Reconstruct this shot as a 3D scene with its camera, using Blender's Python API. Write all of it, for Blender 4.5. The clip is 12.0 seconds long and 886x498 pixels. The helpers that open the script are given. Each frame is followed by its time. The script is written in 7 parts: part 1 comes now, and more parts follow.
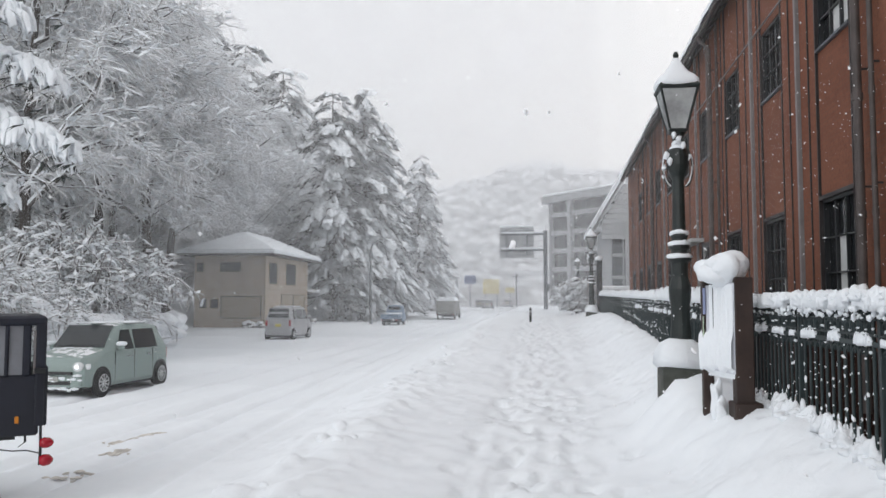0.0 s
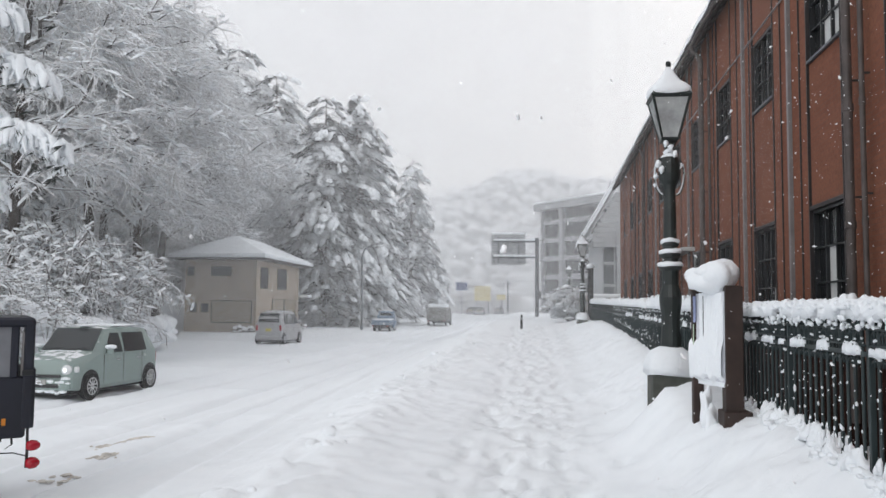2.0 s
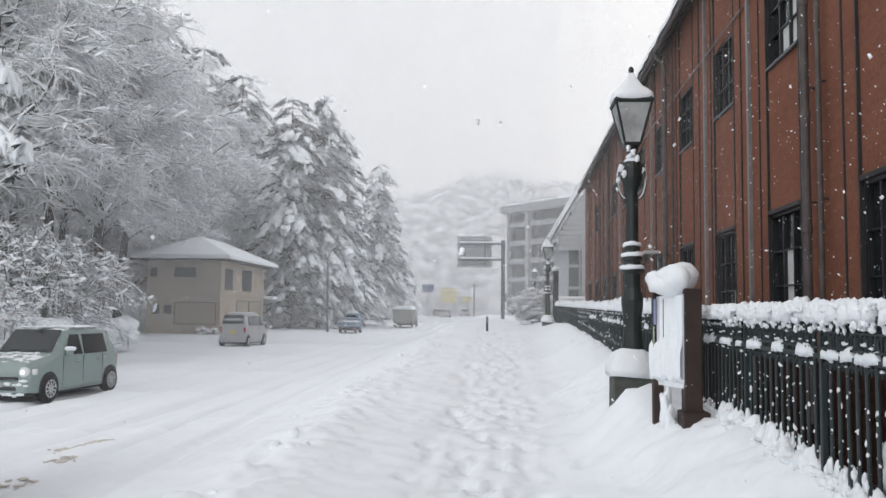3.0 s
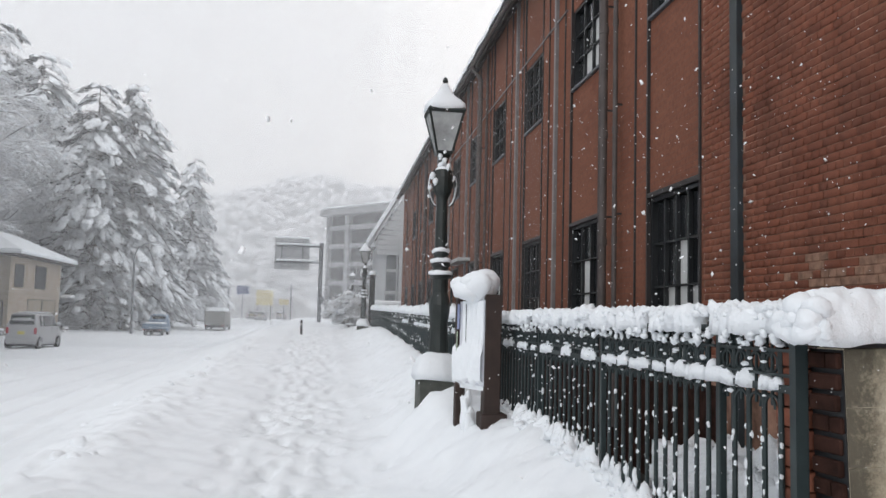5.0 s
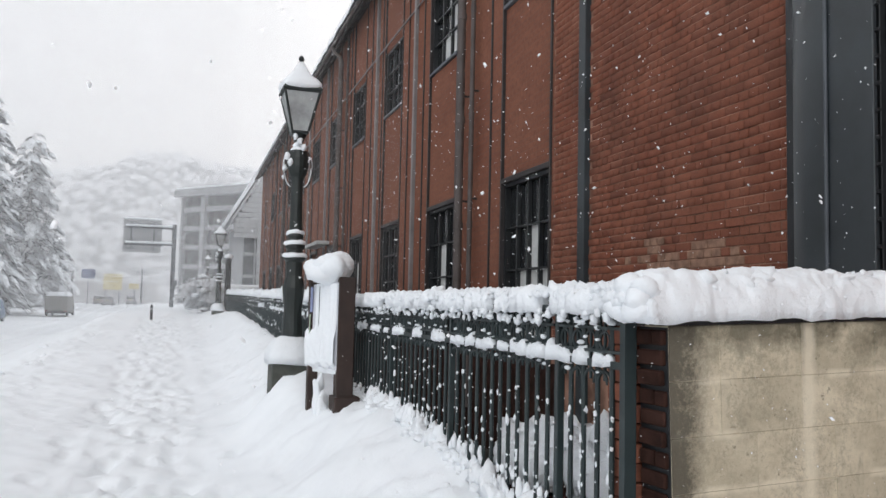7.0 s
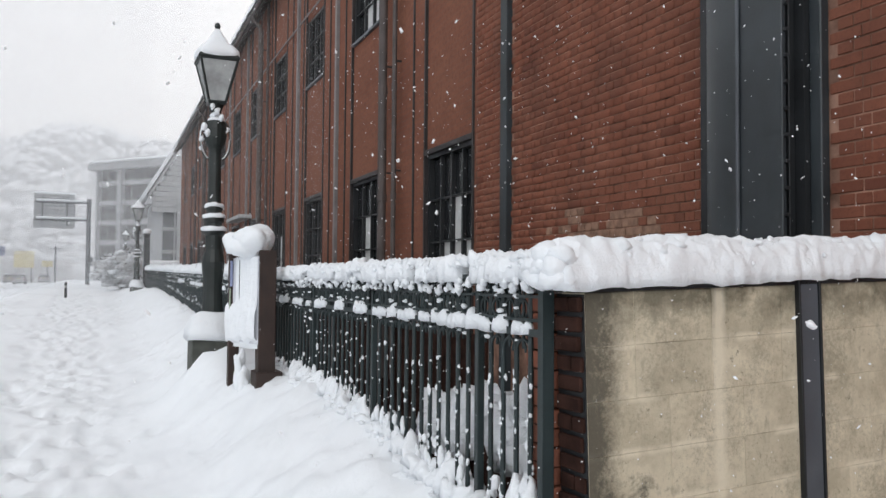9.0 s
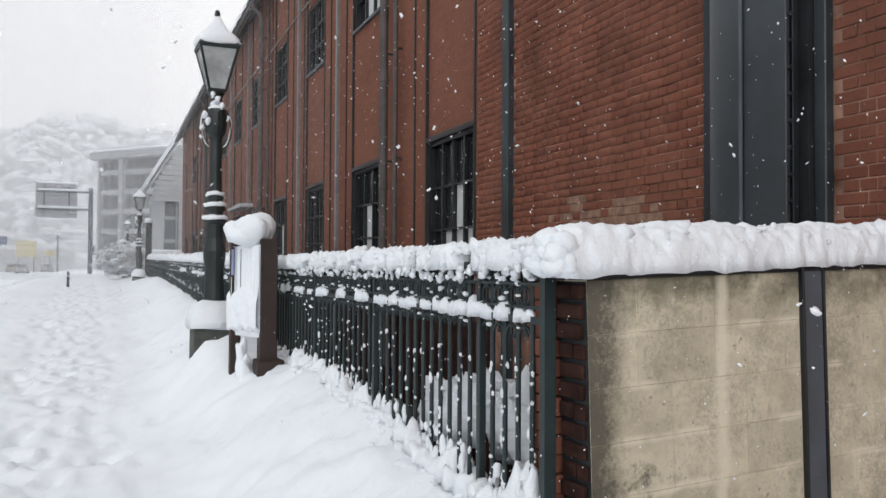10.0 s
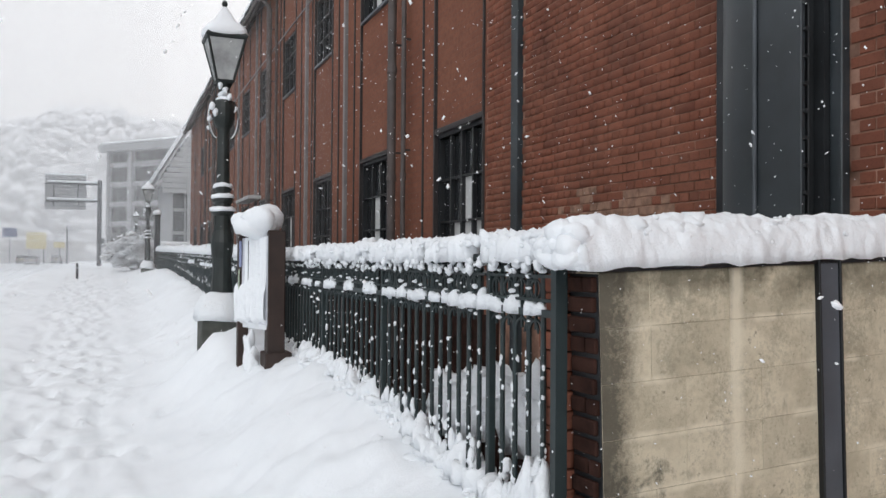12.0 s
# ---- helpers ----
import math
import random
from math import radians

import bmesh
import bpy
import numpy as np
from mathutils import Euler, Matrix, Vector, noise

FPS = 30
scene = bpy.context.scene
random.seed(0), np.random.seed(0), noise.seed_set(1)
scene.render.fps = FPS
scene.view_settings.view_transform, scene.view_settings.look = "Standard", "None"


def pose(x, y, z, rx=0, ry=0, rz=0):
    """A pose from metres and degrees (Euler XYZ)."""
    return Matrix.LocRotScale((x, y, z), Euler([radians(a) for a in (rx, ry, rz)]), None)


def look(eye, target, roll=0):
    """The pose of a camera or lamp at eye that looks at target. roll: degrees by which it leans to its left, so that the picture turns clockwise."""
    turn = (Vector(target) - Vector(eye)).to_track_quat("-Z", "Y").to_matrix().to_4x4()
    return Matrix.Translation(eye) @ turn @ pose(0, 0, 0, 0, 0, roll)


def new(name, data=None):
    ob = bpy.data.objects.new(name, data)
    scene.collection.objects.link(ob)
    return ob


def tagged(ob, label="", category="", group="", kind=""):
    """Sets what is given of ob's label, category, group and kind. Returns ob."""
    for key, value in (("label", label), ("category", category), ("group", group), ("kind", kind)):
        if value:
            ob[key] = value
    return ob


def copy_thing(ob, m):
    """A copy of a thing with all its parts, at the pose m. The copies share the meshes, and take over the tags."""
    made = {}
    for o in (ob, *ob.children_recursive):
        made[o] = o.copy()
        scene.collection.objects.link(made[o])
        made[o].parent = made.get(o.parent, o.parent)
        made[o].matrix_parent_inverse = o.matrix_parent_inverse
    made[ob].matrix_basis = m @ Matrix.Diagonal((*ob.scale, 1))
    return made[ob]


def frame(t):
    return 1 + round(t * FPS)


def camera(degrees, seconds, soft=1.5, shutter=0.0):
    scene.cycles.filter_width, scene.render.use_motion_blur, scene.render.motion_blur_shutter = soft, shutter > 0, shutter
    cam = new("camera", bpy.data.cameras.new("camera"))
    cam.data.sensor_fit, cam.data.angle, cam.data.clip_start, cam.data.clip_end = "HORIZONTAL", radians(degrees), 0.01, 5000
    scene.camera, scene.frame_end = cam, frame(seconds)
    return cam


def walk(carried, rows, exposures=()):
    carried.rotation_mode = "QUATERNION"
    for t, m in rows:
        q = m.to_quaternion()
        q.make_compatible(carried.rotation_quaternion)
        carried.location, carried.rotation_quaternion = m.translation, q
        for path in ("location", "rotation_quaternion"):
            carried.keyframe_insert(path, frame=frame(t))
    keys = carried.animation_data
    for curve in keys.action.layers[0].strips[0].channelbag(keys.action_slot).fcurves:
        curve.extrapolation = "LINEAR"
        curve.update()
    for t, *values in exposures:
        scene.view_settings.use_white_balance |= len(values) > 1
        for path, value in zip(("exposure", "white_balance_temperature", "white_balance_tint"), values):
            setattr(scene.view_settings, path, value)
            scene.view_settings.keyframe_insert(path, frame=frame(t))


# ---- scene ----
cam = camera(57.0, 12.0)

PATH = [
    (0, (-0.158, 0.306, 1.605), (-0.394, 2.288, 1.736), 0.06),
    (0.5, (-0.157, 0.312, 1.599), (-0.414, 2.291, 1.732), -0.14),
    (1, (-0.155, 0.307, 1.603), (-0.414, 2.285, 1.737), -0.13),
    (1.5, (-0.154, 0.308, 1.597), (-0.393, 2.289, 1.738), 0.30),
    (2, (-0.156, 0.307, 1.597), (-0.372, 2.290, 1.744), 0.62),
    (2.5, (-0.150, 0.278, 1.596), (-0.335, 2.263, 1.749), 0.76),
    (4.5, (-0.046, 0.276, 1.594), (0.117, 2.263, 1.748), 1.07),
    (5, (-0.027, 0.283, 1.592), (0.276, 2.252, 1.763), 1.51),
    (5.5, (-0.009, 0.283, 1.587), (0.397, 2.233, 1.762), 1.48),
    (6, (0.013, 0.289, 1.583), (0.500, 2.222, 1.751), 1.51),
    (6.5, (0.034, 0.289, 1.583), (0.593, 2.202, 1.740), 1.32),
    (7, (0.051, 0.301, 1.579), (0.683, 2.193, 1.720), 1.27),
    (7.5, (0.070, 0.309, 1.576), (0.769, 2.178, 1.703), 1.12),
    (9.5, (0.099, 0.329, 1.564), (0.907, 2.158, 1.627), 0.45),
    (10, (0.105, 0.339, 1.563), (0.903, 2.172, 1.613), 0.32),
    (10.5, (0.103, 0.344, 1.566), (0.890, 2.182, 1.612), 0.37),
    (11, (0.101, 0.358, 1.565), (0.886, 2.197, 1.603), 0.41),
    (11.5, (0.110, 0.368, 1.564), (0.891, 2.209, 1.595), 0.42),
    (12, (0.121, 0.391, 1.562), (0.902, 2.233, 1.593), 0.41),
]
walk(cam, [(t, look(eye, target, roll)) for t, eye, target, roll in PATH],
     [(0, 0.07), (2.5, 0.08), (5, 0.10), (7.5, 0.17), (9.5, 0.16), (12, 0.16)])

# ---- light ----
world = bpy.data.worlds.new("overcast_sky")
scene.world = world
world.use_nodes = True
wn, wl = world.node_tree.nodes, world.node_tree.links
sky = wn.new("ShaderNodeTexSky")
sky.sky_type = "NISHITA"
sky.sun_disc = False
sky.sun_elevation, sky.sun_rotation = radians(28), radians(20)
sky.air_density, sky.dust_density = 1.0, 6.0
wsc = wn.new("ShaderNodeVectorMath")
wsc.operation = "SCALE"
wsc.inputs["Scale"].default_value = 0.06
wl.new(sky.outputs[0], wsc.inputs[0])
wmix = wn.new("ShaderNodeMix")
wmix.data_type = "RGBA"
wmix.inputs["Factor"].default_value = 0.88
wl.new(wsc.outputs[0], wmix.inputs["A"])
wmix.inputs["B"].default_value = (0.90, 0.91, 0.94, 1)
wl.new(wmix.outputs["Result"], wn["Background"].inputs["Color"])
wn["Background"].inputs["Strength"].default_value = 1.0

sun_data = bpy.data.lights.new("sun", "SUN")
sun_data.energy, sun_data.angle, sun_data.color = 0.75, radians(40), (1.0, 0.99, 0.98)
sun = new("sun", sun_data)
sun.matrix_world = pose(0, 0, 60, 62, 0, -20)


# ---- materials ----
class Nodes:
    """A short hand for building one node material."""

    def __init__(self, name):
        self.m = bpy.data.materials.new(name)
        self.m.use_nodes = True
        self.t = self.m.node_tree
        self.b = self.t.nodes["Principled BSDF"]

    def node(self, kind, **inputs):
        n = self.t.nodes.new(kind)
        for k, v in inputs.items():
            self.put(n.inputs[k.replace("_", " ")], v)
        return n

    def put(self, socket, v):
        if isinstance(v, bpy.types.NodeSocket):
            self.t.links.new(v, socket)
        else:
            socket.default_value = v

    def noise(self, vec, scale, detail=4.0, rough=0.55):
        return self.node("ShaderNodeTexNoise", Vector=vec, Scale=scale, Detail=detail, Roughness=rough).outputs["Fac"]

    def ramp(self, fac, a, b, ca=(0, 0, 0, 1), cb=(1, 1, 1, 1)):
        n = self.node("ShaderNodeValToRGB", Fac=fac)
        e = n.color_ramp.elements
        e[0].position, e[1].position, e[0].color, e[1].color = a, b, ca, cb
        return n.outputs["Color"]

    def mix(self, fac, a, b, how="MIX"):
        n = self.t.nodes.new("ShaderNodeMix")
        n.data_type, n.blend_type = "RGBA", how
        for s, v in (("Factor", fac), ("A", a), ("B", b)):
            self.put(n.inputs[s], v)
        return n.outputs["Result"]

    def math(self, how, a, b=0.5, c=0.0):
        n = self.t.nodes.new("ShaderNodeMath")
        n.operation = how
        for s, v in zip(n.inputs, (a, b, c)):
            self.put(s, v)
        return n.outputs[0]

    def coords(self, local=False):
        if local:
            return self.node("ShaderNodeTexCoord").outputs["Object"]
        return self.node("ShaderNodeNewGeometry").outputs["Position"]

    def bump(self, height, strength=0.3, distance=0.01):
        n = self.node("ShaderNodeBump", Height=height, Strength=strength, Distance=distance)
        self.t.links.new(n.outputs[0], self.b.inputs["Normal"])

    def done(self, color=None, rough=None, metal=None, spec=None):
        for s, v in (("Base Color", color), ("Roughness", rough), ("Metallic", metal), ("Specular IOR Level", spec)):
            if v is not None:
                self.put(self.b.inputs[s], v)
        return self.m


def rgb(r, g, b):
    return (r, g, b, 1.0)


def plain(name, color, rough=0.6, metal=0.0, var=0.25, scale=8.0, fine=90.0, bump=0.15, spec=0.4):
    """Paint, metal, plaster and the like: two scales of mottling and a fine relief."""
    k = Nodes(name)
    v = k.coords()
    big, small = k.noise(v, scale, 5), k.noise(v, fine, 3)
    dark = tuple(c * (1 - var) for c in color[:3]) + (1,)
    light = tuple(min(1, c * (1 + var)) for c in color[:3]) + (1,)
    c = k.mix(k.ramp(big, 0.3, 0.7), dark, light)
    c = k.mix(k.math("MULTIPLY", small, 0.25), c, dark)
    k.bump(small, bump, 0.004)
    r = k.math("MULTIPLY_ADD", big, 0.2, rough - 0.1)
    return k.done(c, r, metal, spec)


def snow_material(name, lumps=3.0, grain=70.0, relief=0.55):
    k = Nodes(name)
    v = k.coords()
    a, b = k.noise(v, lumps, 6, 0.6), k.noise(v, grain, 4, 0.7)
    c = k.mix(a, rgb(0.85, 0.885, 0.92), rgb(0.92, 0.95, 0.975))
    k.bump(k.math("MULTIPLY_ADD", b, 0.45, a), relief, 0.03)
    return k.done(c, 0.75, 0, 0.15)


def snowy(name, color, low=0.05, high=0.45, rough=0.8, var=0.35, scale=6.0, patch=5.0):
    """A dark surface with snow lying on whatever faces upwards."""
    k = Nodes(name)
    v = k.coords()
    n = k.noise(v, patch, 4)
    up = k.node("ShaderNodeSeparateXYZ", Vector=k.node("ShaderNodeNewGeometry").outputs["Normal"]).outputs["Z"]
    f = k.ramp(k.math("ADD", up, k.math("MULTIPLY_ADD", n, 0.8, -0.4)), low + 0.0, high)
    d = tuple(c * (1 - var) for c in color[:3]) + (1,)
    base = k.mix(k.noise(v, scale, 4), d, color)
    return k.done(k.mix(f, base, rgb(0.91, 0.92, 0.945)), rough, 0, 0.2)


SNOW = snow_material("fresh_snow")
SNOW_SOFT = snow_material("clumped_snow", 22.0, 75.0, 0.6)
IRON = plain("dark_green_iron_paint", rgb(0.022, 0.034, 0.036), 0.5, 0.0, 0.3, 5, 120)
IRON_GREY = plain("blue_grey_steel_paint", rgb(0.028, 0.036, 0.041), 0.5, 0.0, 0.4, 2, 80)
IRON_BLACK = plain("black_steel_paint", rgb(0.016, 0.018, 0.020), 0.45, 0.0, 0.3, 4, 80)
POST_GREY = plain("mid_grey_steel_paint", rgb(0.085, 0.094, 0.108), 0.5, 0.0, 0.25, 3, 80)
LAMP_PAINT = plain("dark_green_lamp_paint", rgb(0.022, 0.028, 0.027), 0.45, 0.0, 0.3, 6, 90)
BROWN_POST = plain("dark_brown_timber_paint", rgb(0.035, 0.021, 0.017), 0.6, 0.0, 0.35, 7, 60)
PIPE = plain("weathered_brown_pipe", rgb(0.085, 0.070, 0.066), 0.55, 0.0, 0.3, 4, 70)
CONDUIT = plain("grey_galvanised_conduit", rgb(0.20, 0.19, 0.19), 0.5, 0.3, 0.25, 4, 70)
TRIM = plain("dark_steel_trim", rgb(0.030, 0.026, 0.026), 0.55, 0.0, 0.3, 5, 60)
SOFFIT = plain("dark_stained_boards", rgb(0.040, 0.032, 0.029), 0.8, 0.0, 0.35, 6, 60)
MORTAR = plain("old_lime_mortar", rgb(0.29, 0.17, 0.125), 0.95, 0.0, 0.85, 3.0, 60, 0.4, 0.1)
PLASTER_TAN = plain("tan_render", rgb(0.38, 0.315, 0.25), 0.9, 0.0, 0.22, 0.9, 30, 0.3, 0.1)
WOOD_TAN = plain("tan_shutter_boards", rgb(0.31, 0.26, 0.195), 0.8, 0.0, 0.2, 3, 40)
CONCRETE_FAR = plain("grey_concrete", rgb(0.36, 0.37, 0.38), 0.9, 0.0, 0.15, 0.8, 20, 0.2, 0.1)
WINDOW_FAR = plain("dark_far_glass", rgb(0.020, 0.023, 0.026), 0.6, 0.0, 0.2, 0.8, 10, 0.0, 0.08)
SIDING = plain("pale_grey_siding", rgb(0.52, 0.53, 0.54), 0.7, 0.0, 0.1, 2, 30)
ZINC = plain("galvanised_pole", rgb(0.17, 0.18, 0.19), 0.5, 0.2, 0.2, 3, 60)
SIGN_BACK = plain("grey_sign_back", rgb(0.42, 0.43, 0.44), 0.6, 0.1, 0.15, 2, 40)
HALL_GLASS = plain("grey_hall_glass", rgb(0.22, 0.23, 0.24), 0.3, 0.0, 0.2, 0.8, 10, 0.0)
POSTER = plain("pale_blue_grey_poster", rgb(0.66, 0.68, 0.73), 0.5, 0.0, 0.15, 6, 40)
YARD_SHADE = plain("yard_shade_dark", rgb(0.045, 0.042, 0.040), 0.9, 0, 0.4, 3, 60, 0.6, 0.1)
PALE_PANEL = plain("pale_grey_panel", rgb(0.42, 0.43, 0.43), 0.6, 0.0, 0.12, 2, 40)


def glass_material(name, tint, rough=0.08):
    k = Nodes(name)
    v = k.coords()
    k.bump(k.noise(v, 2.5, 2), 0.08, 0.02)
    return k.done(tint, rough, 0, 0.4)


GLASS_DARK = glass_material("dark_window_glass", rgb(0.012, 0.014, 0.016))
CURTAIN = plain("pale_blind_behind_glass", rgb(0.60, 0.61, 0.60), 0.5, 0, 0.15, 3, 30)


def brick_wall_material():
    """Old red brickwork of 21 by 6 cm bricks in worn mortar, for the stretches far from the path."""
    k = Nodes("red_brickwork")
    v = k.coords()
    s = k.node("ShaderNodeSeparateXYZ", Vector=v)
    flat = k.node("ShaderNodeCombineXYZ", X=s.outputs["Y"], Y=s.outputs["Z"])
    t = k.node("ShaderNodeTexBrick", Vector=flat.outputs[0], Scale=1.0, Mortar_Size=0.006, Mortar_Smooth=0.3, Bias=0.0,
               Brick_Width=0.22, Row_Height=0.0715, Color1=rgb(0.22, 0.087, 0.054), Color2=rgb(0.175, 0.067, 0.043), Mortar=rgb(0.15, 0.085, 0.062))
    wear = k.noise(v, 0.7, 6, 0.6)
    c = k.mix(k.ramp(wear, 0.35, 0.75), t.outputs["Color"], rgb(0.235, 0.102, 0.064))
    c = k.mix(k.ramp(k.noise(v, 22, 4), 0.45, 0.8), c, rgb(0.14, 0.060, 0.043))
    k.bump(k.math("MULTIPLY_ADD", k.noise(v, 60, 3), 0.3, k.math("SUBTRACT", 1.0, t.outputs["Fac"])), 0.5, 0.006)
    return k.done(c, 0.9, 0, 0.15)


def brick_material(island):
    """Single bricks: each one a little lighter, darker or more orange than the next."""
    k = Nodes("single_brick_joined" if island else "single_brick")
    v = k.coords()
    r = k.node("ShaderNodeNewGeometry").outputs["Random Per Island"] if island else k.node("ShaderNodeObjectInfo").outputs["Random"]
    n = k.node("ShaderNodeValToRGB", Fac=r)
    e = n.color_ramp.elements
    e[0].position, e[0].color = 0.0, rgb(0.128, 0.045, 0.030)
    e[1].position, e[1].color = 1.0, rgb(0.228, 0.080, 0.049)
    mid = e.new(0.12)
    mid.color = rgb(0.180, 0.063, 0.039)
    c = k.mix(k.ramp(k.noise(v, 1.2, 5), 0.3, 0.7), n.outputs["Color"], k.mix(0.4, n.outputs["Color"], rgb(0.25, 0.115, 0.076)))
    c = k.mix(k.ramp(k.noise(v, 45, 4, 0.7), 0.5, 0.85), c, rgb(0.11, 0.042, 0.03))
    c = k.mix(k.math("MULTIPLY", k.ramp(k.noise(v, 0.9, 7, 0.65), 0.50, 0.72), 0.7), c, rgb(0.105, 0.045, 0.032))
    k.bump(k.noise(v, 110, 4), 0.45, 0.005)
    return k.done(c, 0.9, 0, 0.15)


BRICKWORK = brick_wall_material()
BRICK, BRICK_JOINED = brick_material(False), brick_material(True)
DARK_BRICK = plain("dark_brick", rgb(0.036, 0.017, 0.013), 0.9, 0, 0.6, 9, 60, 0.4, 0.1)
PALE_BRICK = plain("patched_pale_brick", rgb(0.29, 0.175, 0.125), 0.9, 0.0, 0.4, 12, 90, 0.4, 0.1)


def block_material():
    """Grey-tan concrete block with soot near its upper edge in streaks, and damp blotches."""
    k = Nodes("stained_concrete_block")
    v = k.coords()
    s = k.node("ShaderNodeSeparateXYZ", Vector=v)
    tall = k.node("ShaderNodeCombineXYZ", X=k.math("MULTIPLY", s.outputs["X"], 15.0), Y=s.outputs["Y"], Z=k.math("MULTIPLY", s.outputs["Z"], 5.0))
    runs = k.noise(tall.outputs[0], 1.0, 6, 0.65)
    blot = k.noise(v, 4.5, 8, 0.7)
    fine = k.noise(v, 160, 4, 0.7)
    r = k.node("ShaderNodeObjectInfo").outputs["Random"]
    c = k.mix(k.ramp(blot, 0.40, 0.58), rgb(0.50, 0.44, 0.325), rgb(0.70, 0.625, 0.475))
    c = k.mix(k.math("MULTIPLY", r, 0.45), c, rgb(0.42, 0.375, 0.28))
    c = k.mix(k.ramp(k.math("MULTIPLY", runs, blot), 0.31, 0.46), c, rgb(0.30, 0.27, 0.20))
    c = k.mix(k.ramp(k.noise(v, 30, 6, 0.75), 0.60, 0.72), c, rgb(0.15, 0.135, 0.10))
    low = k.math("MULTIPLY", k.math("MULTIPLY", k.node("ShaderNodeMapRange", Value=s.outputs["Z"], From_Min=1.15, From_Max=0.75).outputs[0], k.node("ShaderNodeMapRange", Value=s.outputs["X"], From_Min=2.55, From_Max=2.1).outputs[0]), k.noise(v, 9, 7, 0.75))
    c = k.mix(k.ramp(low, 0.44, 0.60), c, rgb(0.15, 0.14, 0.11))
    high = k.math("MULTIPLY", k.node("ShaderNodeMapRange", Value=s.outputs["Z"], From_Min=1.25, From_Max=1.50).outputs[0], k.noise(v, 5, 7, 0.75))
    c = k.mix(k.ramp(high, 0.33, 0.56), c, rgb(0.19, 0.172, 0.125))
    grain = k.ramp(k.math("MULTIPLY_ADD", k.noise(v, 55, 5, 0.8), 0.6, k.math("MULTIPLY", k.noise(v, 3.0, 4, 0.6), 0.5)), 0.54, 0.68)
    c = k.mix(k.math("MULTIPLY", grain, 0.6), c, rgb(0.27, 0.245, 0.185))
    # pale run of washed mortar down one joint
    wash = k.math("ABSOLUTE", k.math("ADD", k.math("MULTIPLY_ADD", k.noise(v, 6, 4), 0.06, -0.03), k.math("SUBTRACT", s.outputs["X"], 2.49)))
    c = k.mix(k.math("MULTIPLY", k.ramp(wash, 0.012, 0.045, (1, 1, 1, 1), (0, 0, 0, 1)), 0.75), c, rgb(0.78, 0.71, 0.56))
    level = k.math("MULTIPLY_ADD", s.outputs["X"], -0.0332, k.math("ADD", s.outputs["Z"], 0.0611))
    patch = k.ramp(k.noise(v, 3.2, 5, 0.6), 0.48, 0.60)
    for joint in (1.319, 1.112, 0.905, 0.698):
        off = k.math("ABSOLUTE", k.math("ADD", k.math("MULTIPLY_ADD", k.noise(v, 11, 4), 0.03, -0.015), k.math("SUBTRACT", level, joint)))
        smear = k.math("MULTIPLY", k.ramp(off, 0.008, 0.024, (1, 1, 1, 1), (0, 0, 0, 1)), patch)
        c = k.mix(k.math("MULTIPLY", smear, 0.75), c, rgb(0.76, 0.69, 0.545))
    soot = k.math("MULTIPLY", k.node("ShaderNodeMapRange", Value=s.outputs["X"], From_Min=2.17, From_Max=1.80).outputs[0], k.math("ADD", k.math("MULTIPLY", k.noise(v, 5, 3, 0.6), 0.45), k.math("MULTIPLY", k.noise(v, 38, 8, 0.85), 0.75)))
    c = k.mix(k.math("MULTIPLY", k.ramp(soot, 0.26, 0.46), 0.88), c, rgb(0.085, 0.078, 0.062))
    c = k.mix(k.ramp(fine, 0.6, 0.95), c, rgb(0.38, 0.34, 0.26))
    k.bump(k.math("MULTIPLY_ADD", blot, 1.5, fine), 0.6, 0.005)
    return k.done(c, 0.95, 0, 0.1)


BLOCK = block_material()
BLOCK_JOINT = plain("block_joint_mortar", rgb(0.62, 0.56, 0.43), 0.95, 0, 0.5, 5, 150, 0.4, 0.1)


# ---- mesh helpers ----
def mesh_object(name, verts, faces, mat, parent=None, label="", smooth=False):
    """One mesh object from arrays of corners and of faces with equal counts of corners."""
    verts, faces = np.asarray(verts, np.float32), np.asarray(faces, np.int32)
    me = bpy.data.meshes.new(name)
    me.vertices.add(len(verts))
    me.vertices.foreach_set("co", verts.ravel())
    n = faces.shape[1]
    me.loops.add(faces.size)
    me.loops.foreach_set("vertex_index", faces.ravel())
    me.polygons.add(len(faces))
    me.polygons.foreach_set("loop_start", np.arange(0, faces.size, n, dtype=np.int32))
    if smooth:
        me.polygons.foreach_set("use_smooth", np.ones(len(faces), bool))
    me.update(calc_edges=True)
    return link(name, me, mat, parent, label)


def link(name, me, mat, parent=None, label=""):
    if mat and not me.materials:
        me.materials.append(mat)
    ob = new(name, me)
    if parent:
        ob.parent = parent
    return tagged(ob, label)


def part(name, bm, mat, parent=None, label="", smooth=False):
    """One bmesh as one mesh object."""
    me = bpy.data.meshes.new(name)
    bm.normal_update()
    if smooth:
        for f in bm.faces:
            f.smooth = True
    bm.to_mesh(me)
    bm.free()
    return link(name, me, mat, parent, label)


def empty(name, x=0, y=0, z=0):
    ob = new(name)
    ob.empty_display_size = 0.2
    ob.location = (x, y, z)
    return ob


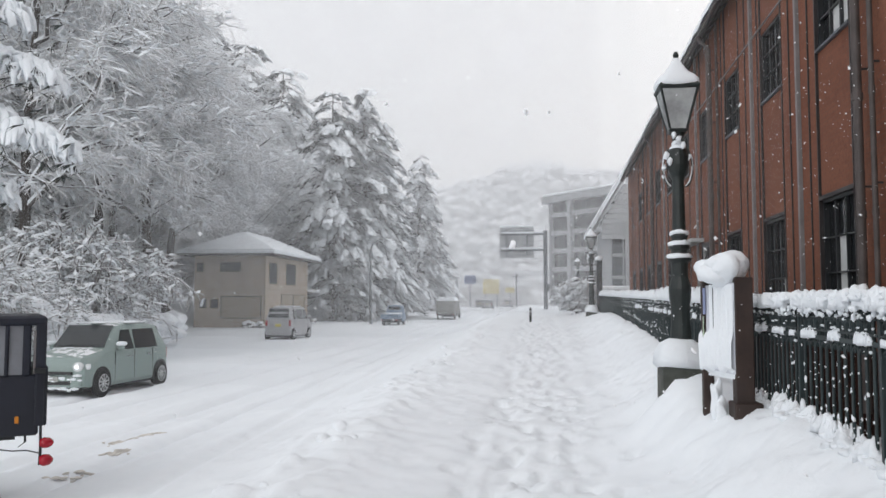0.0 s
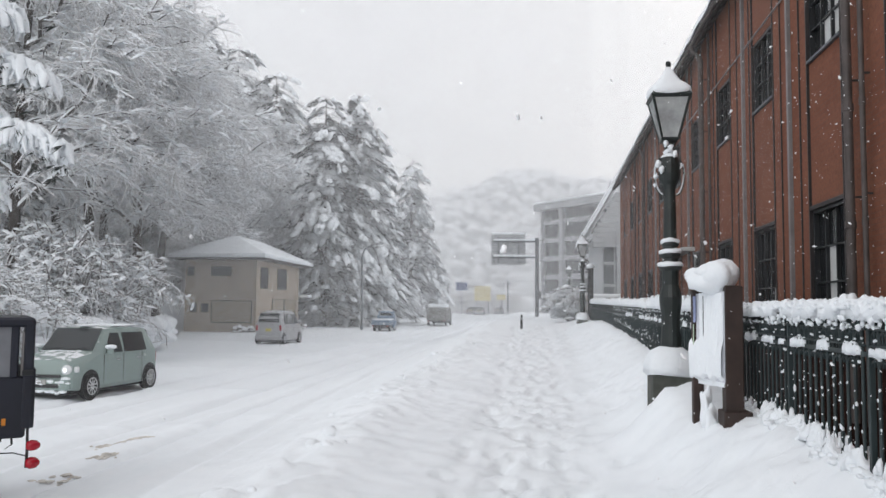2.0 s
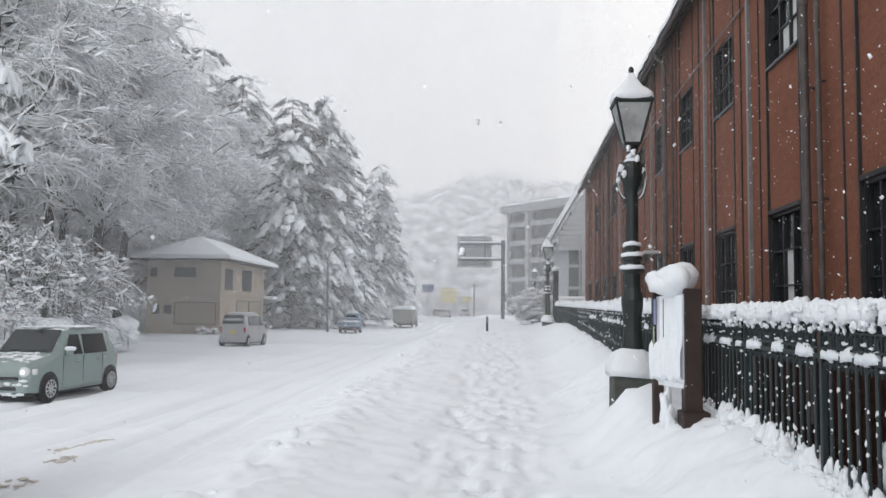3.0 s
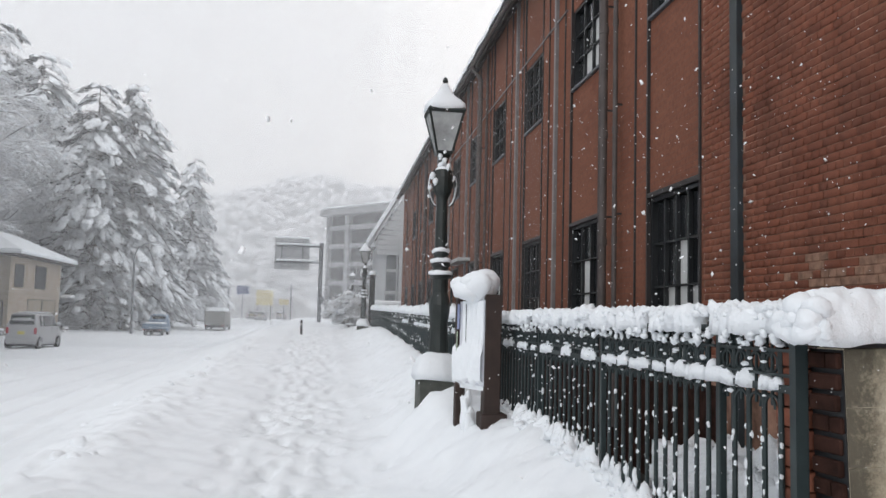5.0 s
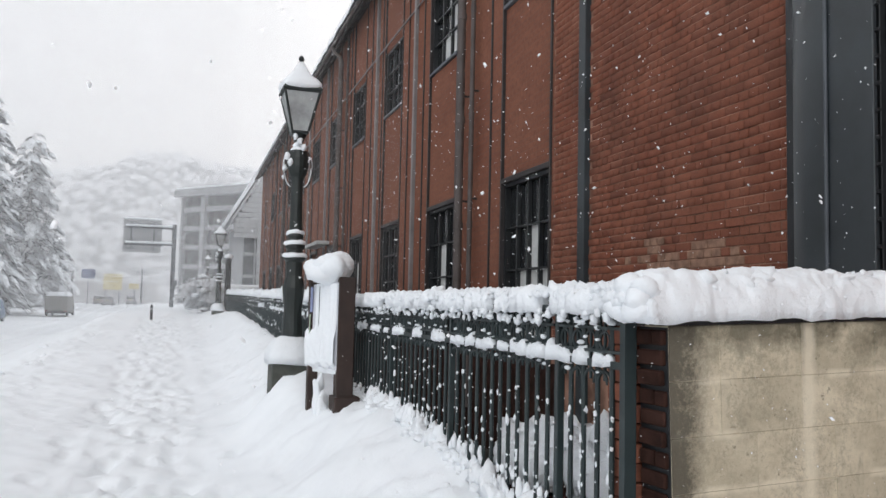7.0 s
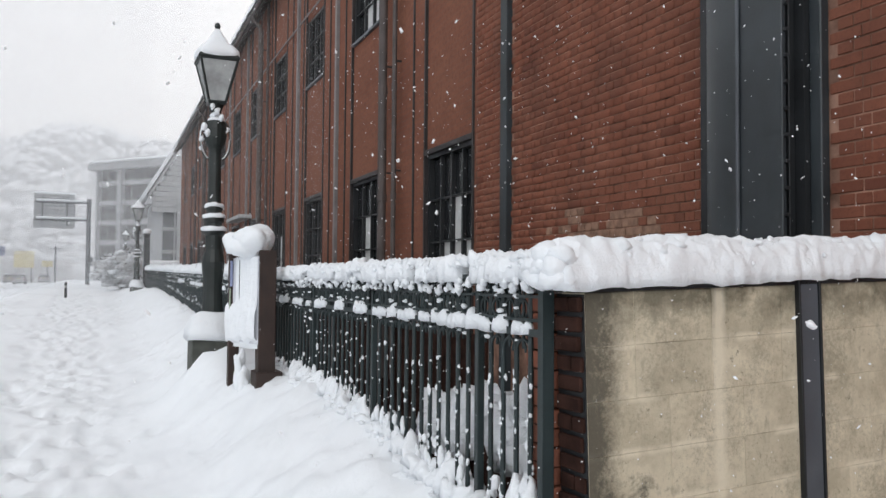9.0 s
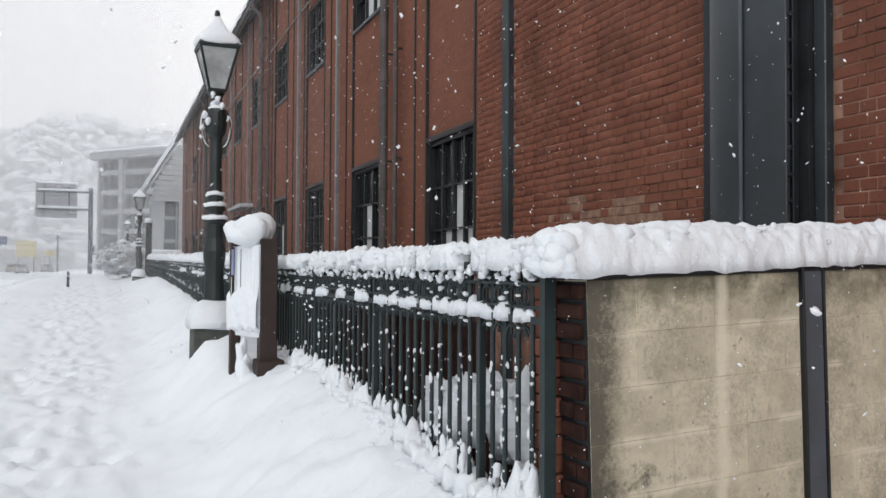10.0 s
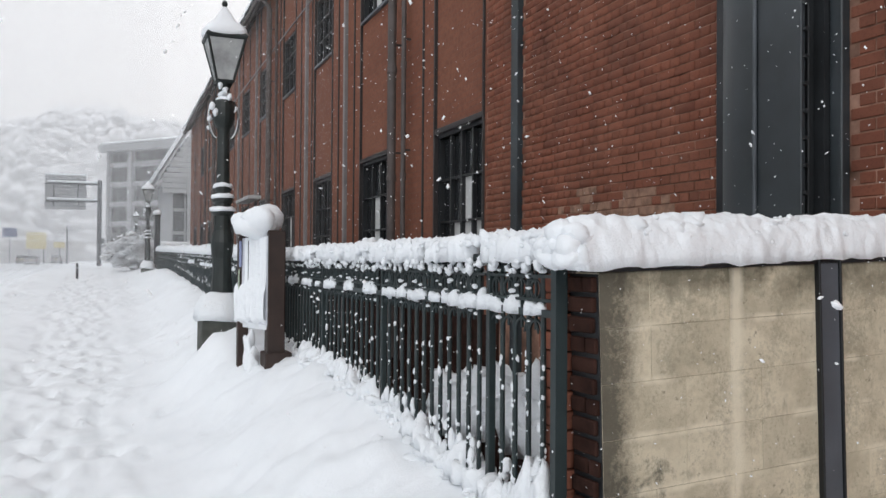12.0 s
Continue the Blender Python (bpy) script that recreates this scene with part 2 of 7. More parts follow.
def add_box(bm, x0, x1, y0, y1, z0, z1, bevel=0.0):
    r = bmesh.ops.create_cube(bm, size=1.0)["verts"]
    for v in r:
        v.co = Vector(((x0 + x1) / 2 + v.co.x * (x1 - x0), (y0 + y1) / 2 + v.co.y * (y1 - y0), (z0 + z1) / 2 + v.co.z * (z1 - z0)))
    if bevel:
        edges = list({e for v in r for e in v.link_edges})
        bmesh.ops.bevel(bm, geom=edges, offset=bevel, segments=1, affect="EDGES")
    return bm


def box(name, x0, x1, y0, y1, z0, z1, mat, parent=None, bevel=0.0, label=""):
    return part(name, add_box(bmesh.new(), x0, x1, y0, y1, z0, z1, bevel), mat, parent, label)


def tubes(paths, radii, sides=4):
    """Corners and quads of many bent, tapered rods: paths (n, k, 3), radii (n, k)."""
    paths, radii = np.asarray(paths, float), np.asarray(radii, float)
    n, k, _ = paths.shape
    t = paths[:, -1] - paths[:, 0]
    t /= np.linalg.norm(t, axis=1, keepdims=True) + 1e-9
    ref = np.where(np.abs(t[:, 2:3]) > 0.9, [[1.0, 0, 0]], [[0, 0, 1.0]])
    u = np.cross(t, ref)
    u /= np.linalg.norm(u, axis=1, keepdims=True) + 1e-9
    w = np.cross(u, t)
    a = np.arange(sides) * 2 * np.pi / sides + np.pi / sides
    ring = u[:, None, :] * np.cos(a)[None, :, None] + w[:, None, :] * np.sin(a)[None, :, None]
    v = paths[:, :, None, :] + radii[:, :, None, None] * ring[:, None, :, :]
    i, j, s = np.meshgrid(np.arange(n), np.arange(k - 1), np.arange(sides), indexing="ij")
    at = lambda jj, ss: i * k * sides + jj * sides + ss % sides
    f = np.stack([at(j, s), at(j, s + 1), at(j + 1, s + 1), at(j + 1, s)], -1).reshape(-1, 4)
    return v.reshape(-1, 3), f


def join(pieces):
    """Several (corners, faces) as one pair."""
    vs, fs, n = [], [], 0
    for v, f in pieces:
        vs.append(v)
        fs.append(np.asarray(f) + n)
        n += len(v)
    return np.concatenate(vs), np.concatenate(fs)


def rod(name, points, r, mat, parent=None, sides=8, label="", smooth=True):
    p = np.asarray(points, float)
    v, f = tubes(p[None], np.full((1, len(p)), r) if np.isscalar(r) else np.asarray(r, float)[None], sides)
    return mesh_object(name, v, f, mat, parent, label, smooth)


def turned(profile, sides=20, square=False):
    """A bmesh turned about the z axis from (radius, height) pairs."""
    bm = bmesh.new()
    rings = []
    for r, z in profile:
        rings.append([bm.verts.new((r * math.cos(2 * math.pi * (i + 0.5 * square) / sides), r * math.sin(2 * math.pi * (i + 0.5 * square) / sides), z)) for i in range(sides)])
    for a, b in zip(rings, rings[1:]):
        for i in range(sides):
            bm.faces.new((a[i], a[(i + 1) % sides], b[(i + 1) % sides], b[i]))
    bm.faces.new(list(reversed(rings[0])))
    bm.faces.new(rings[-1])
    return bm


def moved(bm, x, y, z):
    bmesh.ops.translate(bm, verts=bm.verts, vec=(x, y, z))
    return bm


def vnoise(x, y, seed=0):
    """Smooth value noise from 0 to 1 on arrays, one lump a unit."""
    x, y = np.asarray(x, float), np.asarray(y, float)
    xi, yi = np.floor(x), np.floor(y)
    fx, fy = x - xi, y - yi
    fx, fy = fx * fx * (3 - 2 * fx), fy * fy * (3 - 2 * fy)

    def h(a, b):
        s = np.sin(a * 127.1 + b * 311.7 + seed * 74.7) * 43758.5453
        return s - np.floor(s)

    return (h(xi, yi) * (1 - fx) + h(xi + 1, yi) * fx) * (1 - fy) + (h(xi, yi + 1) * (1 - fx) + h(xi + 1, yi + 1) * fx) * fy


def fnoise(x, y, seed=0, octaves=4):
    s, a, t = 0.0, 0.5, 0.0
    for i in range(octaves):
        s, t = s + a * vnoise(x * 2**i, y * 2**i, seed + i), t + a
        a *= 0.5
    return s / t


def step(a, b, x):
    t = np.clip((np.asarray(x, float) - a) / (b - a), 0, 1)
    return t * t * (3 - 2 * t)


# ---- ground ----
def woods_edge(y):
    return np.interp(y, [-40, 10, 20, 45, 52, 75, 110, 300], [-12, -12, -14, -24, -29, -28, -24, -40])


def ground_height(x, y, fine=True):
    """The lie of the snow: a level road, a pavement that climbs beside the fence, a bank under the woods."""
    x, y = np.asarray(x, float), np.asarray(y, float)
    road = np.interp(y, [-30, 50, 85, 110, 200], [-0.35, -0.35, -0.2, 0.35, 1.1])
    side = np.interp(y, [-20, 0, 4, 8, 14, 24, 34, 60, 110, 200], [-0.03, 0.0, 0.05, 0.12, 0.26, 0.56, 0.86, 1.12, 1.15, 1.15])
    foot = np.interp(y, [0, 3.1, 3.9, 4.8, 5.8, 8, 14, 20, 28, 34, 60], [0.44, 0.50, 0.55, 0.64, 0.72, 0.72, 0.90, 1.08, 1.28, 1.2, 1.2])
    z = road + (side - road) * step(-6.5, -1.2, x)
    z += 0.10 * np.exp(-(((x + 2.35 + 0.15 * np.sin(y * 0.5)) / 0.6) ** 2)) * (0.5 + vnoise(x * 1.2, y * 0.7, 3))
    line = 1.755 + 0.0195 * (y - 3.1)
    mound = (foot - side) * step(-1.25, 0.05, x - line + 0.22 * (vnoise(y * 1.6, y * 0.3, 5) - 0.5))
    z += mound
    # the strip between fence and mill lies lower
    yard = np.interp(y, [-10, 3.2, 3.5, 60], [0.3, 0.2, -0.45, -0.35]) + 0.12 * (vnoise(x * 2, y * 1.6, 7) - 0.5)
    z += (yard - z) * step(0.06, 0.22, x - line - 0.4 * (y < 3.3)) * step(46, 38, y)
    e = woods_edge(y)
    z += 9.0 * step(e, e - 26, x) + 0.6 * step(e + 1.5, e - 1, x)
    z += 0.5 * step(7, 25, x)
    z += 0.30 * np.exp(-(((x - 1.28) / 0.38) ** 2) - ((y - 9.0) / 0.65) ** 2) + 0.08 * np.exp(-(((x - 1.6) / 0.4) ** 2) - ((y - 6.9) / 0.55) ** 2)
    if fine:
        near = step(60, 25, y)
        z += (0.05 * (fnoise(x * 0.7, y * 0.7, 11) - 0.5) + 0.10 * (fnoise(x * 0.25, y * 0.2, 12) - 0.5)) * (0.3 + 0.7 * near)
        z += 0.042 * (fnoise(x * 3.5, y * 3.5, 13, 3) - 0.5) * near * step(-3.2, -1.5, x) + 0.02 * (fnoise(x * 5, y * 5, 14, 3) - 0.5) * near
        soft = step(-1.6, -0.9, x) * step(1.6, 0.9, x) * step(45, 20, y)
        z += soft * 0.07 * (fnoise(x * 1.7, y * 1.1, 17, 3) - 0.5)
        rough = step(0.7, 1.1, x) * step(2.2, 1.8, x) * near
        z += rough * (0.15 * (fnoise(x * 2.6, y * 2.6, 18, 4) - 0.5) + 0.07 * (fnoise(x * 7, y * 7, 19, 2) - 0.5) + 0.05 * (fnoise(x * 12, y * 12, 20, 2) - 0.5))
        z += 0.06 * (fnoise(x * 5, y * 0.35, 43, 3) - 0.5) * near * step(-2.8, -3.8, x) + 0.03 * (fnoise(x * 4, y * 4, 44, 3) - 0.5) * near * step(-2.8, -3.8, x)
        # trodden path
        walkway = step(-1.15, -0.7, x) * step(0.75, 0.35, x) * step(70, 30, y)
        z -= walkway * (0.025 + 0.046 * np.clip(fnoise(x * 7.0, y * 1.2, 21, 3) - 0.36, 0, 1) * 2.2)
        # ploughed bank between pavement and road, lumpy
        lump = 0.8 * np.exp(-(((x + 2.3) / 0.65) ** 2)) * near
        z += lump * (0.22 * fnoise(x * 1.5, y * 1.0, 31, 3) ** 2 + 0.34 * np.maximum(fnoise(x * 4.2, y * 3.2, 32, 3) - 0.45, 0) ** 1.2 + 0.09 * fnoise(x * 8, y * 7, 33, 2) - 0.06)
        # wheel tracks
        for c, d in ((-3.9, 0.09), (-5.3, 0.15), (-6.6, 0.13), (-8.0, 0.22), (-9.3, 0.18)):
            wob = c + 0.12 * np.sin(y * 0.11 + c)
            z -= d * np.exp(-(((x - wob) / 0.17) ** 2)) * (0.5 + fnoise(x, y * 0.25, 41))
            z += 0.45 * d * np.exp(-(((x - wob - 0.35) / 0.16) ** 2)) * fnoise(x * 2, y * 1.2, 42)
    return z


def stretch(*runs):
    out = []
    for a, b, s in runs:
        out.append(np.arange(a, b, s))
    return np.concatenate(out + [[runs[-1][1]]])


def sheet(xs, ys, height):
    gx, gy = np.meshgrid(xs, ys)
    v = np.stack([gx, gy, height(gx, gy)], -1).reshape(-1, 3)
    i, j = np.meshgrid(np.arange(len(ys) - 1), np.arange(len(xs) - 1), indexing="ij")
    a = (i * len(xs) + j).ravel()
    return v, np.stack([a, a + 1, a + 1 + len(xs), a + len(xs)], -1)


gv, gf = sheet(stretch((-400, -60, 17), (-60, -16, 0.9), (-16, -10.2, 0.2), (-10.2, -4.2, 0.075), (-4.2, 2.5, 0.06), (2.5, 4.3, 0.15), (4.3, 8, 0.6), (8, 400, 14)),
               stretch((-60, 0, 2.5), (0, 14, 0.06), (14, 40, 0.15), (40, 120, 0.8), (120, 700, 20)), ground_height)
rng = np.random.default_rng(14)
for _ in range(330):
    fy = 2.0 + 34 * rng.random() ** 1.3
    fx = rng.normal(-0.22, 0.36)
    near = np.abs(gv[:, 1] - fy) < 0.4
    d = np.clip(1.25 - ((gv[near, 0] - fx) / 0.085) ** 2 - ((gv[near, 1] - fy) / 0.17) ** 2, -0.9, 1)
    gv[near, 2] -= np.where(d > 0, 0.044 * np.clip(d * 1.6, 0, 1), 0) - 0.016 * np.clip(1 + d * 1.2, 0, 1) * (d <= 0)
tagged(mesh_object("ground", gv, gf, SNOW, smooth=True), "deep fresh snow over road and pavement with tracks", "ground", kind="structure")


def ground_at(x, y):
    return float(ground_height(x, y, False))


# ---- brick building ----
WALL_X, EAVE_Z, FAR_Y = 4.1, 8.70, 46.6
BAYS = [8.56 + 3.43 * k for k in range(11)]
BAY_W = [1.5] * 11
LOW_TOP, UP_SILL, UP_TOP, LOW_SILL = 3.2, 5.55, 6.92, 0.4

building = tagged(empty("brick_building", 8, 20, 0), "long two-storey red brick mill building with snow-edged eaves", "building")
# the mill stands about one degree askew to the pavement
MILL = pose(WALL_X, 10, 0, 0, 0, -1.06) @ pose(-WALL_X, -10, 0)
building.matrix_basis = MILL


def wall_box(name, y0, y1, z0, z1, x0=WALL_X):
    box(name, x0, WALL_X + 0.45, y0, y1, z0, z1, BRICKWORK, building)


wall_box("wall", -8.0, 2.3, -0.5, EAVE_Z)
for i, (y, w) in enumerate(zip(BAYS, BAY_W)):
    end = BAYS[i + 1] if i + 1 < len(BAYS) else FAR_Y
    if i == 0:
        wall_box("pier", 8.5, y, -0.5, EAVE_Z)
    wall_box("pier", y + w, end, -0.5, EAVE_Z)
    wall_box("wall_panel", y + 0.002, y + w - 0.002, -0.5, LOW_SILL, WALL_X + 0.02)
    wall_box("wall_panel", y + 0.002, y + w - 0.002, LOW_TOP, UP_SILL, WALL_X + 0.02)
    wall_box("wall_panel", y + 0.002, y + w - 0.002, UP_TOP, EAVE_Z, WALL_X + 0.015)
bm = bmesh.new()
add_box(bm, WALL_X + 0.45, WALL_X + 0.9, -8, FAR_Y, -0.7, EAVE_Z)
add_box(bm, WALL_X + 0.9, 15, FAR_Y - 0.3, FAR_Y, -0.5, EAVE_Z)
add_box(bm, 14.7, 15, -8, FAR_Y - 0.3, -0.5, EAVE_Z)
add_box(bm, WALL_X, 15, -8.3, -8.0, -0.5, EAVE_Z)
part("inner_wall", bm, TRIM, building)
part("mortar_bed", add_box(bmesh.new(), WALL_X + 0.004, WALL_X + 0.45, 2.3, 8.5, -0.7, EAVE_Z), MORTAR, building)


def window(y, w, z0, z1, cols, rows, pale, x=WALL_X + 0.06):
    """One steel window set back in its opening: frame, glazing bars, panes and the pale blinds behind some of them."""
    t = 0.05
    win = box("window", x + 0.06, x + 0.08, y, y + w, z0, z1, IRON_BLACK, building, label="dark steel-framed window with small panes")
    bm = bmesh.new()
    add_box(bm, x - 0.03, x + 0.05, y, y + t, z0, z1)
    add_box(bm, x - 0.03, x + 0.05, y + w - t, y + w, z0, z1)
    add_box(bm, x - 0.03, x + 0.05, y + t, y + w - t, z1 - t, z1)
    add_box(bm, x - 0.03, x + 0.05, y + t, y + w - t, z0, z0 + t)
    part("window_frame", bm, IRON_BLACK, win)
    cw, rh = (w - 2 * t) / cols, (z1 - z0 - 2 * t) / rows
    for c in range(1, cols):
        yy = y + t + c * cw
        box("mullion", x - 0.015, x + 0.03, yy - 0.022, yy + 0.022, z0 + t, z1 - t, IRON_BLACK, win)
    for r in range(1, rows):
        zz = z0 + t + r * rh
        box("glazing_bar", x - 0.01, x + 0.02, y + t, y + w - t, zz - 0.012, zz + 0.012, IRON_BLACK, win)
    for c in range(cols):
        for r in range(rows):
            y0, zb = y + t + c * cw, z0 + t + r * rh
            m = CURTAIN if (c, r) in pale else GLASS_DARK
            box("pane", x + 0.035, x + 0.042, y0 + 0.024, y0 + cw - 0.024, zb + 0.014, zb + rh - 0.014, m, win)
    return win


for i, (y, w) in enumerate(zip(BAYS, BAY_W)):
    low_pale = {(0, 2), (1, 2), (2, 2), (1, 3), (0, 1), (1, 1), (2, 1)} if i == 0 else ({(1, 2), (1, 3), (1, 1)} if i in (1, 3) else {(0, 2)} if i == 2 else set())
    if i not in (5,):
        window(y + 0.03, w - 0.06, LOW_SILL, LOW_TOP - 0.02, 4 if i == 0 else 3, 5, low_pale)
    up_pale = {(0, 0), (0, 1), (1, 0)} if i in (1,) else {(0, 2)} if i == 3 else set()
    if i < 8 or i % 2:
        window(y + 0.03, w - 0.06, UP_SILL, UP_TOP, 3, 3, up_pale)
    else:
        wall = box("wall_panel", WALL_X + 0.05, WALL_X + 0.2, y + 0.02, y + w - 0.02, UP_SILL, UP_TOP, BRICKWORK, building)
    if i == 5:
        box("pale_door_panel", WALL_X + 0.02, WALL_X + 0.1, 23.7, 26.0, 0.0, 3.28, PALE_PANEL, building, 0.01, "pale grey panelled doorway surround")
        box("canopy", WALL_X - 0.35, WALL_X + 0.05, 23.6, 26.1, 3.3, 3.4, PALE_PANEL, building, 0.01)
    for yy in (y - 0.02, y + w - 0.02):
        box("steel_jamb", WALL_X - 0.02, WALL_X + 0.06, yy, yy + 0.04, -0.3, EAVE_Z - 0.02, TRIM, building)
    box("lintel", WALL_X - 0.02, WALL_X + 0.06, y + 0.022, y + w - 0.022, LOW_TOP - 0.02, LOW_TOP + 0.05, TRIM, building, 0.005)
    box("sill", WALL_X - 0.03, WALL_X + 0.06, y + 0.022, y + w - 0.022, UP_SILL - 0.05, UP_SILL, POST_GREY, building, 0.005)

# dark band added on the wall's foot for the gloom behind the fence
for i, y in enumerate(BAYS[:-1]):
    box("gloom_band", WALL_X - 0.03, WALL_X + 0.01, y - 0.4, BAYS[i + 1] - 0.402, -0.7, 0.98, DARK_BRICK, building, 0.004)

# flat steel bars that brace the piers
for y, w, m in ((7.64, 0.15, IRON_GREY), (14.34, 0.11, CONDUIT), (17.53, 0.11, CONDUIT), (24.27, 0.09, CONDUIT), (27.9, 0.09, CONDUIT), (31.4, 0.09, CONDUIT), (34.9, 0.09, TRIM), (38.5, 0.09, TRIM), (10.47, 0.03, TRIM), (13.86, 0.03, TRIM), (17.13, 0.03, TRIM), (18.2, 0.03, TRIM), (14.92, 0.03, TRIM), (20.7, 0.03, TRIM)):
    box("bracing_bar", WALL_X - 0.06 * (1 if w > 0.05 else 0.4), WALL_X + 0.02, y, y + w, -0.3, EAVE_Z - 0.02, m, building, 0.006)
    if w > 0.12:
        box("bracing_bar_flange", WALL_X - 0.02, WALL_X + 0.004, y + w, y + w + 0.03, -0.3, EAVE_Z - 0.02, TRIM, building)


def downpipe(y, r, x, top_bend):
    pts = [(x, y, 0.2), (x, y, 7.95), (x, y, 8.08)] + ([(x - 0.06, y, 8.2), (x - 0.19, y + 0.04, 8.32), (x - 0.22, y + 0.04, 8.46)] if top_bend else [(x, y, 8.6)])
    p = rod("downpipe", pts, r, PIPE, building, 10)
    for z in (1.2, 2.75, 4.3, 5.85, 7.2):
        part("pipe_joint", moved(turned([(r * 1.15, -0.05), (r * 1.2, -0.04), (r * 1.2, 0.04), (r * 1.15, 0.05)], 10), x, y, z), PIPE, p)
        box("pipe_clip", x, WALL_X + 0.01, y - 0.012, y + 0.012, z + 0.35, z + 0.375, TRIM, p)


downpipe(11.39, 0.062, 3.95, True)
downpipe(11.03, 0.036, 4.0, False)
downpipe(21.57, 0.07, 3.95, True)
downpipe(20.97, 0.035, 4.03, False)
downpipe(34.4, 0.06, 3.95, True)
rod("conduit", [(WALL_X - 0.03, 13.7, 7.04), (WALL_X - 0.03, 33.0, 7.04)], 0.016, CONDUIT, building, 6)

# riveted steel stanchion: a bowed sheet, a flat cover plate and a deep web beside it, its shade painted black
STEEL = plain("wet_blue_grey_steel", rgb(0.026, 0.033, 0.038), 0.34, 0.0, 0.3, 3, 50, 0.12, 0.6)
post = box("steel_stanchion", 3.96, WALL_X + 0.02, 3.85, 4.62, -0.3, EAVE_Z - 0.02, IRON_BLACK, building, 0.004, "blue-grey riveted steel stanchion against the wall")
bm = bmesh.new()
arc = [(3.91 + 0.15 * (k / 9) ** 2.2, 4.19 + 0.45 * math.sin(k / 9 * math.pi / 2)) for k in range(10)]
lo = [bm.verts.new((x, y, -0.3)) for x, y in arc]
hi = [bm.verts.new((x, y, EAVE_Z - 0.03)) for x, y in arc]
for k in range(9):
    bm.faces.new((lo[k], lo[k + 1], hi[k + 1], hi[k]))
part("bowed_sheet", bm, STEEL, post, smooth=True)
box("cover_plate", 3.892, 3.925, 3.835, 4.205, -0.3, EAVE_Z - 0.03, STEEL, post, 0.005)
# paler rib added along the seam, for the highlight streak there
box("seam_highlight_rib", 3.872, 3.893, 4.175, 4.20, -0.3, EAVE_Z - 0.03, POST_GREY, post, 0.006)
box("edge_strip", WALL_X - 0.05, WALL_X + 0.004, 4.64, 4.672, -0.3, EAVE_Z - 0.03, POST_GREY, post, 0.004)
box("flange", WALL_X - 0.06, WALL_X + 0.004, 3.69, 3.775, -0.3, EAVE_Z - 0.03, STEEL, post, 0.006)
box("web_plate", 4.0, WALL_X, 3.775, 3.845, -0.3, EAVE_Z - 0.03, IRON_BLACK, post)
bm = bmesh.new()
bmesh.ops.create_cone(bm, cap_ends=True, segments=6, radius1=0.017, radius2=0.013, depth=0.028, matrix=Matrix.Rotation(math.pi / 2, 4, "X"))
bolt = part("bolt", bm, IRON_BLACK, post)
bolt.location = (3.915, 3.828, 1.5)
for i in range(1, 30):
    link("bolt", bolt.data, None, post).location = (3.915, 3.828, 1.5 + i * 0.155)
bm = bmesh.new()
bmesh.ops.create_icosphere(bm, subdivisions=1, radius=0.013)
rivet = part("rivet", bm, IRON_BLACK, post, smooth=True)
rivet.location = (3.897, 4.212, 1.62)
for i in range(1, 10):
    link("rivet", rivet.data, None, post).location = (3.897, 4.212, 1.62 + i * 0.46)

# eaves, gutter and roof
EAVE_X, EDGE_Z = 3.78, 8.49
ridge_x, ridge_z = 9.5, 12.2


def slab(name, profile, mat, parent):
    """A plank or slab with one outline in x and z, from end to end of the mill."""
    bm = bmesh.new()
    vs = [bm.verts.new((x, y, z)) for y in (-8.5, FAR_Y + 0.3) for x, z in profile]
    for f in ((0, 1, 2, 3), (7, 6, 5, 4), (0, 4, 5, 1), (1, 5, 6, 2), (2, 6, 7, 3), (3, 7, 4, 0)):
        bm.faces.new([vs[i] for i in f])
    return part(name, bm, mat, parent)


slab("roof", [(EAVE_X, EDGE_Z), (ridge_x, ridge_z), (ridge_x, ridge_z + 0.16), (EAVE_X, EDGE_Z + 0.12)], SOFFIT, building)
slab("roof_slope", [(ridge_x, ridge_z), (15.8, 8.45), (15.8, 8.57), (ridge_x, ridge_z + 0.16)], SOFFIT, building)
slab("fascia", [(EAVE_X + 0.005, EDGE_Z - 0.09), (EAVE_X + 0.03, EDGE_Z - 0.09), (EAVE_X + 0.03, EDGE_Z - 0.005), (EAVE_X + 0.005, EDGE_Z - 0.005)], SOFFIT, building)
for y in np.arange(-8.2, FAR_Y, 0.62):
    bm = bmesh.new()
    vs = [bm.verts.new(c) for yy in (y, y + 0.07) for c in ((EAVE_X + 0.06, yy, EDGE_Z - 0.06), (WALL_X, yy, EDGE_Z + 0.20), (WALL_X, yy, EDGE_Z + 0.31), (EAVE_X + 0.06, yy, EDGE_Z + 0.03))]
    for f in ((3, 2, 1, 0), (4, 5, 6, 7), (0, 1, 5, 4), (1, 2, 6, 5), (2, 3, 7, 6), (3, 0, 4, 7)):
        bm.faces.new([vs[i] for i in f])
    part("rafter", bm, SOFFIT, building)
rod("gutter", [(EAVE_X - 0.055, -8.5, EDGE_Z + 0.0), (EAVE_X - 0.055, FAR_Y + 0.3, EDGE_Z + 0.0)], 0.055, PIPE, building, 8)
part("gable_wall", add_box(bmesh.new(), 4.1, 15, FAR_Y - 0.15, FAR_Y, EAVE_Z - 0.2, 9.2), BRICKWORK, building)


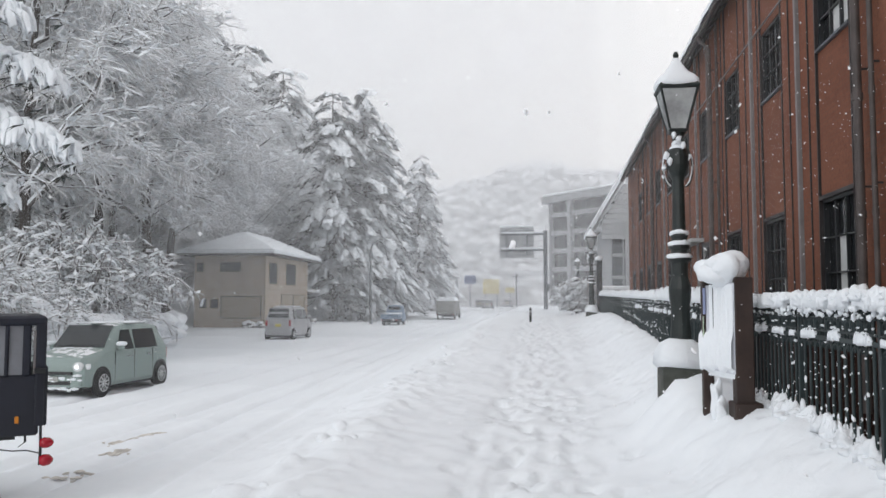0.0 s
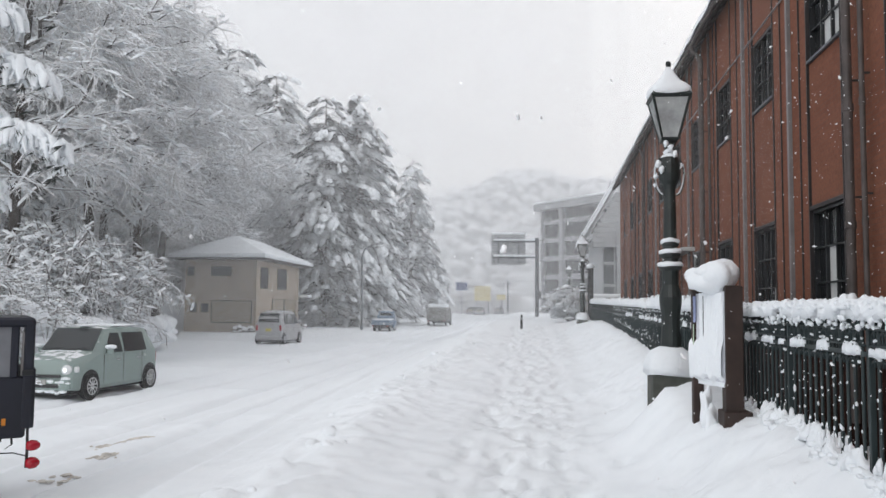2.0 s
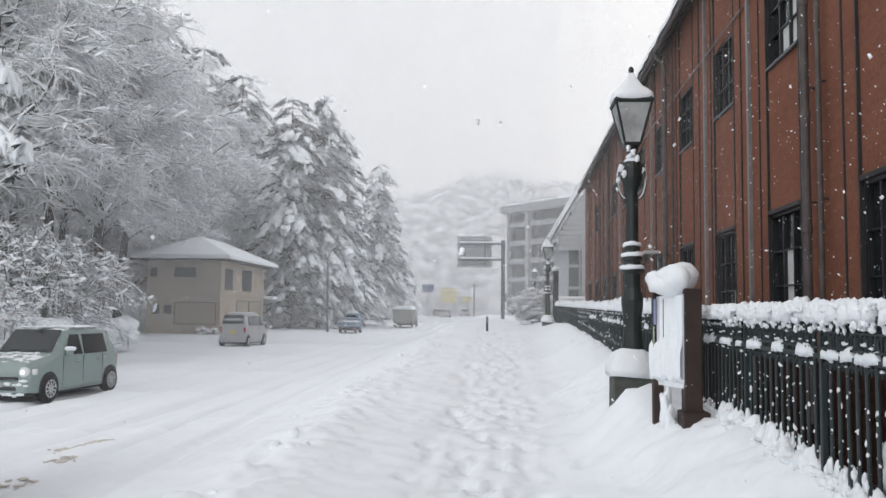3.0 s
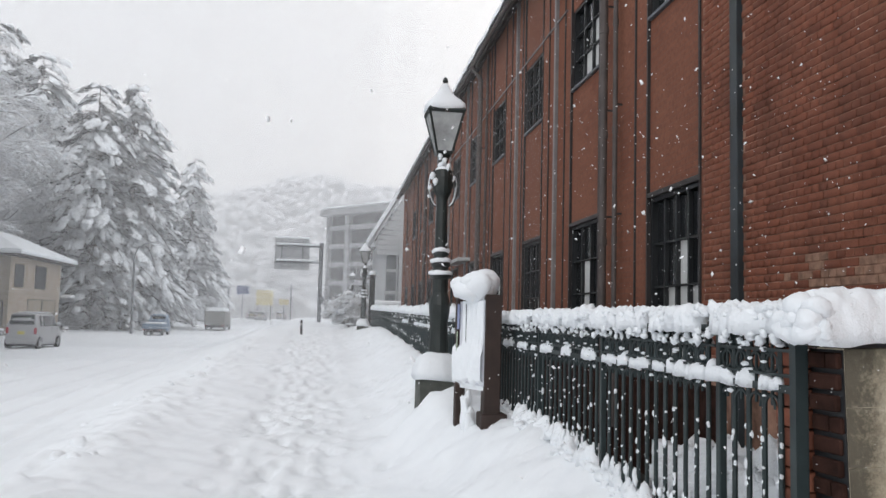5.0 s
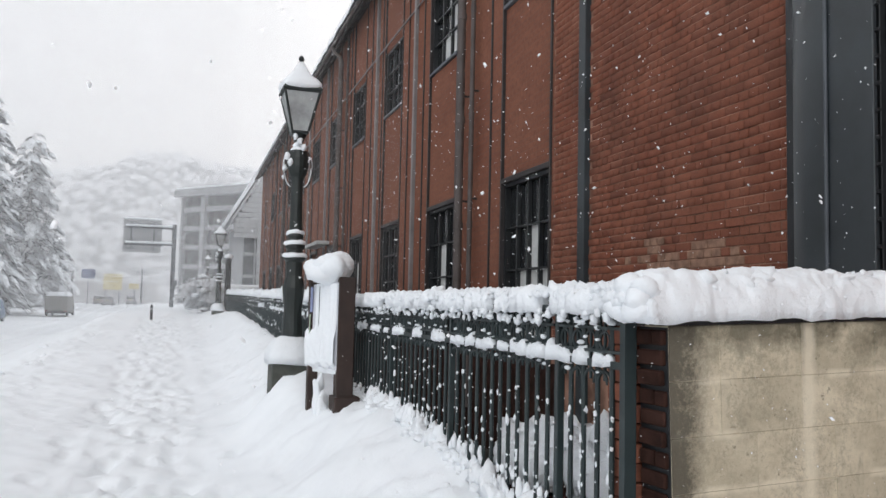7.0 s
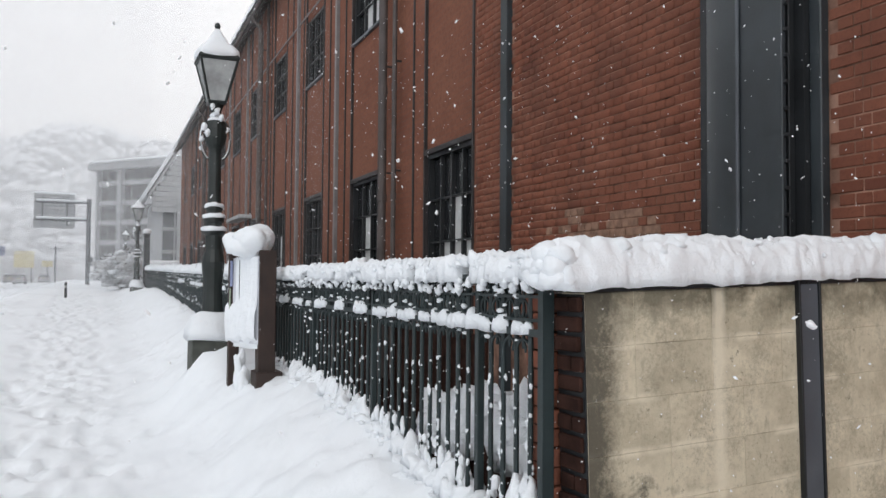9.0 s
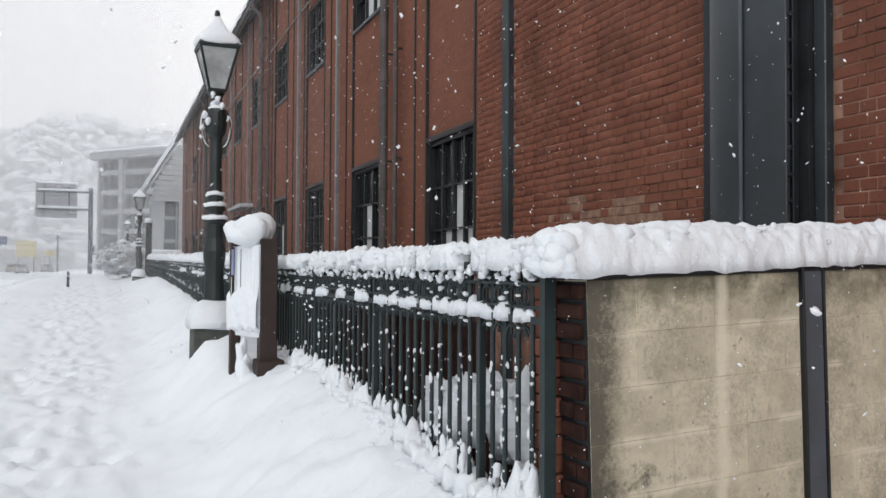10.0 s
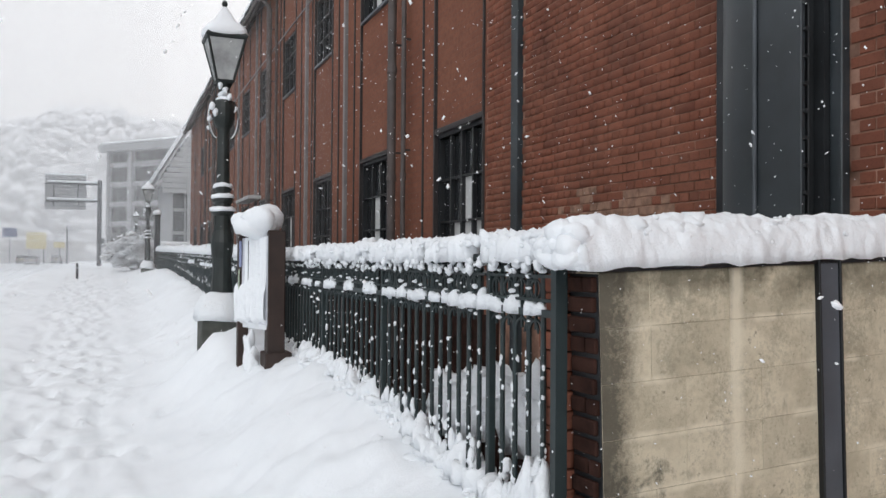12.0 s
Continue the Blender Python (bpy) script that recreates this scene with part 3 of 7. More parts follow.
def ridge_snow(name, xs, ys, zs, half, rise, seed, rough=0.35, ring=9, droop=0.0, mat=None):
    """A rounded, lumpy bolster of snow along a line: places xs, ys, zs, half widths and rises."""
    n = len(xs)
    xs, ys, zs = (np.asarray(a, float) for a in (xs, ys, zs))
    half, rise = np.broadcast_to(half, n).astype(float), np.broadcast_to(rise, n).astype(float)
    dx, dy = np.gradient(xs), np.gradient(ys)
    ln = np.hypot(dx, dy)
    nx, ny = dy / ln, -dx / ln
    a = np.linspace(0, math.pi, ring)
    taper = np.minimum(1, np.minimum(np.arange(n), np.arange(n)[::-1]) / 2.0) ** 0.5
    s = np.concatenate([[0], np.cumsum(np.hypot(np.diff(xs), np.diff(ys)))])
    v = np.zeros((n, ring + 1, 3))
    for j, t in enumerate(a):
        arc = t * (half + rise) * 0.5
        k = 1 + rough * (1.3 * (fnoise(s * 6 + 3.7, arc * 6, seed, 2) - 0.5) + 1.7 * (fnoise(s * 19, arc * 19, seed + 4, 3) - 0.5))
        off = np.cos(t) * half * taper * k
        v[:, j, 0], v[:, j, 1] = xs + nx * off, ys + ny * off
        v[:, j, 2] = zs + np.sin(t) ** 0.75 * rise * taper * k
        if j in (0, ring - 1):
            v[:, j, 2] -= droop * (0.3 + fnoise(s * 9, np.full(n, j * 3.1), seed + 9, 3))
    v[:, ring] = np.stack([xs, ys, zs - 0.005], -1)
    i, j = np.meshgrid(np.arange(n - 1), np.arange(ring + 1), indexing="ij")
    r = ring + 1
    f = np.stack([i * r + j, (i + 1) * r + j, (i + 1) * r + (j + 1) % r, i * r + (j + 1) % r], -1).reshape(-1, 4)
    return mesh_object(name, v.reshape(-1, 3), f, mat or SNOW_SOFT, smooth=True)


# snow on the roof: a thick sheet that ends in a soft lip over the gutter
yy = np.arange(-8.5, FAR_Y + 0.3, 0.12)


def roof_snow(gx, gy):
    t = np.clip((gx - EAVE_X) / (ridge_x - EAVE_X), 0, 1)
    return EDGE_Z + 0.10 + t * (ridge_z - EDGE_Z) + (0.25 + 0.10 * (fnoise(gy * 1.6, gx * 1.5, 51) - 0.5)) * np.clip((gx - EAVE_X + 0.14) / 0.16, 0, 1) ** 0.5


xs_roof = np.concatenate([EAVE_X + np.array([-0.14, -0.13, -0.10, -0.05, 0.02, 0.12]), np.linspace(EAVE_X + 0.3, ridge_x, 14)])
v, f = sheet(xs_roof, yy, roof_snow)
v = v.reshape(len(yy), len(xs_roof), 3)
v[:, 0, 2], v[:, 1, 2] = EDGE_Z + 0.04, EDGE_Z + 0.16 + 0.05 * (fnoise(yy * 3, yy * 0, 52) - 0.5)
v[:, :4, 0] += 0.06 * (fnoise(yy * 2.2, yy * 0, 53)[:, None] - 0.5)
tagged(mesh_object("roof_snow", v.reshape(-1, 3), f, SNOW, smooth=True), "thick smooth snow lying on the mill roof", "snow", kind="stuff").matrix_basis = MILL

# ---- low block wall, brick pier and its snow ----
FENCE = lambda y: 1.755 + 0.0195 * (y - 3.1)
BW_TOP = 1.525
# the wall runs from the fence's end towards the mill, and rises a little on its way
CROSSWALL = pose(1.84, 2.915, 0, 0, -1.9, 3.0)
block_wall = tagged(empty("block_wall"), "stained tan concrete block wall with a steel post and snow on top", "wall")
block_wall.matrix_basis = CROSSWALL
part("mortar_core", add_box(bmesh.new(), 0.02, 2.23, 0.003, 0.145, 0.0, BW_TOP), BLOCK_JOINT, block_wall)
part("coping", add_box(bmesh.new(), 0.0, 2.23, -0.016, 0.165, BW_TOP + 0.002, BW_TOP + 0.032), IRON_BLACK, block_wall)
block_mesh = {}


def block(u0, u1, z0, z1):
    key = (round(u1 - u0, 2), round(z1 - z0, 2))
    if key not in block_mesh:
        me = bpy.data.meshes.new("block")
        b = add_box(bmesh.new(), 0, u1 - u0, 0, 0.13, 0, z1 - z0, 0.001)
        b.to_mesh(me)
        b.free()
        me.materials.append(BLOCK)
        block_mesh[key] = me
    o = link("block", block_mesh[key], None, block_wall)
    o.location = (u0, random.uniform(-0.0012, 0.0008), z0)


for c in range(7):
    z1 = BW_TOP if c == 0 else 1.526 - c * 0.207
    z0 = 1.319 - c * 0.207
    u = (0.255 if c in (0, 1, 4, 5) else 0.04) + (0.0 if c < 4 else 0.012)
    runs = [(0.022, u - 0.002)] if u > 0.06 else []
    u = u if u > 0.06 else 0.022
    while u < 2.2:
        nxt = min(u + 0.4, 2.23)
        runs.append((u + 0.0007, nxt - 0.0007))
        u = nxt
    for a, b in runs:
        if b - a > 0.05:
            block(a, b, z0 + 0.0007, z1 - 0.0007 if c else z1)
sp = box("steel_post", 1.155, 1.275, -0.016, 0.02, 0.0, BW_TOP + 0.03, POST_GREY, block_wall, 0.004, "blue-grey steel channel post")
box("post_lip", 1.145, 1.157, -0.026, 0.01, 0.0, BW_TOP + 0.02, IRON_BLACK, sp, 0.003)
box("post_lip", 1.273, 1.286, -0.026, 0.01, 0.0, BW_TOP + 0.02, IRON_BLACK, sp, 0.003)
us = np.arange(-0.10, 2.25, 0.008)
round_end = np.clip((us + 0.105) / 0.05, 0.02, 1) ** 0.3
tagged(ridge_snow("wall_snow", us, 0.085 + 0 * us, BW_TOP + 0.040 + 0 * us, (0.112 + 0.012 * vnoise(us * 6, us * 0, 60)) * round_end, (0.168 + 0.035 * (vnoise(us * 4, us * 0, 61) - 0.5)) * round_end, 62, 0.15, 31, 0.030, SNOW),
       "thick rounded bolster of snow on the block wall", "snow", kind="stuff").matrix_basis = CROSSWALL

pier = tagged(empty("brick_pier"), "weathered dark red brick end of the block wall with open joints", "pier")
pier.matrix_basis = CROSSWALL
part("mortar_core", add_box(bmesh.new(), 0.03, 0.13, 0.148, 0.36, 0.0, 1.52), IRON_BLACK, pier)
part("mortar_edge", add_box(bmesh.new(), 0.014, 0.0195, 0.001, 0.175, 0.0, 1.52), IRON_BLACK, pier)
for c in range(20):
    z = 1.52 - (c + 1) * 0.0755
    out = 0.012 * random.random()
    cuts = ((0.004, 0.07), (0.077, 0.165)) if c % 3 == 0 else ((0.006 + 0.016 * random.random(), 0.165),)
    for a, b in cuts:
        box("brick", 0.002 - out, 0.018, a, b, z + 0.009, z + 0.066, DARK_BRICK, pier, 0.006)
    a = 0.172 + (0.014 if c % 2 else 0.0) + 0.008 * random.random()
    box("brick", -0.016 - 0.004 * random.random(), 0.06, a, 0.355, z + 0.003, z + 0.0725, BRICK, pier, 0.004)

# ---- iron fence ----
FENCE_END = 36.0
fence = tagged(empty("iron_fence"), "dark green wrought iron fence with rings, laden with snow", "fence")
RISE = lambda y: 0.0125 * np.maximum(np.asarray(y) - 8.0, 0)
posts = [3.1, 3.71] + list(np.arange(5.3, FENCE_END, 1.6))
for i, y in enumerate(posts):
    w = 0.025 if i == 0 else 0.018
    x, top = FENCE(y), 1.685 + float(RISE(y))
    p = box("fence_post", x - w, x + w, y - w, y + w, 0.1, top, IRON, fence, 0.004)
    if i == 0:
        box("post_angle", x - w - 0.006, x - w, y - w - 0.004, y + w - 0.02, 0.1, top - 0.01, IRON, p)
for z, h, t in ((1.565, 0.035, 0.014), (1.50, 0.012, 0.02), (1.405, 0.012, 0.02), (1.345, 0.03, 0.014)):
    for a, b in zip(posts, posts[1:]):
        bm = bmesh.new()
        xa, xb = FENCE(a), FENCE(b)
        vs = [bm.verts.new((x + s * t, y, z + q + float(RISE(y)))) for x, y in ((xa, a + 0.025), (xb, b - 0.025)) for s, q in ((-1, 0), (1, 0), (1, h), (-1, h))]
        for f in ((0, 1, 2, 3), (7, 6, 5, 4), (0, 4, 5, 1), (1, 5, 6, 2), (2, 6, 7, 3), (3, 7, 4, 0)):
            bm.faces.new([vs[i] for i in f])
        part("rail", bm, IRON, fence)
bar_me = bpy.data.meshes.new("bar")
bm = turned([(0.012, 0.0), (0.012, 1.0), (0.012, 1.26), (0.02, 1.275), (0.014, 1.30), (0.004, 1.365)], 7)
bm.to_mesh(bar_me)
bm.free()
bar_me.materials.append(IRON)
picket_me = bpy.data.meshes.new("picket")
bm = turned([(0.008, 0.0), (0.008, 0.27), (0.014, 0.285), (0.002, 0.33)], 6)
bm.to_mesh(picket_me)
bm.free()
picket_me.materials.append(IRON)


def hoop(R, r, turn, sides=5, n=14):
    """Corners and quads of a ring, or of the arch that is its upper part, in the fence's plane."""
    t = np.linspace(0, turn, n + 1)
    s = np.arange(sides) * 2 * np.pi / sides
    v = np.stack([r * np.sin(s)[None, :] + 0 * t[:, None], (R + r * np.cos(s))[None, :] * np.cos(t)[:, None], (R + r * np.cos(s))[None, :] * np.sin(t)[:, None]], -1).reshape(-1, 3)
    i, j = np.meshgrid(np.arange(n), np.arange(sides), indexing="ij")
    f = np.stack([i * sides + j, i * sides + (j + 1) % sides, (i + 1) * sides + (j + 1) % sides, (i + 1) * sides + j], -1).reshape(-1, 4)
    return v, f


ring_v, ring_f = hoop(0.040, 0.0075, 2 * np.pi)
ring_me = mesh_object("ring", ring_v, ring_f, IRON, fence).data
arch_v, arch_f = hoop(0.055, 0.007, np.pi, 5, 9)
arch_ob = mesh_object("arch", arch_v, arch_f, IRON, fence)
bpy.data.objects["ring"].location = (FENCE(3.32), 3.32, 1.454)
arch_ob.location = (FENCE(3.32), 3.32, 1.275)
bars = []
for a, b in zip(posts, posts[1:]):
    n = round((b - a) / 0.123)
    bars += [a + (b - a) * k / n for k in range(1, n)]
far_bits = []
bar_pts = []
for y in bars:
    if y < 30:
        link("bar", bar_me, None, fence).location = (FENCE(y), y, 0.25 + float(RISE(y)))
    else:
        bar_pts.append(tubes(np.array([[[FENCE(y), y, 0.3], [FENCE(y), y, 1.62 + float(RISE(y))]]]), np.full((1, 2), 0.012), 4))
    yc = y + 0.0615
    if y < 20:
        link("picket", picket_me, None, fence).location = (FENCE(yc), yc, 1.29 + float(RISE(yc)))
    for me, z, name in ((ring_me, 1.454, "ring"), (arch_ob.data, 1.275, "arch"), (ring_me, 1.535, "ring")):
        if y < 12 or (y < 18 and z < 1.5):
            link(name, me, None, fence).location = (FENCE(yc), yc, z + float(RISE(yc)))
        elif y < 26 and z < 1.5:
            src = (ring_v, ring_f) if name == "ring" else (arch_v, arch_f)
            far_bits.append((src[0] + [FENCE(yc), yc, z + float(RISE(yc))], src[1]))
v, f = join(far_bits + bar_pts)
tagged(mesh_object("far_rings", v, f, IRON, fence), kind="stuff")


def lumps(name, centres, sizes, seed, label, squash=0.75, mat=None, sub=2, cat="snow"):
    """Many small irregular clumps as one mesh."""
    bm = bmesh.new()
    bmesh.ops.create_icosphere(bm, subdivisions=sub, radius=1.0)
    base = np.array([v.co[:] for v in bm.verts])
    tri = np.array([[v.index for v in f.verts] for f in bm.faces])
    bm.free()
    rng = np.random.default_rng(seed)
    n = len(centres)
    wob = np.ones((n, len(base), 1))
    for amp, k in ((0.22, 2.2), (0.14, 4.5)):
        d = rng.normal(size=(n, 1, 3)) * k
        wob[..., 0] += amp * np.sin((base[None] * d).sum(-1) + rng.uniform(0, 6.3, (n, 1)))
    sc = np.asarray(sizes, float).reshape(n, 1, -1) * np.ones(3)
    sc[..., 2] *= squash
    v = np.asarray(centres)[:, None, :] + base[None] * wob * sc
    f = tri[None] + (np.arange(n) * len(base))[:, None, None]
    return tagged(mesh_object(name, v.reshape(-1, 3), f.reshape(-1, 3), mat or SNOW_SOFT, smooth=True), label, cat, kind="stuff")


# bolsters of snow on the top rail, broken where clumps have dropped
rng = np.random.default_rng(5)
y = 3.16
while y < FENCE_END - 0.3:
    if y < 9:
        ln = (0.55, 0.36, 0.72, 0.9, 0.6, 1.1)[int(rng.integers(0, 6))]
        gap = rng.uniform(0.04, 0.13)
    else:
        ln, gap = rng.uniform(1.5, 4.0), rng.uniform(0.01, 0.06)
    ys = np.arange(y, min(y + ln, FENCE_END), 0.011 if y < 9 else 0.05)
    h = rng.uniform(0.070, 0.120) if y < 4.9 else rng.uniform(0.055, 0.095) if y < 9 else rng.uniform(0.11, 0.15)
    tagged(ridge_snow("fence_snow", FENCE(ys), ys, 1.59 + RISE(ys), (0.048 if ys[0] < 4.9 else 0.042) + 0.03 * vnoise(ys * 7, ys * 0, 71), h, 70 + int(y * 3), 0.75, 15, 0.035),
           "lumpy bolster of snow on the fence's top rail", "snow", kind="stuff")
    y += ln + gap
c, s = [], []
for y in np.concatenate([rng.uniform(3.15, 7.5, 1100), rng.uniform(7.5, 14, 500)]):
    under = rng.random() < 0.28
    k = rng.uniform(0.008, 0.026)
    if under:
        c.append((FENCE(y) + rng.choice([-1, 1]) * rng.uniform(0.03, 0.065), y, 1.575 + float(RISE(y)) - rng.uniform(0, 0.06)))
        s.append((k * 0.8, k * 1.1, k * rng.uniform(0.7, 1.3)))
    else:
        t = rng.uniform(0.15, 0.85) * math.pi
        c.append((FENCE(y) + 0.062 * math.cos(t), y, 1.585 + float(RISE(y)) + 0.09 * math.sin(t)))
        s.append((k, k * 1.2, k * 0.9))
for y in np.arange(3.16, 12, 0.0615):
    if rng.random() < 0.8:
        k = rng.uniform(0.011, 0.022)
        c.append((FENCE(y) + rng.normal(0, 0.012), y + rng.normal(0, 0.01), (1.655 if y < 4.9 else 1.63) + float(RISE(y)) + rng.uniform(-0.02, 0.03)))
        s.append((k * 1.2, k * 1.3, k * rng.uniform(1.0, 1.7)))
lumps("fence_crumbs", c, np.array(s), 73, "crumbs of snow along the fence's top rail", 1.0, sub=1)
c, s = [], []
for _ in range(14):
    k = rng.uniform(0.035, 0.060)
    c.append((rng.uniform(-0.12, -0.02), 0.085 + rng.uniform(-0.09, 0.06), BW_TOP + rng.uniform(0.06, 0.15)))
    s.append((k, k, k * 0.9))
u = 0.02
while u < 2.2:
    k = rng.uniform(0.035, 0.075)
    c.append((u, 0.085 + rng.normal(0, 0.02), BW_TOP + 0.036 + rng.uniform(0.120, 0.150)))
    s.append((k, 0.075, k * 0.70))
    u += k * rng.uniform(1.0, 1.7)
for u in rng.uniform(-0.03, 2.2, 30):
    k, t = rng.uniform(0.005, 0.013), rng.uniform(0.02, 0.5) * math.pi
    c.append((u, 0.085 - 0.118 * math.cos(t), BW_TOP + 0.036 + 0.17 * math.sin(t) ** 0.75))
    s.append((k * 1.4, k, k))
lumps("wall_crest_snow", c, np.array(s), 74, "humps and crumbs of snow on the block wall's bolster", 1.0, mat=SNOW).matrix_basis = CROSSWALL
# snow caught on the lower rail and among the rings
y = 3.2
while y < 20:
    ln = rng.uniform(0.10, 0.45)
    ys = np.arange(y, y + ln, 0.012 if y < 9 else 0.03)
    if len(ys) > 5:
        tagged(ridge_snow("rail_snow", FENCE(ys) - 0.005, ys, 1.372 + RISE(ys), 0.028, 0.042, 200 + int(y * 7), 0.9, 11, 0.03), "small ridge of snow on a fence rail", "snow", kind="stuff")
    y += ln + (rng.uniform(0.01, 0.06) if y < 5 else rng.uniform(0.05, 0.30))
c, s = [], []
for y in bars:
    if y > 24:
        continue
    foot = float(np.interp(y, [3, 5, 8, 14, 26], [0.48, 0.66, 0.75, 0.95, 1.2]))
    for z, n, w in ((1.52, 2, 0.026), (1.45, 2, 0.022), (1.33, 1, 0.02)):
        for _ in range(n):
            if rng.random() < (0.62 if y < 6 else 0.45):
                c.append((FENCE(y) - 0.012, y + rng.uniform(-0.04, 0.04), z + float(RISE(y)) + rng.uniform(-0.02, 0.02)))
                s.append(w * rng.uniform(0.3, 0.85) * np.array([0.8, 1.3, 0.8]))
    for _ in range(6):
        if rng.random() < (0.6 if y < 4.6 else 0.34 if y < 8 else 0.2):
            z = foot + (1.26 - foot) * rng.beta(0.9, 2.8)
            k = rng.uniform(0.004, 0.011)
            c.append((FENCE(y) - 0.006, y + rng.normal(0, 0.008), z + float(RISE(y))))
            s.append(np.array([k, k * rng.uniform(0.9, 1.3), k * rng.uniform(1.5, 4.5)]))
for _ in range(420):
    y = bars[int(30 * rng.random() ** 1.5)]
    k = rng.uniform(0.003, 0.0085)
    z = rng.uniform(0.60, 1.2)
    c.append((FENCE(y) + rng.uniform(-0.012, 0.006), y + rng.normal(0, 0.007), z))
    s.append(np.array([k, k * rng.uniform(0.8, 1.5), k * rng.uniform(1.2, 3.0)]))
lumps("clinging_snow", c, np.array(s), 9, "clumps of snow clinging to the fence bars")
c, s = [], []
for y in bars:
    if y > 14:
        continue
    g = ground_at(FENCE(y), y)
    for _ in range(5):
        k = rng.uniform(0.008, 0.020)
        c.append((FENCE(y) + rng.normal(-0.01, 0.015), y + rng.normal(0, 0.025), g + rng.uniform(-0.03, 0.19 if y < 4.4 else 0.12 if y < 5.2 else 0.07)))
        s.append((k, k * 1.1, k * rng.uniform(2.0, 4.5)))
for _ in range(170):
    y = rng.uniform(3.1, 9) if rng.random() < 0.75 else rng.uniform(9, 22)
    k = rng.uniform(0.012, 0.05)
    x = FENCE(y) + rng.normal(-0.03, 0.05)
    c.append((x, y, float(ground_height(x, y)) - k * 0.15))
    s.append((k, k * rng.uniform(0.8, 1.6), k * rng.uniform(0.5, 1.2)))
for a, b in ((3.12, 3.70), (3.74, 4.6), (4.66, 5.28), (5.33, 6.3), (6.35, 7.6)):
    ys = np.arange(a, b, 0.009)
    zs = np.array([ground_at(FENCE(q), q) for q in ys]) - 0.03
    tagged(ridge_snow("foot_ridge", FENCE(ys) + 0.02 * (vnoise(ys * 8, ys * 0, 64) - 0.5), ys, zs, 0.045 + 0.04 * vnoise(ys * 9, ys * 0, 65), (0.045 + 0.09 * vnoise(ys * 11, ys * 0, 66) ** 1.5) * (1.7 if a < 3.7 else 1.25 if a < 4.65 else 0.95), 300 + int(a * 10), 0.9, 15, 0.02), "ragged ridge of snow along the foot of the fence", "snow", kind="stuff")
lumps("foot_snow", c, np.array(s), 10, "loose clods of snow along the foot of the fence")

# dark strip added for the shade between fence and mill, over the snow
xs, ys = np.array([0.0, 1.0]), np.arange(3.45, 38, 0.5)
v, f = sheet(xs, ys, lambda gx, gy: -0.26 + 0.03 * vnoise(gx * 3, gy, 67))
v[:, 0] = np.where(v[:, 0] > 0.5, WALL_X + 0.01, FENCE(v[:, 1]) + 0.16)
tagged(mesh_object("yard_shade_strip", v, f, YARD_SHADE), "dark strip added between fence and mill for the shade there", "ground", kind="structure")

# low kerb wall behind the fence, with its own load of snow
kerb = tagged(empty("kerb_wall"), "low dark kerb wall behind the iron fence", "wall")
box("body", 2.12, 2.36, 3.7, 5.3, -0.5, 0.70, DARK_BRICK, kerb, 0.01)
ys = np.arange(3.62, 5.35, 0.02)
tagged(ridge_snow("kerb_snow", 2.24 + 0 * ys, ys, 0.66 - 0.03 * (ys - 3.6), 0.20, 0.29 - 0.07 * (ys - 3.6), 87, 0.9, 15, 0.06), "lumpy snow lying on the kerb wall behind the fence", "snow", kind="stuff")

# clods thrown up by the plough between pavement and road
rng = np.random.default_rng(91)
c, s = [], []
for _ in range(70):
    y = 3.5 + 26 * rng.random() ** 1.3
    x = rng.normal(-2.3, 0.34)
    k = rng.uniform(0.04, 0.13) * rng.uniform(0.5, 1)
    c.append((x, y, float(ground_height(x, y)) - k * 0.5))
    s.append((k, k * rng.uniform(0.8, 1.5), k * rng.uniform(0.6, 0.9)))
lumps("ploughed_clods", c, np.array(s), 92, "clods of snow along the ploughed bank", 1.0, mat=SNOW)

# ---- notice board ----
board = tagged(empty("notice_board", 1.6, 7.7, 0.4), "dark brown timber notice board plastered with snow", "notice board")
board.location = (0, 0, 0)
box("post", 1.525, 1.68, 7.68, 7.83, 0.1, 1.83, BROWN_POST, board, 0.008)
box("post_base", 1.50, 1.74, 7.64, 7.90, 0.1, 0.74, BROWN_POST, board, 0.01)
box("post", 1.335, 1.43, 8.12, 8.22, 0.1, 1.80, BROWN_POST, board, 0.008)
bm = bmesh.new()
vs = [bm.verts.new(c) for c in ((1.525, 7.70, 0.98), (1.335, 8.2, 1.0), (1.335, 8.2, 1.76), (1.525, 7.70, 1.78), (1.565, 7.72, 0.98), (1.375, 8.22, 1.0), (1.375, 8.22, 1.76), (1.565, 7.72, 1.78))]
for f in ((0, 1, 2, 3), (7, 6, 5, 4), (0, 4, 5, 1), (1, 5, 6, 2), (2, 6, 7, 3), (3, 7, 4, 0)):
    bm.faces.new([vs[i] for i in f])
panel = part("panel", bm, POSTER, board, "pale poster panel with faint coloured print")
# snow driven against the panel: fine upright ribs above, a thick smooth coat below
gu, gz = np.meshgrid(np.linspace(0.02, 0.98, 110), np.linspace(0.94, 1.77, 60))
low = step(1.42, 1.22, gz + 0.12 * (vnoise(gu * 6, gz * 6, 86) - 0.5))
coat = 0.004 + 0.010 * vnoise(gu * 42, gz * 2.2, 87) + low * (0.018 + 0.022 * fnoise(gu * 5, gz * 7, 88, 3))
coat -= 0.03 * step(0.30, 0.20, gu) * step(1.30, 1.38, gz)
coat *= step(0.0, 0.05, gz - 0.95 - 0.05 * vnoise(gu * 9, gz * 0, 89))
coat -= 0.012 * (1 - step(0.0, 0.06, gz - 0.95 - 0.05 * vnoise(gu * 9, gz * 0, 89)))
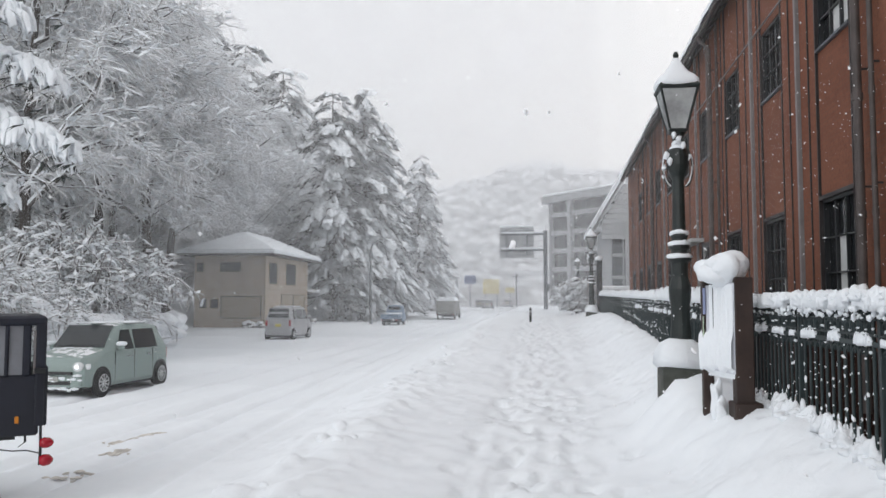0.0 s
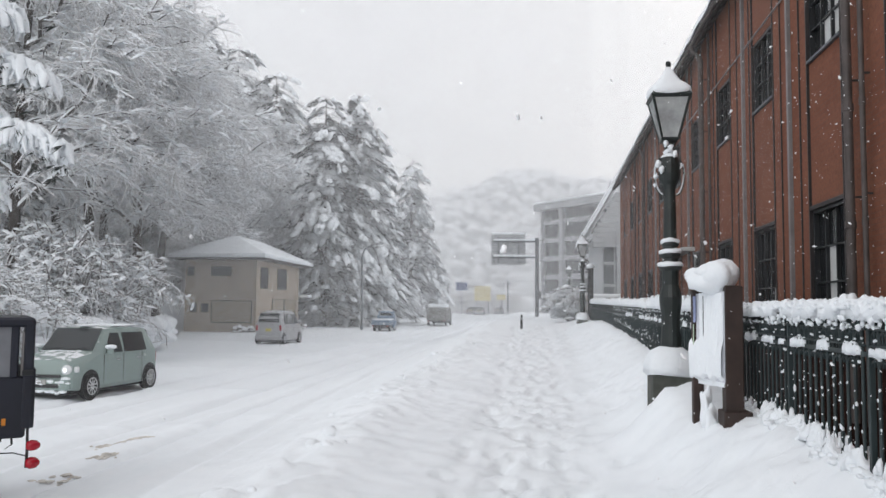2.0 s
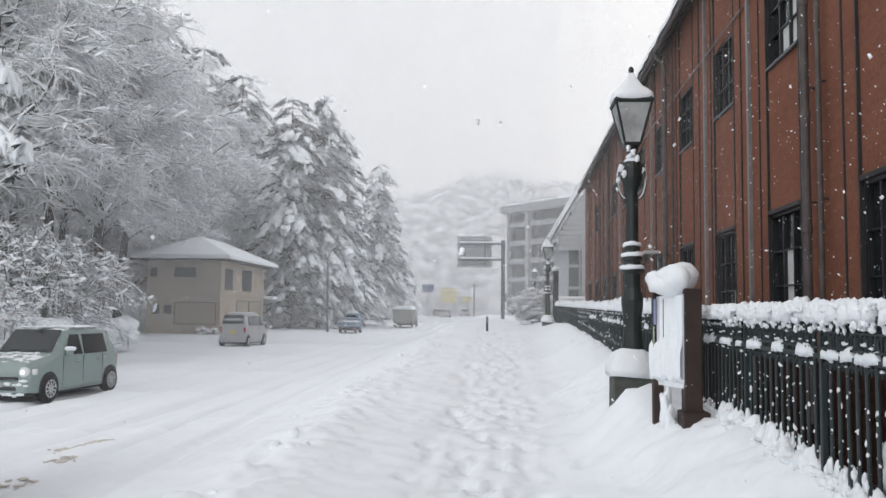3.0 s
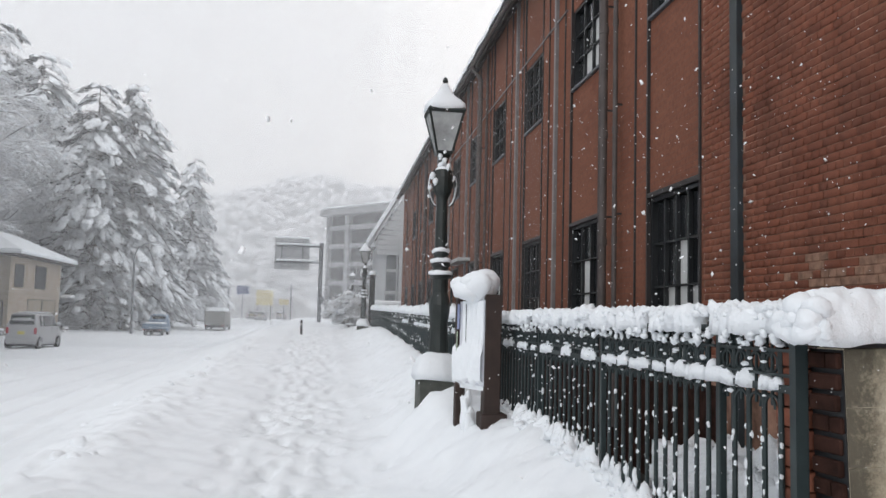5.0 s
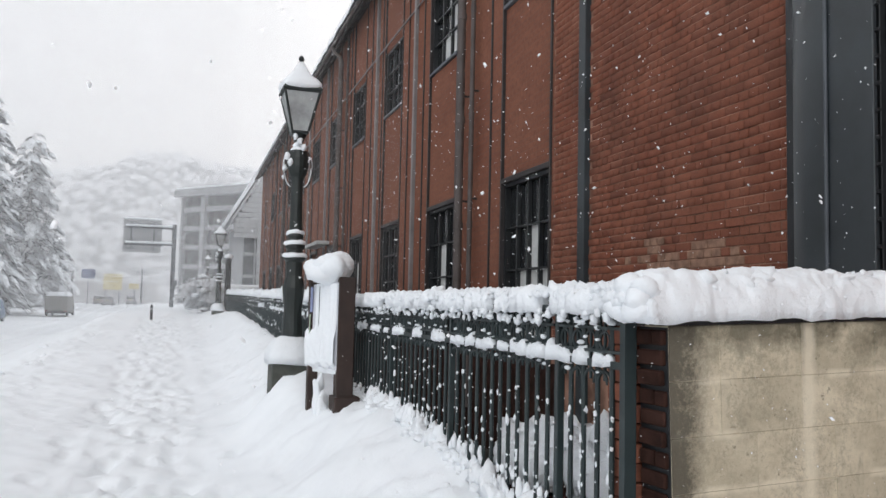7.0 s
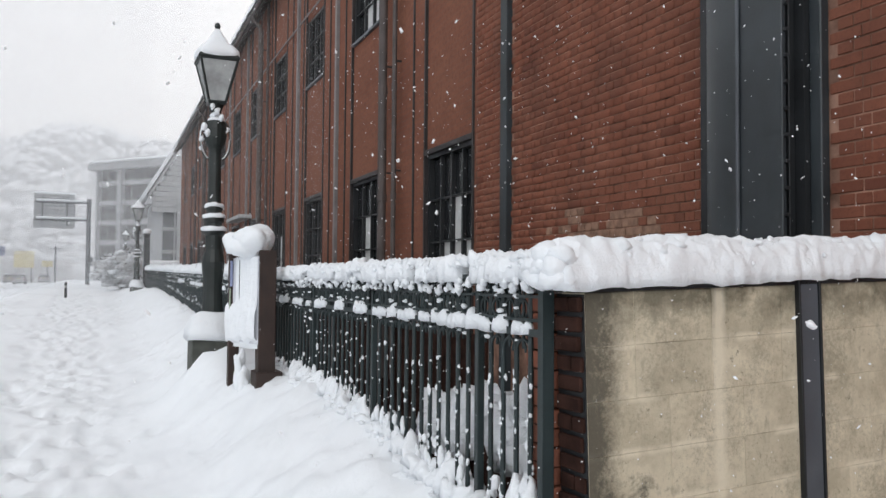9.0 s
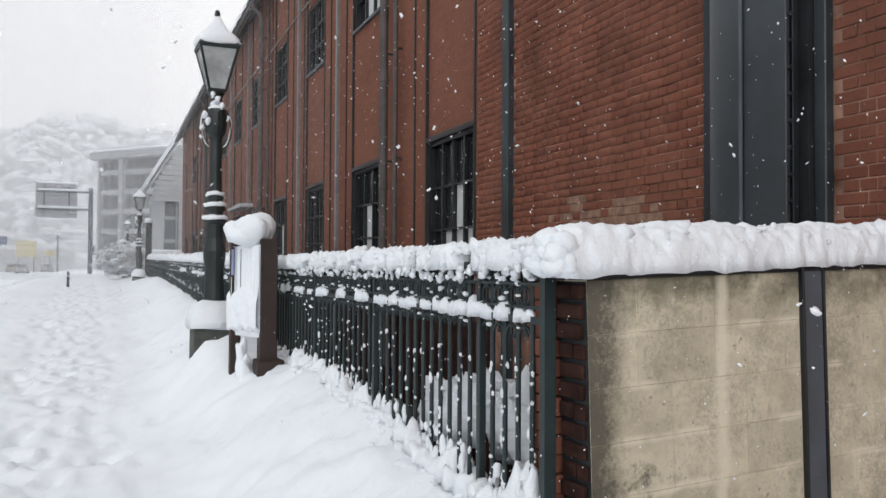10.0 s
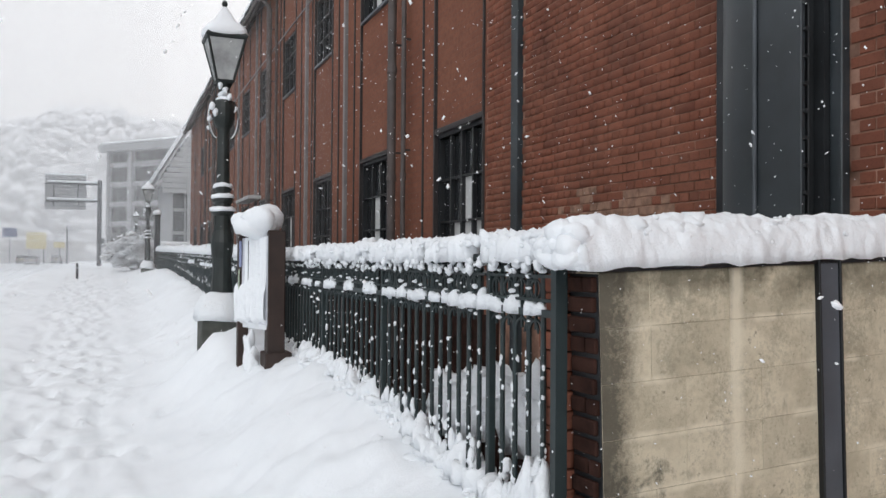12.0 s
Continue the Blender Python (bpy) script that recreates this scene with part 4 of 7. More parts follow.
v = np.stack([1.335 + 0.19 * gu - 0.93 * coat, 8.2 - 0.5 * gu - 0.36 * coat, gz], -1).reshape(-1, 3)
a = (np.arange(59)[:, None] * 110 + np.arange(109)[None, :]).ravel()
tagged(mesh_object("board_snow", v, np.stack([a, a + 110, a + 111, a + 1], -1), SNOW_SOFT, smooth=True), "snow plastered in streaks over the notice board's face", "snow", kind="stuff")
PRINT_BLUE = plain("faded_blue_print", rgb(0.30, 0.34, 0.52), 0.7)
PRINT_GREEN = plain("faded_green_print", rgb(0.50, 0.60, 0.45), 0.7)
box("poster_strip", 1.338, 1.358, 8.10, 8.16, 1.50, 1.74, PRINT_BLUE, panel)
box("poster_strip", 1.336, 1.354, 8.12, 8.18, 1.25, 1.48, PRINT_GREEN, panel)
box("poster_edge", 1.40, 1.408, 7.985, 8.0, 1.2, 1.74, IRON_BLACK, panel)
lumps("cap_snow", [(1.43, 8.02, 1.90), (1.47, 7.94, 1.905), (1.52, 7.85, 1.905), (1.48, 7.91, 1.93)], np.array([(0.15, 0.20, 0.13), (0.18, 0.24, 0.15), (0.17, 0.18, 0.14), (0.17, 0.24, 0.155)]), 83,
      "round cap of snow on the notice board", 0.9, sub=3)
lumps("board_foot_snow", [(1.41, 7.95, 0.74), (1.44, 7.90, 0.60)], np.array([(0.05, 0.06, 0.17), (0.06, 0.07, 0.14)]), 84,
      "snow caught under the notice board's panel", 1.0, sub=3)


# ---- street lamps with lanterns ----
FROST = plain("frosted_lantern_glass", rgb(0.36, 0.375, 0.375), 0.2, 0, 0.45, 4, 60, 0.05)
PEDESTAL = plain("mossy_dark_concrete", rgb(0.095, 0.100, 0.088), 0.85, 0, 0.35, 6, 70, 0.3)


def lantern_post(snowed):
    """A cast iron lantern on a square pedestal. Heights count from the paving under the snow."""
    p = tagged(empty("lantern_post"), "old-style dark green cast iron street lantern capped with snow", "street lamp", "lanterns along the pavement")
    bm = turned([(0.34, -0.4), (0.33, 0.88), (0.30, 0.90)], 4, True)
    part("pedestal", bm, PEDESTAL, p, "square mossy concrete pedestal")
    prof = [(0.135, 0.88), (0.135, 1.16), (0.120, 1.20), (0.105, 1.45), (0.108, 1.58), (0.122, 1.66), (0.128, 1.76), (0.112, 1.84), (0.092, 1.90), (0.096, 2.06), (0.13, 2.09), (0.135, 2.12), (0.10, 2.15),
            (0.092, 2.20), (0.115, 2.22), (0.118, 2.27), (0.09, 2.30), (0.085, 2.34), (0.10, 2.36), (0.10, 2.39), (0.076, 2.42), (0.066, 3.00), (0.075, 3.05), (0.105, 3.10), (0.125, 3.18), (0.128, 3.28), (0.105, 3.36), (0.065, 3.40), (0.05, 3.44), (0.06, 3.50), (0.09, 3.56)]
    part("shaft", turned(prof, 16), LAMP_PAINT, p)
    for s in (-1, 1):
        a = np.linspace(0.45, -0.75, 12) * math.pi
        pts = np.stack([s * (0.09 + 0.075 * np.cos(a)), 0 * a, 3.16 + 0.23 * np.sin(a * 0.85)], -1)
        b = rod("bracket", pts, 0.013, LAMP_PAINT, p, 6)
        if snowed:
            pts2 = pts[2:10] + np.array([0, 0, 0.012])
            rod("bracket_frost", pts2, 0.013, SNOW_SOFT, b, 6)
    lan = part("lantern", turned([(0.13, 3.56), (0.15, 3.585), (0.13, 3.60)], 4, True), LAMP_PAINT, p)
    lo, hi, z0, z1 = 0.095, 0.205, 3.60, 4.06
    for k in range(4):
        a = math.pi / 4 + k * math.pi / 2
        b = a + math.pi / 2
        c = [(math.cos(t) * r * 1.414, math.sin(t) * r * 1.414, z) for t, r, z in ((a, lo, z0), (b, lo, z0), (b, hi, z1), (a, hi, z1))]
        bm = bmesh.new()
        vs = [bm.verts.new(q) for q in c] + [bm.verts.new((q[0] * 0.97, q[1] * 0.97, q[2])) for q in c]
        for f in ((0, 1, 2, 3), (7, 6, 5, 4), (0, 4, 5, 1), (1, 5, 6, 2), (2, 6, 7, 3), (3, 7, 4, 0)):
            bm.faces.new([vs[i] for i in f])
        part("lantern_pane", bm, FROST, lan, "frosted glass pane")
        rod("lantern_bar", [c[0], c[3]], 0.015, LAMP_PAINT, lan, 5)
        rod("lantern_rim", [c[3], c[2]], 0.02, LAMP_PAINT, lan, 5)
    part("lantern_top", turned([(0.31, 4.055), (0.325, 4.075), (0.20, 4.20), (0.08, 4.33), (0.05, 4.36)], 4, True), LAMP_PAINT, p)
    part("finial", turned([(0.03, 4.36), (0.035, 4.42), (0.02, 4.44), (0.036, 4.47), (0.025, 4.505), (0.004, 4.52)], 10), LAMP_PAINT, p)
    if snowed:
        bm = turned([(0.22, 4.07), (0.268, 4.075), (0.285, 4.11), (0.275, 4.16), (0.225, 4.215), (0.15, 4.27), (0.09, 4.345), (0.05, 4.41), (0.025, 4.44)], 28)
        for q in bm.verts:
            t = math.atan2(q.co.y, q.co.x)
            k = 1 / max(abs(math.cos(t)), abs(math.sin(t)))
            k = 1 + (k - 1) * 0.55
            n = 1 + 0.12 * (float(vnoise(q.co.x * 9 + 3, q.co.y * 9 + q.co.z * 4, 91)) - 0.5)
            q.co.x *= k * n * 0.87
            q.co.y *= k * n * 0.87
        part("lantern_snow", bm, SNOW_SOFT, p, "pointed cap of snow", True)
        bm = turned([(0.30, 0.88), (0.36, 0.89), (0.34, 1.0), (0.25, 1.13), (0.14, 1.19), (0.10, 1.20)], 24)
        for q in bm.verts:
            t = math.atan2(q.co.y, q.co.x)
            k = 1 + (1 / max(abs(math.cos(t)), abs(math.sin(t))) - 1) * 0.5
            n = 1 + 0.3 * (float(vnoise(q.co.x * 5 + 7, q.co.y * 5, 92)) - 0.5)
            q.co.x, q.co.y, q.co.z = q.co.x * k * n * 0.85, q.co.y * k * n * 0.85, q.co.z + 0.05 * (n - 1) * 3
        part("pedestal_snow", bm, SNOW_SOFT, p, "", True)
        bm = bmesh.new()
        for x, y, z, k in ((-0.13, -0.05, 3.30, 0.055), (-0.10, -0.09, 3.22, 0.05), (-0.15, 0.0, 3.16, 0.04), (0.05, -0.11, 3.40, 0.045), (0.0, -0.10, 3.47, 0.05), (-0.05, -0.08, 3.53, 0.045), (0.12, -0.04, 3.27, 0.035), (-0.17, -0.02, 3.05, 0.03)):
            bmesh.ops.create_icosphere(bm, subdivisions=2, radius=1.0, matrix=Matrix.Translation((x, y, z)) @ Matrix.Diagonal((k * 0.62, k * 0.6, k * 0.9, 1)))
        for q in bm.verts:
            q.co += Vector((0.03, 0.03, 0.03)) * (float(vnoise(q.co.x * 40, q.co.z * 40 + q.co.y * 17, 93)) - 0.5)
        tagged(part("scroll_snow", bm, SNOW_SOFT, p, "clots of snow on the scrolls", True), kind="stuff")
        for z, r in ((2.13, 0.138), (2.28, 0.12), (2.40, 0.10), (3.38, 0.085), (3.44, 0.06)):
            bm = turned([(r, z - 0.02), (r + 0.012, z), (r, z + 0.02), (r * 0.7, z + 0.035)], 14)
            for q in bm.verts:
                q.co.z += 0.03 * (float(vnoise(q.co.x * 20, q.co.y * 20, int(z * 10))) - 0.5)
            part("collar_snow", bm, SNOW_SOFT, p, "", True)
    return p


lamp = lantern_post(True)
lamp.matrix_basis = pose(1.425, 9.88, 0.0)
copy_thing(lamp, pose(2.0, 35.5, 0.32))
copy_thing(lamp, pose(2.89, 68.0, 0.85))

# ---- bollard, low post and direction sign down the pavement ----
b = tagged(empty("bollard", -0.56, 34.0, 0.42), "thin dark bollard standing in the snow", "bollard")
part("shaft", turned([(0.05, -0.2), (0.05, 0.92), (0.035, 0.98), (0.01, 1.0)], 10), IRON_BLACK, b)
part("band", turned([(0.054, 0.78), (0.054, 0.86)], 10), PALE_PANEL, b)

gp = tagged(empty("gate_post", 2.62, 39.5, 0.6), "tall dark square gate post with a snow cap", "gate post")
part("shaft", add_box(bmesh.new(), -0.13, 0.13, -0.13, 0.13, -0.3, 3.0, 0.02), IRON_BLACK, gp)
part("snow_cap", turned([(0.16, 3.0), (0.2, 3.05), (0.17, 3.16), (0.06, 3.22)], 12), SNOW_SOFT, gp, "", True)

sign = tagged(empty("direction_sign", 0.24, 60.5, 0.9), "grey back of a road direction sign on a cantilever pole", "road sign")
sign.location = (0, 0, 0)
rod("pole", [(0.24, 60.5, 0.5), (0.24, 60.5, 6.9)], 0.15, ZINC, sign, 12)
for z in (6.62, 5.45):
    a = rod("arm", [(0.24, 60.5, z), (-3.05, 60.5, z)], 0.07, ZINC, sign, 8)
    box("arm_snow", -3.0, 0.1, 60.42, 60.58, z + 0.06, z + 0.2, SNOW_SOFT, a, 0.05)
pn = box("panel", -3.12, -0.6, 60.56, 60.62, 4.88, 7.15, SIGN_BACK, sign, 0.01)
box("panel_snow", -3.1, -0.62, 60.52, 60.68, 7.15, 7.30, SNOW_SOFT, pn, 0.04)
for x in (-2.6, -1.1):
    box("upright", x - 0.05, x + 0.05, 60.48, 60.56, 5.0, 7.0, ZINC, pn)
for z in np.arange(5.1, 7.1, 0.25):
    box("stiffener", -3.1, -0.62, 60.545, 60.56, z, z + 0.03, ZINC, pn)
box("control_box", 0.32, 0.55, 60.35, 60.6, 2.4, 3.0, ZINC, sign, 0.02)

# ---- house across the road ----
house = tagged(empty("tan_house"), "small two-storey tan rendered house with a snow-covered hip roof", "house")
HX0, HX1, HY0, HY1, HZ = -26.4, -20.8, 60.0, 71.3, 5.2
part("wall", add_box(bmesh.new(), HX0, HX1, HY0, HY1, -0.8, HZ), PLASTER_TAN, house)
box("corner_post", HX1 - 0.08, HX1 + 0.03, HY0 - 0.03, HY0 + 0.08, -0.6, HZ, WOOD_TAN, house)
box("floor_band", HX0 - 0.02, HX1 + 0.02, HY0 - 0.03, HY1 + 0.02, 2.55, 2.65, WOOD_TAN, house)


def hip(o, z0, rise, thick, mat, name, parent, label=""):
    bm = bmesh.new()
    x0, x1, y0, y1 = HX0 - o, HX1 + o, HY0 - o, HY1 + o
    lo = [bm.verts.new((x, y, z0)) for x, y in ((x0, y0), (x1, y0), (x1, y1), (x0, y1))]
    up = [bm.verts.new((x, y, z0 + thick)) for x, y in ((x0, y0), (x1, y0), (x1, y1), (x0, y1))]
    mx = (x0 + x1) / 2
    r = [bm.verts.new((mx, y, z0 + thick + rise)) for y in (y0 + (x1 - x0) / 2, y1 - (x1 - x0) / 2)]
    bm.faces.new(lo[::-1])
    for k in range(4):
        bm.faces.new((lo[k], lo[(k + 1) % 4], up[(k + 1) % 4], up[k]))
    bm.faces.new((up[0], up[1], r[0]))
    bm.faces.new((up[1], up[2], r[1], r[0]))
    bm.faces.new((up[2], up[3], r[1]))
    bm.faces.new((up[3], up[0], r[0], r[1]))
    if mat is SNOW:
        bmesh.ops.bevel(bm, geom=list(bm.edges), offset=0.1, segments=2, affect="EDGES")
    return part(name, bm, mat, parent, label)


roof_h = hip(1.0, HZ - 0.05, 1.7, 0.12, SOFFIT, "roof", house)
hip(1.08, HZ + 0.09, 1.75, 0.25, SNOW, "roof_snow", roof_h, "thick snow")


def house_window(x0, x1, y0, y1, z0, z1, shut=False):
    w = box("window", x0, x1, y0, y1, z0, z1, WOOD_TAN if shut else WINDOW_FAR, house)
    t = 0.07
    if abs(x1 - x0) > abs(y1 - y0):
        for a, b, c, d in ((x0, x1, z1, z1 + t), (x0, x1, z0 - t, z0), (x0 - t, x0, z0 - t, z1 + t), (x1, x1 + t, z0 - t, z1 + t)):
            box("frame", a, b, y0 - 0.03, y1, c, d, SOFFIT, w)
    else:
        for a, b, c, d in ((y0, y1, z1, z1 + t), (y0, y1, z0 - t, z0), (y0 - t, y0, z0 - t, z1 + t), (y1, y1 + t, z0 - t, z1 + t)):
            box("frame", x0, x1 + 0.03, a, b, c, d, SOFFIT, w)


hx = lambda p: HX0 + (p - 343) * 0.0442
hz = lambda p: 1.6 + (534 - p) * 0.0412
for a, b, c, d, s in ((349, 358, 462, 476, 0), (391, 425, 461, 476, 0), (355, 364, 530, 543, 0), (375, 385, 530, 543, 0), (393, 462, 524, 562, 1)):
    house_window(hx(a), hx(b), HY0 - 0.02, HY0 + 0.1, hz(d), hz(c), s)
for a, b, c, d, s in ((61.0, 62.6, 3.1, 4.6, 0), (65.2, 67.5, 3.1, 4.7, 0), (63.9, 70.2, 0.5, 2.2, 1)):
    house_window(HX1 - 0.1, HX1 + 0.02, a, b, c, d, s)
box("canopy", HX1, HX1 + 0.9, 71.3, 72.6, 2.5, 2.75, SNOW_SOFT, house, 0.08)
box("shutter_bar", HX1 + 0.02, HX1 + 0.06, 66.9, 67.1, 0.5, 2.2, SOFFIT, house)

# ---- roadside lamp across the road ----
sl = tagged(empty("roadside_lamp"), "tall grey roadside lamp with a curved arm", "street lamp")
rod("pole", [(-14.75, 70, -0.3), (-14.8, 70, 3.6), (-14.83, 70, 6.1), (-14.6, 70, 6.7), (-14.1, 70, 7.05), (-13.5, 70, 7.2)], [0.12, 0.1, 0.085, 0.07, 0.06, 0.05], ZINC, sl, 8)
box("lamp_head", -13.6, -12.85, 69.85, 70.15, 7.14, 7.3, SIGN_BACK, sl, 0.05)

# ---- vehicles ----
RUBBER = plain("black_rubber", rgb(0.02, 0.02, 0.021), 0.85)
RIM = plain("silver_wheel", rgb(0.60, 0.61, 0.62), 0.35, 0.25)
CAR_GLASS = glass_material("car_glass", rgb(0.03, 0.035, 0.037), 0.12)
CHROME = plain("dull_chrome", rgb(0.45, 0.46, 0.47), 0.25, 0.8, 0.1)
HEADLAMP = plain("clear_headlamp", rgb(0.75, 0.77, 0.78), 0.15, 0, 0.05)
LIT = plain("lit_bulb", rgb(0.9, 0.92, 0.95), 0.3, 0, 0.05)
LIT.node_tree.nodes["Principled BSDF"].inputs["Emission Color"].default_value = (0.95, 0.98, 1.0, 1)
LIT.node_tree.nodes["Principled BSDF"].inputs["Emission Strength"].default_value = 2.5
TAIL_RED = plain("red_tail_lens", rgb(0.36, 0.012, 0.025), 0.2, 0, 0.2, 20)
MINT = snowy("mint_car_paint", rgb(0.28, 0.345, 0.325), 0.95, 1.5, 0.35, 0.06)
SILVER = snowy("silver_car_paint", rgb(0.42, 0.42, 0.43), 0.85, 1.4, 0.4, 0.06)
BLUE_PAINT = snowy("blue_truck_paint", rgb(0.20, 0.27, 0.36), 0.5, 1.1, 0.4, 0.1)
WHITE_PAINT = snowy("pale_truck_paint", rgb(0.24, 0.235, 0.22), 0.5, 1.1, 0.5, 0.15)
DARK_TRIM = plain("black_bumper_plastic", rgb(0.03, 0.03, 0.032), 0.6)
BAR_GREY = plain("plain_grey_bar", rgb(0.4, 0.4, 0.38), 0.6)
NUMBER_YELLOW = plain("yellow_plate", rgb(0.55, 0.48, 0.12), 0.6)


def wheel(parent, x, y, r, side):
    w = empty("wheel", x, y, r)
    w.parent = parent
    bm = turned([(r * 0.66, -0.085), (r * 0.95, -0.085), (r, -0.05), (r, 0.05), (r * 0.95, 0.085), (r * 0.66, 0.085)], 24)
    bmesh.ops.rotate(bm, verts=bm.verts, matrix=Matrix.Rotation(math.pi / 2, 3, "Y"))
    part("tyre", bm, RUBBER, w, "", True)
    bm = turned([(r * 0.64, 0.02), (r * 0.66, 0.09), (r * 0.6, 0.092), (r * 0.57, 0.03), (0.05, 0.025), (0.045, 0.085), (0.01, 0.085)], 20)
    for k in range(10):
        q = add_box(bmesh.new(), 0.04, r * 0.6, -0.014, 0.014, 0.06, 0.088)
        bmesh.ops.rotate(q, verts=q.verts, matrix=Matrix.Rotation(k * math.pi / 5, 3, "Z"))
        me = bpy.data.meshes.new("tmp")
        q.to_mesh(me)
        q.free()
        bm.from_mesh(me)
        bpy.data.meshes.remove(me)
    bmesh.ops.rotate(bm, verts=bm.verts, matrix=Matrix.Rotation(side * math.pi / 2, 3, "Y"))
    part("rim", bm, RIM, w, "silver spoked rim")


def body_loft(stations, name, mat, parent):
    """stations: y, half width, sill z, belt z, top z, half width at the top."""
    bm = bmesh.new()
    rings = []
    for y, w, sill, belt, top, wt in stations:
        half = [(w * 0.93, sill), (w, sill + 0.08), (w * 1.0, (sill + belt) / 2), (w * 0.985, belt), (wt + (w - wt) * 0.12, top - 0.09), (wt * 0.93, top - 0.02), (wt * 0.5, top + 0.015)]
        ring = [(x, z) for x, z in half] + [(-x, z) for x, z in half[::-1]]
        rings.append([bm.verts.new((x, y, z)) for x, z in ring])
    n = len(rings[0])
    for a, b in zip(rings, rings[1:]):
        for k in range(n):
            bm.faces.new((a[k], b[k], b[(k + 1) % n], a[(k + 1) % n]))
    bm.faces.new(rings[0])
    bm.faces.new(rings[-1][::-1])
    bmesh.ops.recalc_face_normals(bm, faces=bm.faces)
    o = part(name, bm, mat, parent, "", True)
    o.data.set_sharp_from_angle(angle=radians(32))
    return o


def quad(name, c, mat, parent, push=(0, 0, 0), thick=0.012):
    """A thin pane through four corners."""
    bm = bmesh.new()
    c = [Vector(q) + Vector(push) for q in c]
    n = (c[1] - c[0]).cross(c[3] - c[0]).normalized() * thick
    vs = [bm.verts.new(q) for q in c] + [bm.verts.new(q - n) for q in c]
    for f in ((0, 1, 2, 3), (7, 6, 5, 4), (0, 4, 5, 1), (1, 5, 6, 2), (2, 6, 7, 3), (3, 7, 4, 0)):
        bm.faces.new([vs[i] for i in f])
    bmesh.ops.recalc_face_normals(bm, faces=bm.faces)
    return part(name, bm, mat, parent)


def small_car(name, paint, length, width, height, label, nose=0.85, rake=0.5, rear_glass=0.2, wb=2.42, quarter=True):
    """A short upright car whose front faces -y at y = 0."""
    car = tagged(empty(name), label, "car")
    w, h, L = width / 2, height, length
    belt = h * 0.60
    st = [(0.0, w * 0.86, 0.30, 0.55, h * 0.47, w * 0.70), (0.06, w * 0.95, 0.24, 0.60, h * 0.545, w * 0.82), (0.25, w * 0.985, 0.22, 0.66, h * 0.585, w * 0.86), (nose, w, 0.20, belt, h * 0.645, w * 0.87),
          (nose + rake * 0.55, w, 0.20, belt, h * 0.845, w * 0.82), (nose + rake, w, 0.20, belt, h * 0.965, w * 0.78), (nose + rake + 0.5, w, 0.20, belt, h * 0.992, w * 0.79), (L - 0.75, w, 0.20, belt, h * 0.985, w * 0.79),
          (L - rear_glass - 0.12, w, 0.22, belt, h * 0.955, w * 0.77), (L - rear_glass * 0.5, w * 0.99, 0.24, belt, h * 0.80, w * 0.80), (L - 0.03, w * 0.97, 0.26, belt, h * 0.64, w * 0.86), (L, w * 0.92, 0.30, h * 0.45, h * 0.56, w * 0.84)]
    body_loft(st, "body", paint, car)
    r = 0.285
    for yy in (0.62, 0.62 + wb):
        for s in (-1, 1):
            wheel(car, s * (w - 0.04), yy, r, s)
            bm = turned([(r * 1.16, 0), (r * 1.16, 0.02)], 24)
            bmesh.ops.rotate(bm, verts=bm.verts, matrix=Matrix.Rotation(s * math.pi / 2, 3, "Y"))
            part("wheel_arch", moved(bm, s * (w - 0.016), yy, r + 0.02), DARK_TRIM, car)
    wt, zt = w * 0.79, h * 0.90
    a, b = nose + 0.05, nose + rake
    ws = lambda y0, k, z: (k * w * 0.78, y0, z)
    quad("windscreen", [(-w * 0.82, a - 0.03, h * 0.655), (w * 0.82, a - 0.03, h * 0.655), (w * 0.73, b - 0.04, h * 0.955), (-w * 0.73, b - 0.04, h * 0.955)], CAR_GLASS, car, (0, -0.02, 0.02))
    quad("rear_window", [(w * 0.78, L - 0.02, h * 0.66), (-w * 0.78, L - 0.02, h * 0.66), (-w * 0.72, L - rear_glass - 0.06, h * 0.92), (w * 0.72, L - rear_glass - 0.06, h * 0.92)], CAR_GLASS, car, (0, 0.03, 0.01))
    for s in (-1, 1):
        cuts = [(a + 0.28, (nose + rake + 0.10), (a + b) / 2 + 0.72), ((a + b) / 2 + 0.80, (a + b) / 2 + 0.80, L - 0.78), (L - 0.66, L - 0.66, L - 0.36)]
        if not quarter:
            cuts = [cuts[0], (cuts[1][0], cuts[1][1], L - 0.52)]
        for y0, yt, y1 in cuts:
            quad("side_window", [(s * w * 0.985, y0, belt + 0.03), (s * w * 0.985, y1, belt + 0.03), (s * (wt + 0.035), y1 - 0.06, zt), (s * (wt + 0.035), yt, zt)], CAR_GLASS, car, (s * 0.012, 0, 0))
        for y0 in ((a + b) / 2 + 0.45, L - 1.0):
            box("door_handle", min(s * (w + 0.005), s * (w + 0.03)), max(s * (w + 0.005), s * (w + 0.03)), y0, y0 + 0.16, belt - 0.14, belt - 0.11, CHROME, car, 0.004)
        for y0 in ((a + b) / 2 + 0.76, a + 0.2, L - 0.72):
            box("door_gap", min(s * (w - 0.01), s * (w + 0.002)), max(s * (w - 0.01), s * (w + 0.002)), y0, y0 + 0.012, 0.30, belt, DARK_TRIM, car)
        m = box("mirror", min(s * (w + 0.02), s * (w + 0.17)), max(s * (w + 0.02), s * (w + 0.17)), a + 0.22, a + 0.32, belt + 0.02, belt + 0.16, paint, car, 0.03)
        lamps(car, s, w, h, L)
    box("bumper_front", -w * 0.9, w * 0.9, -0.05, 0.08, 0.24, 0.46, paint, car, 0.03)
    box("grille", -w * 0.62, w * 0.62, -0.06, 0.02, 0.50, 0.56, DARK_TRIM, car, 0.01)
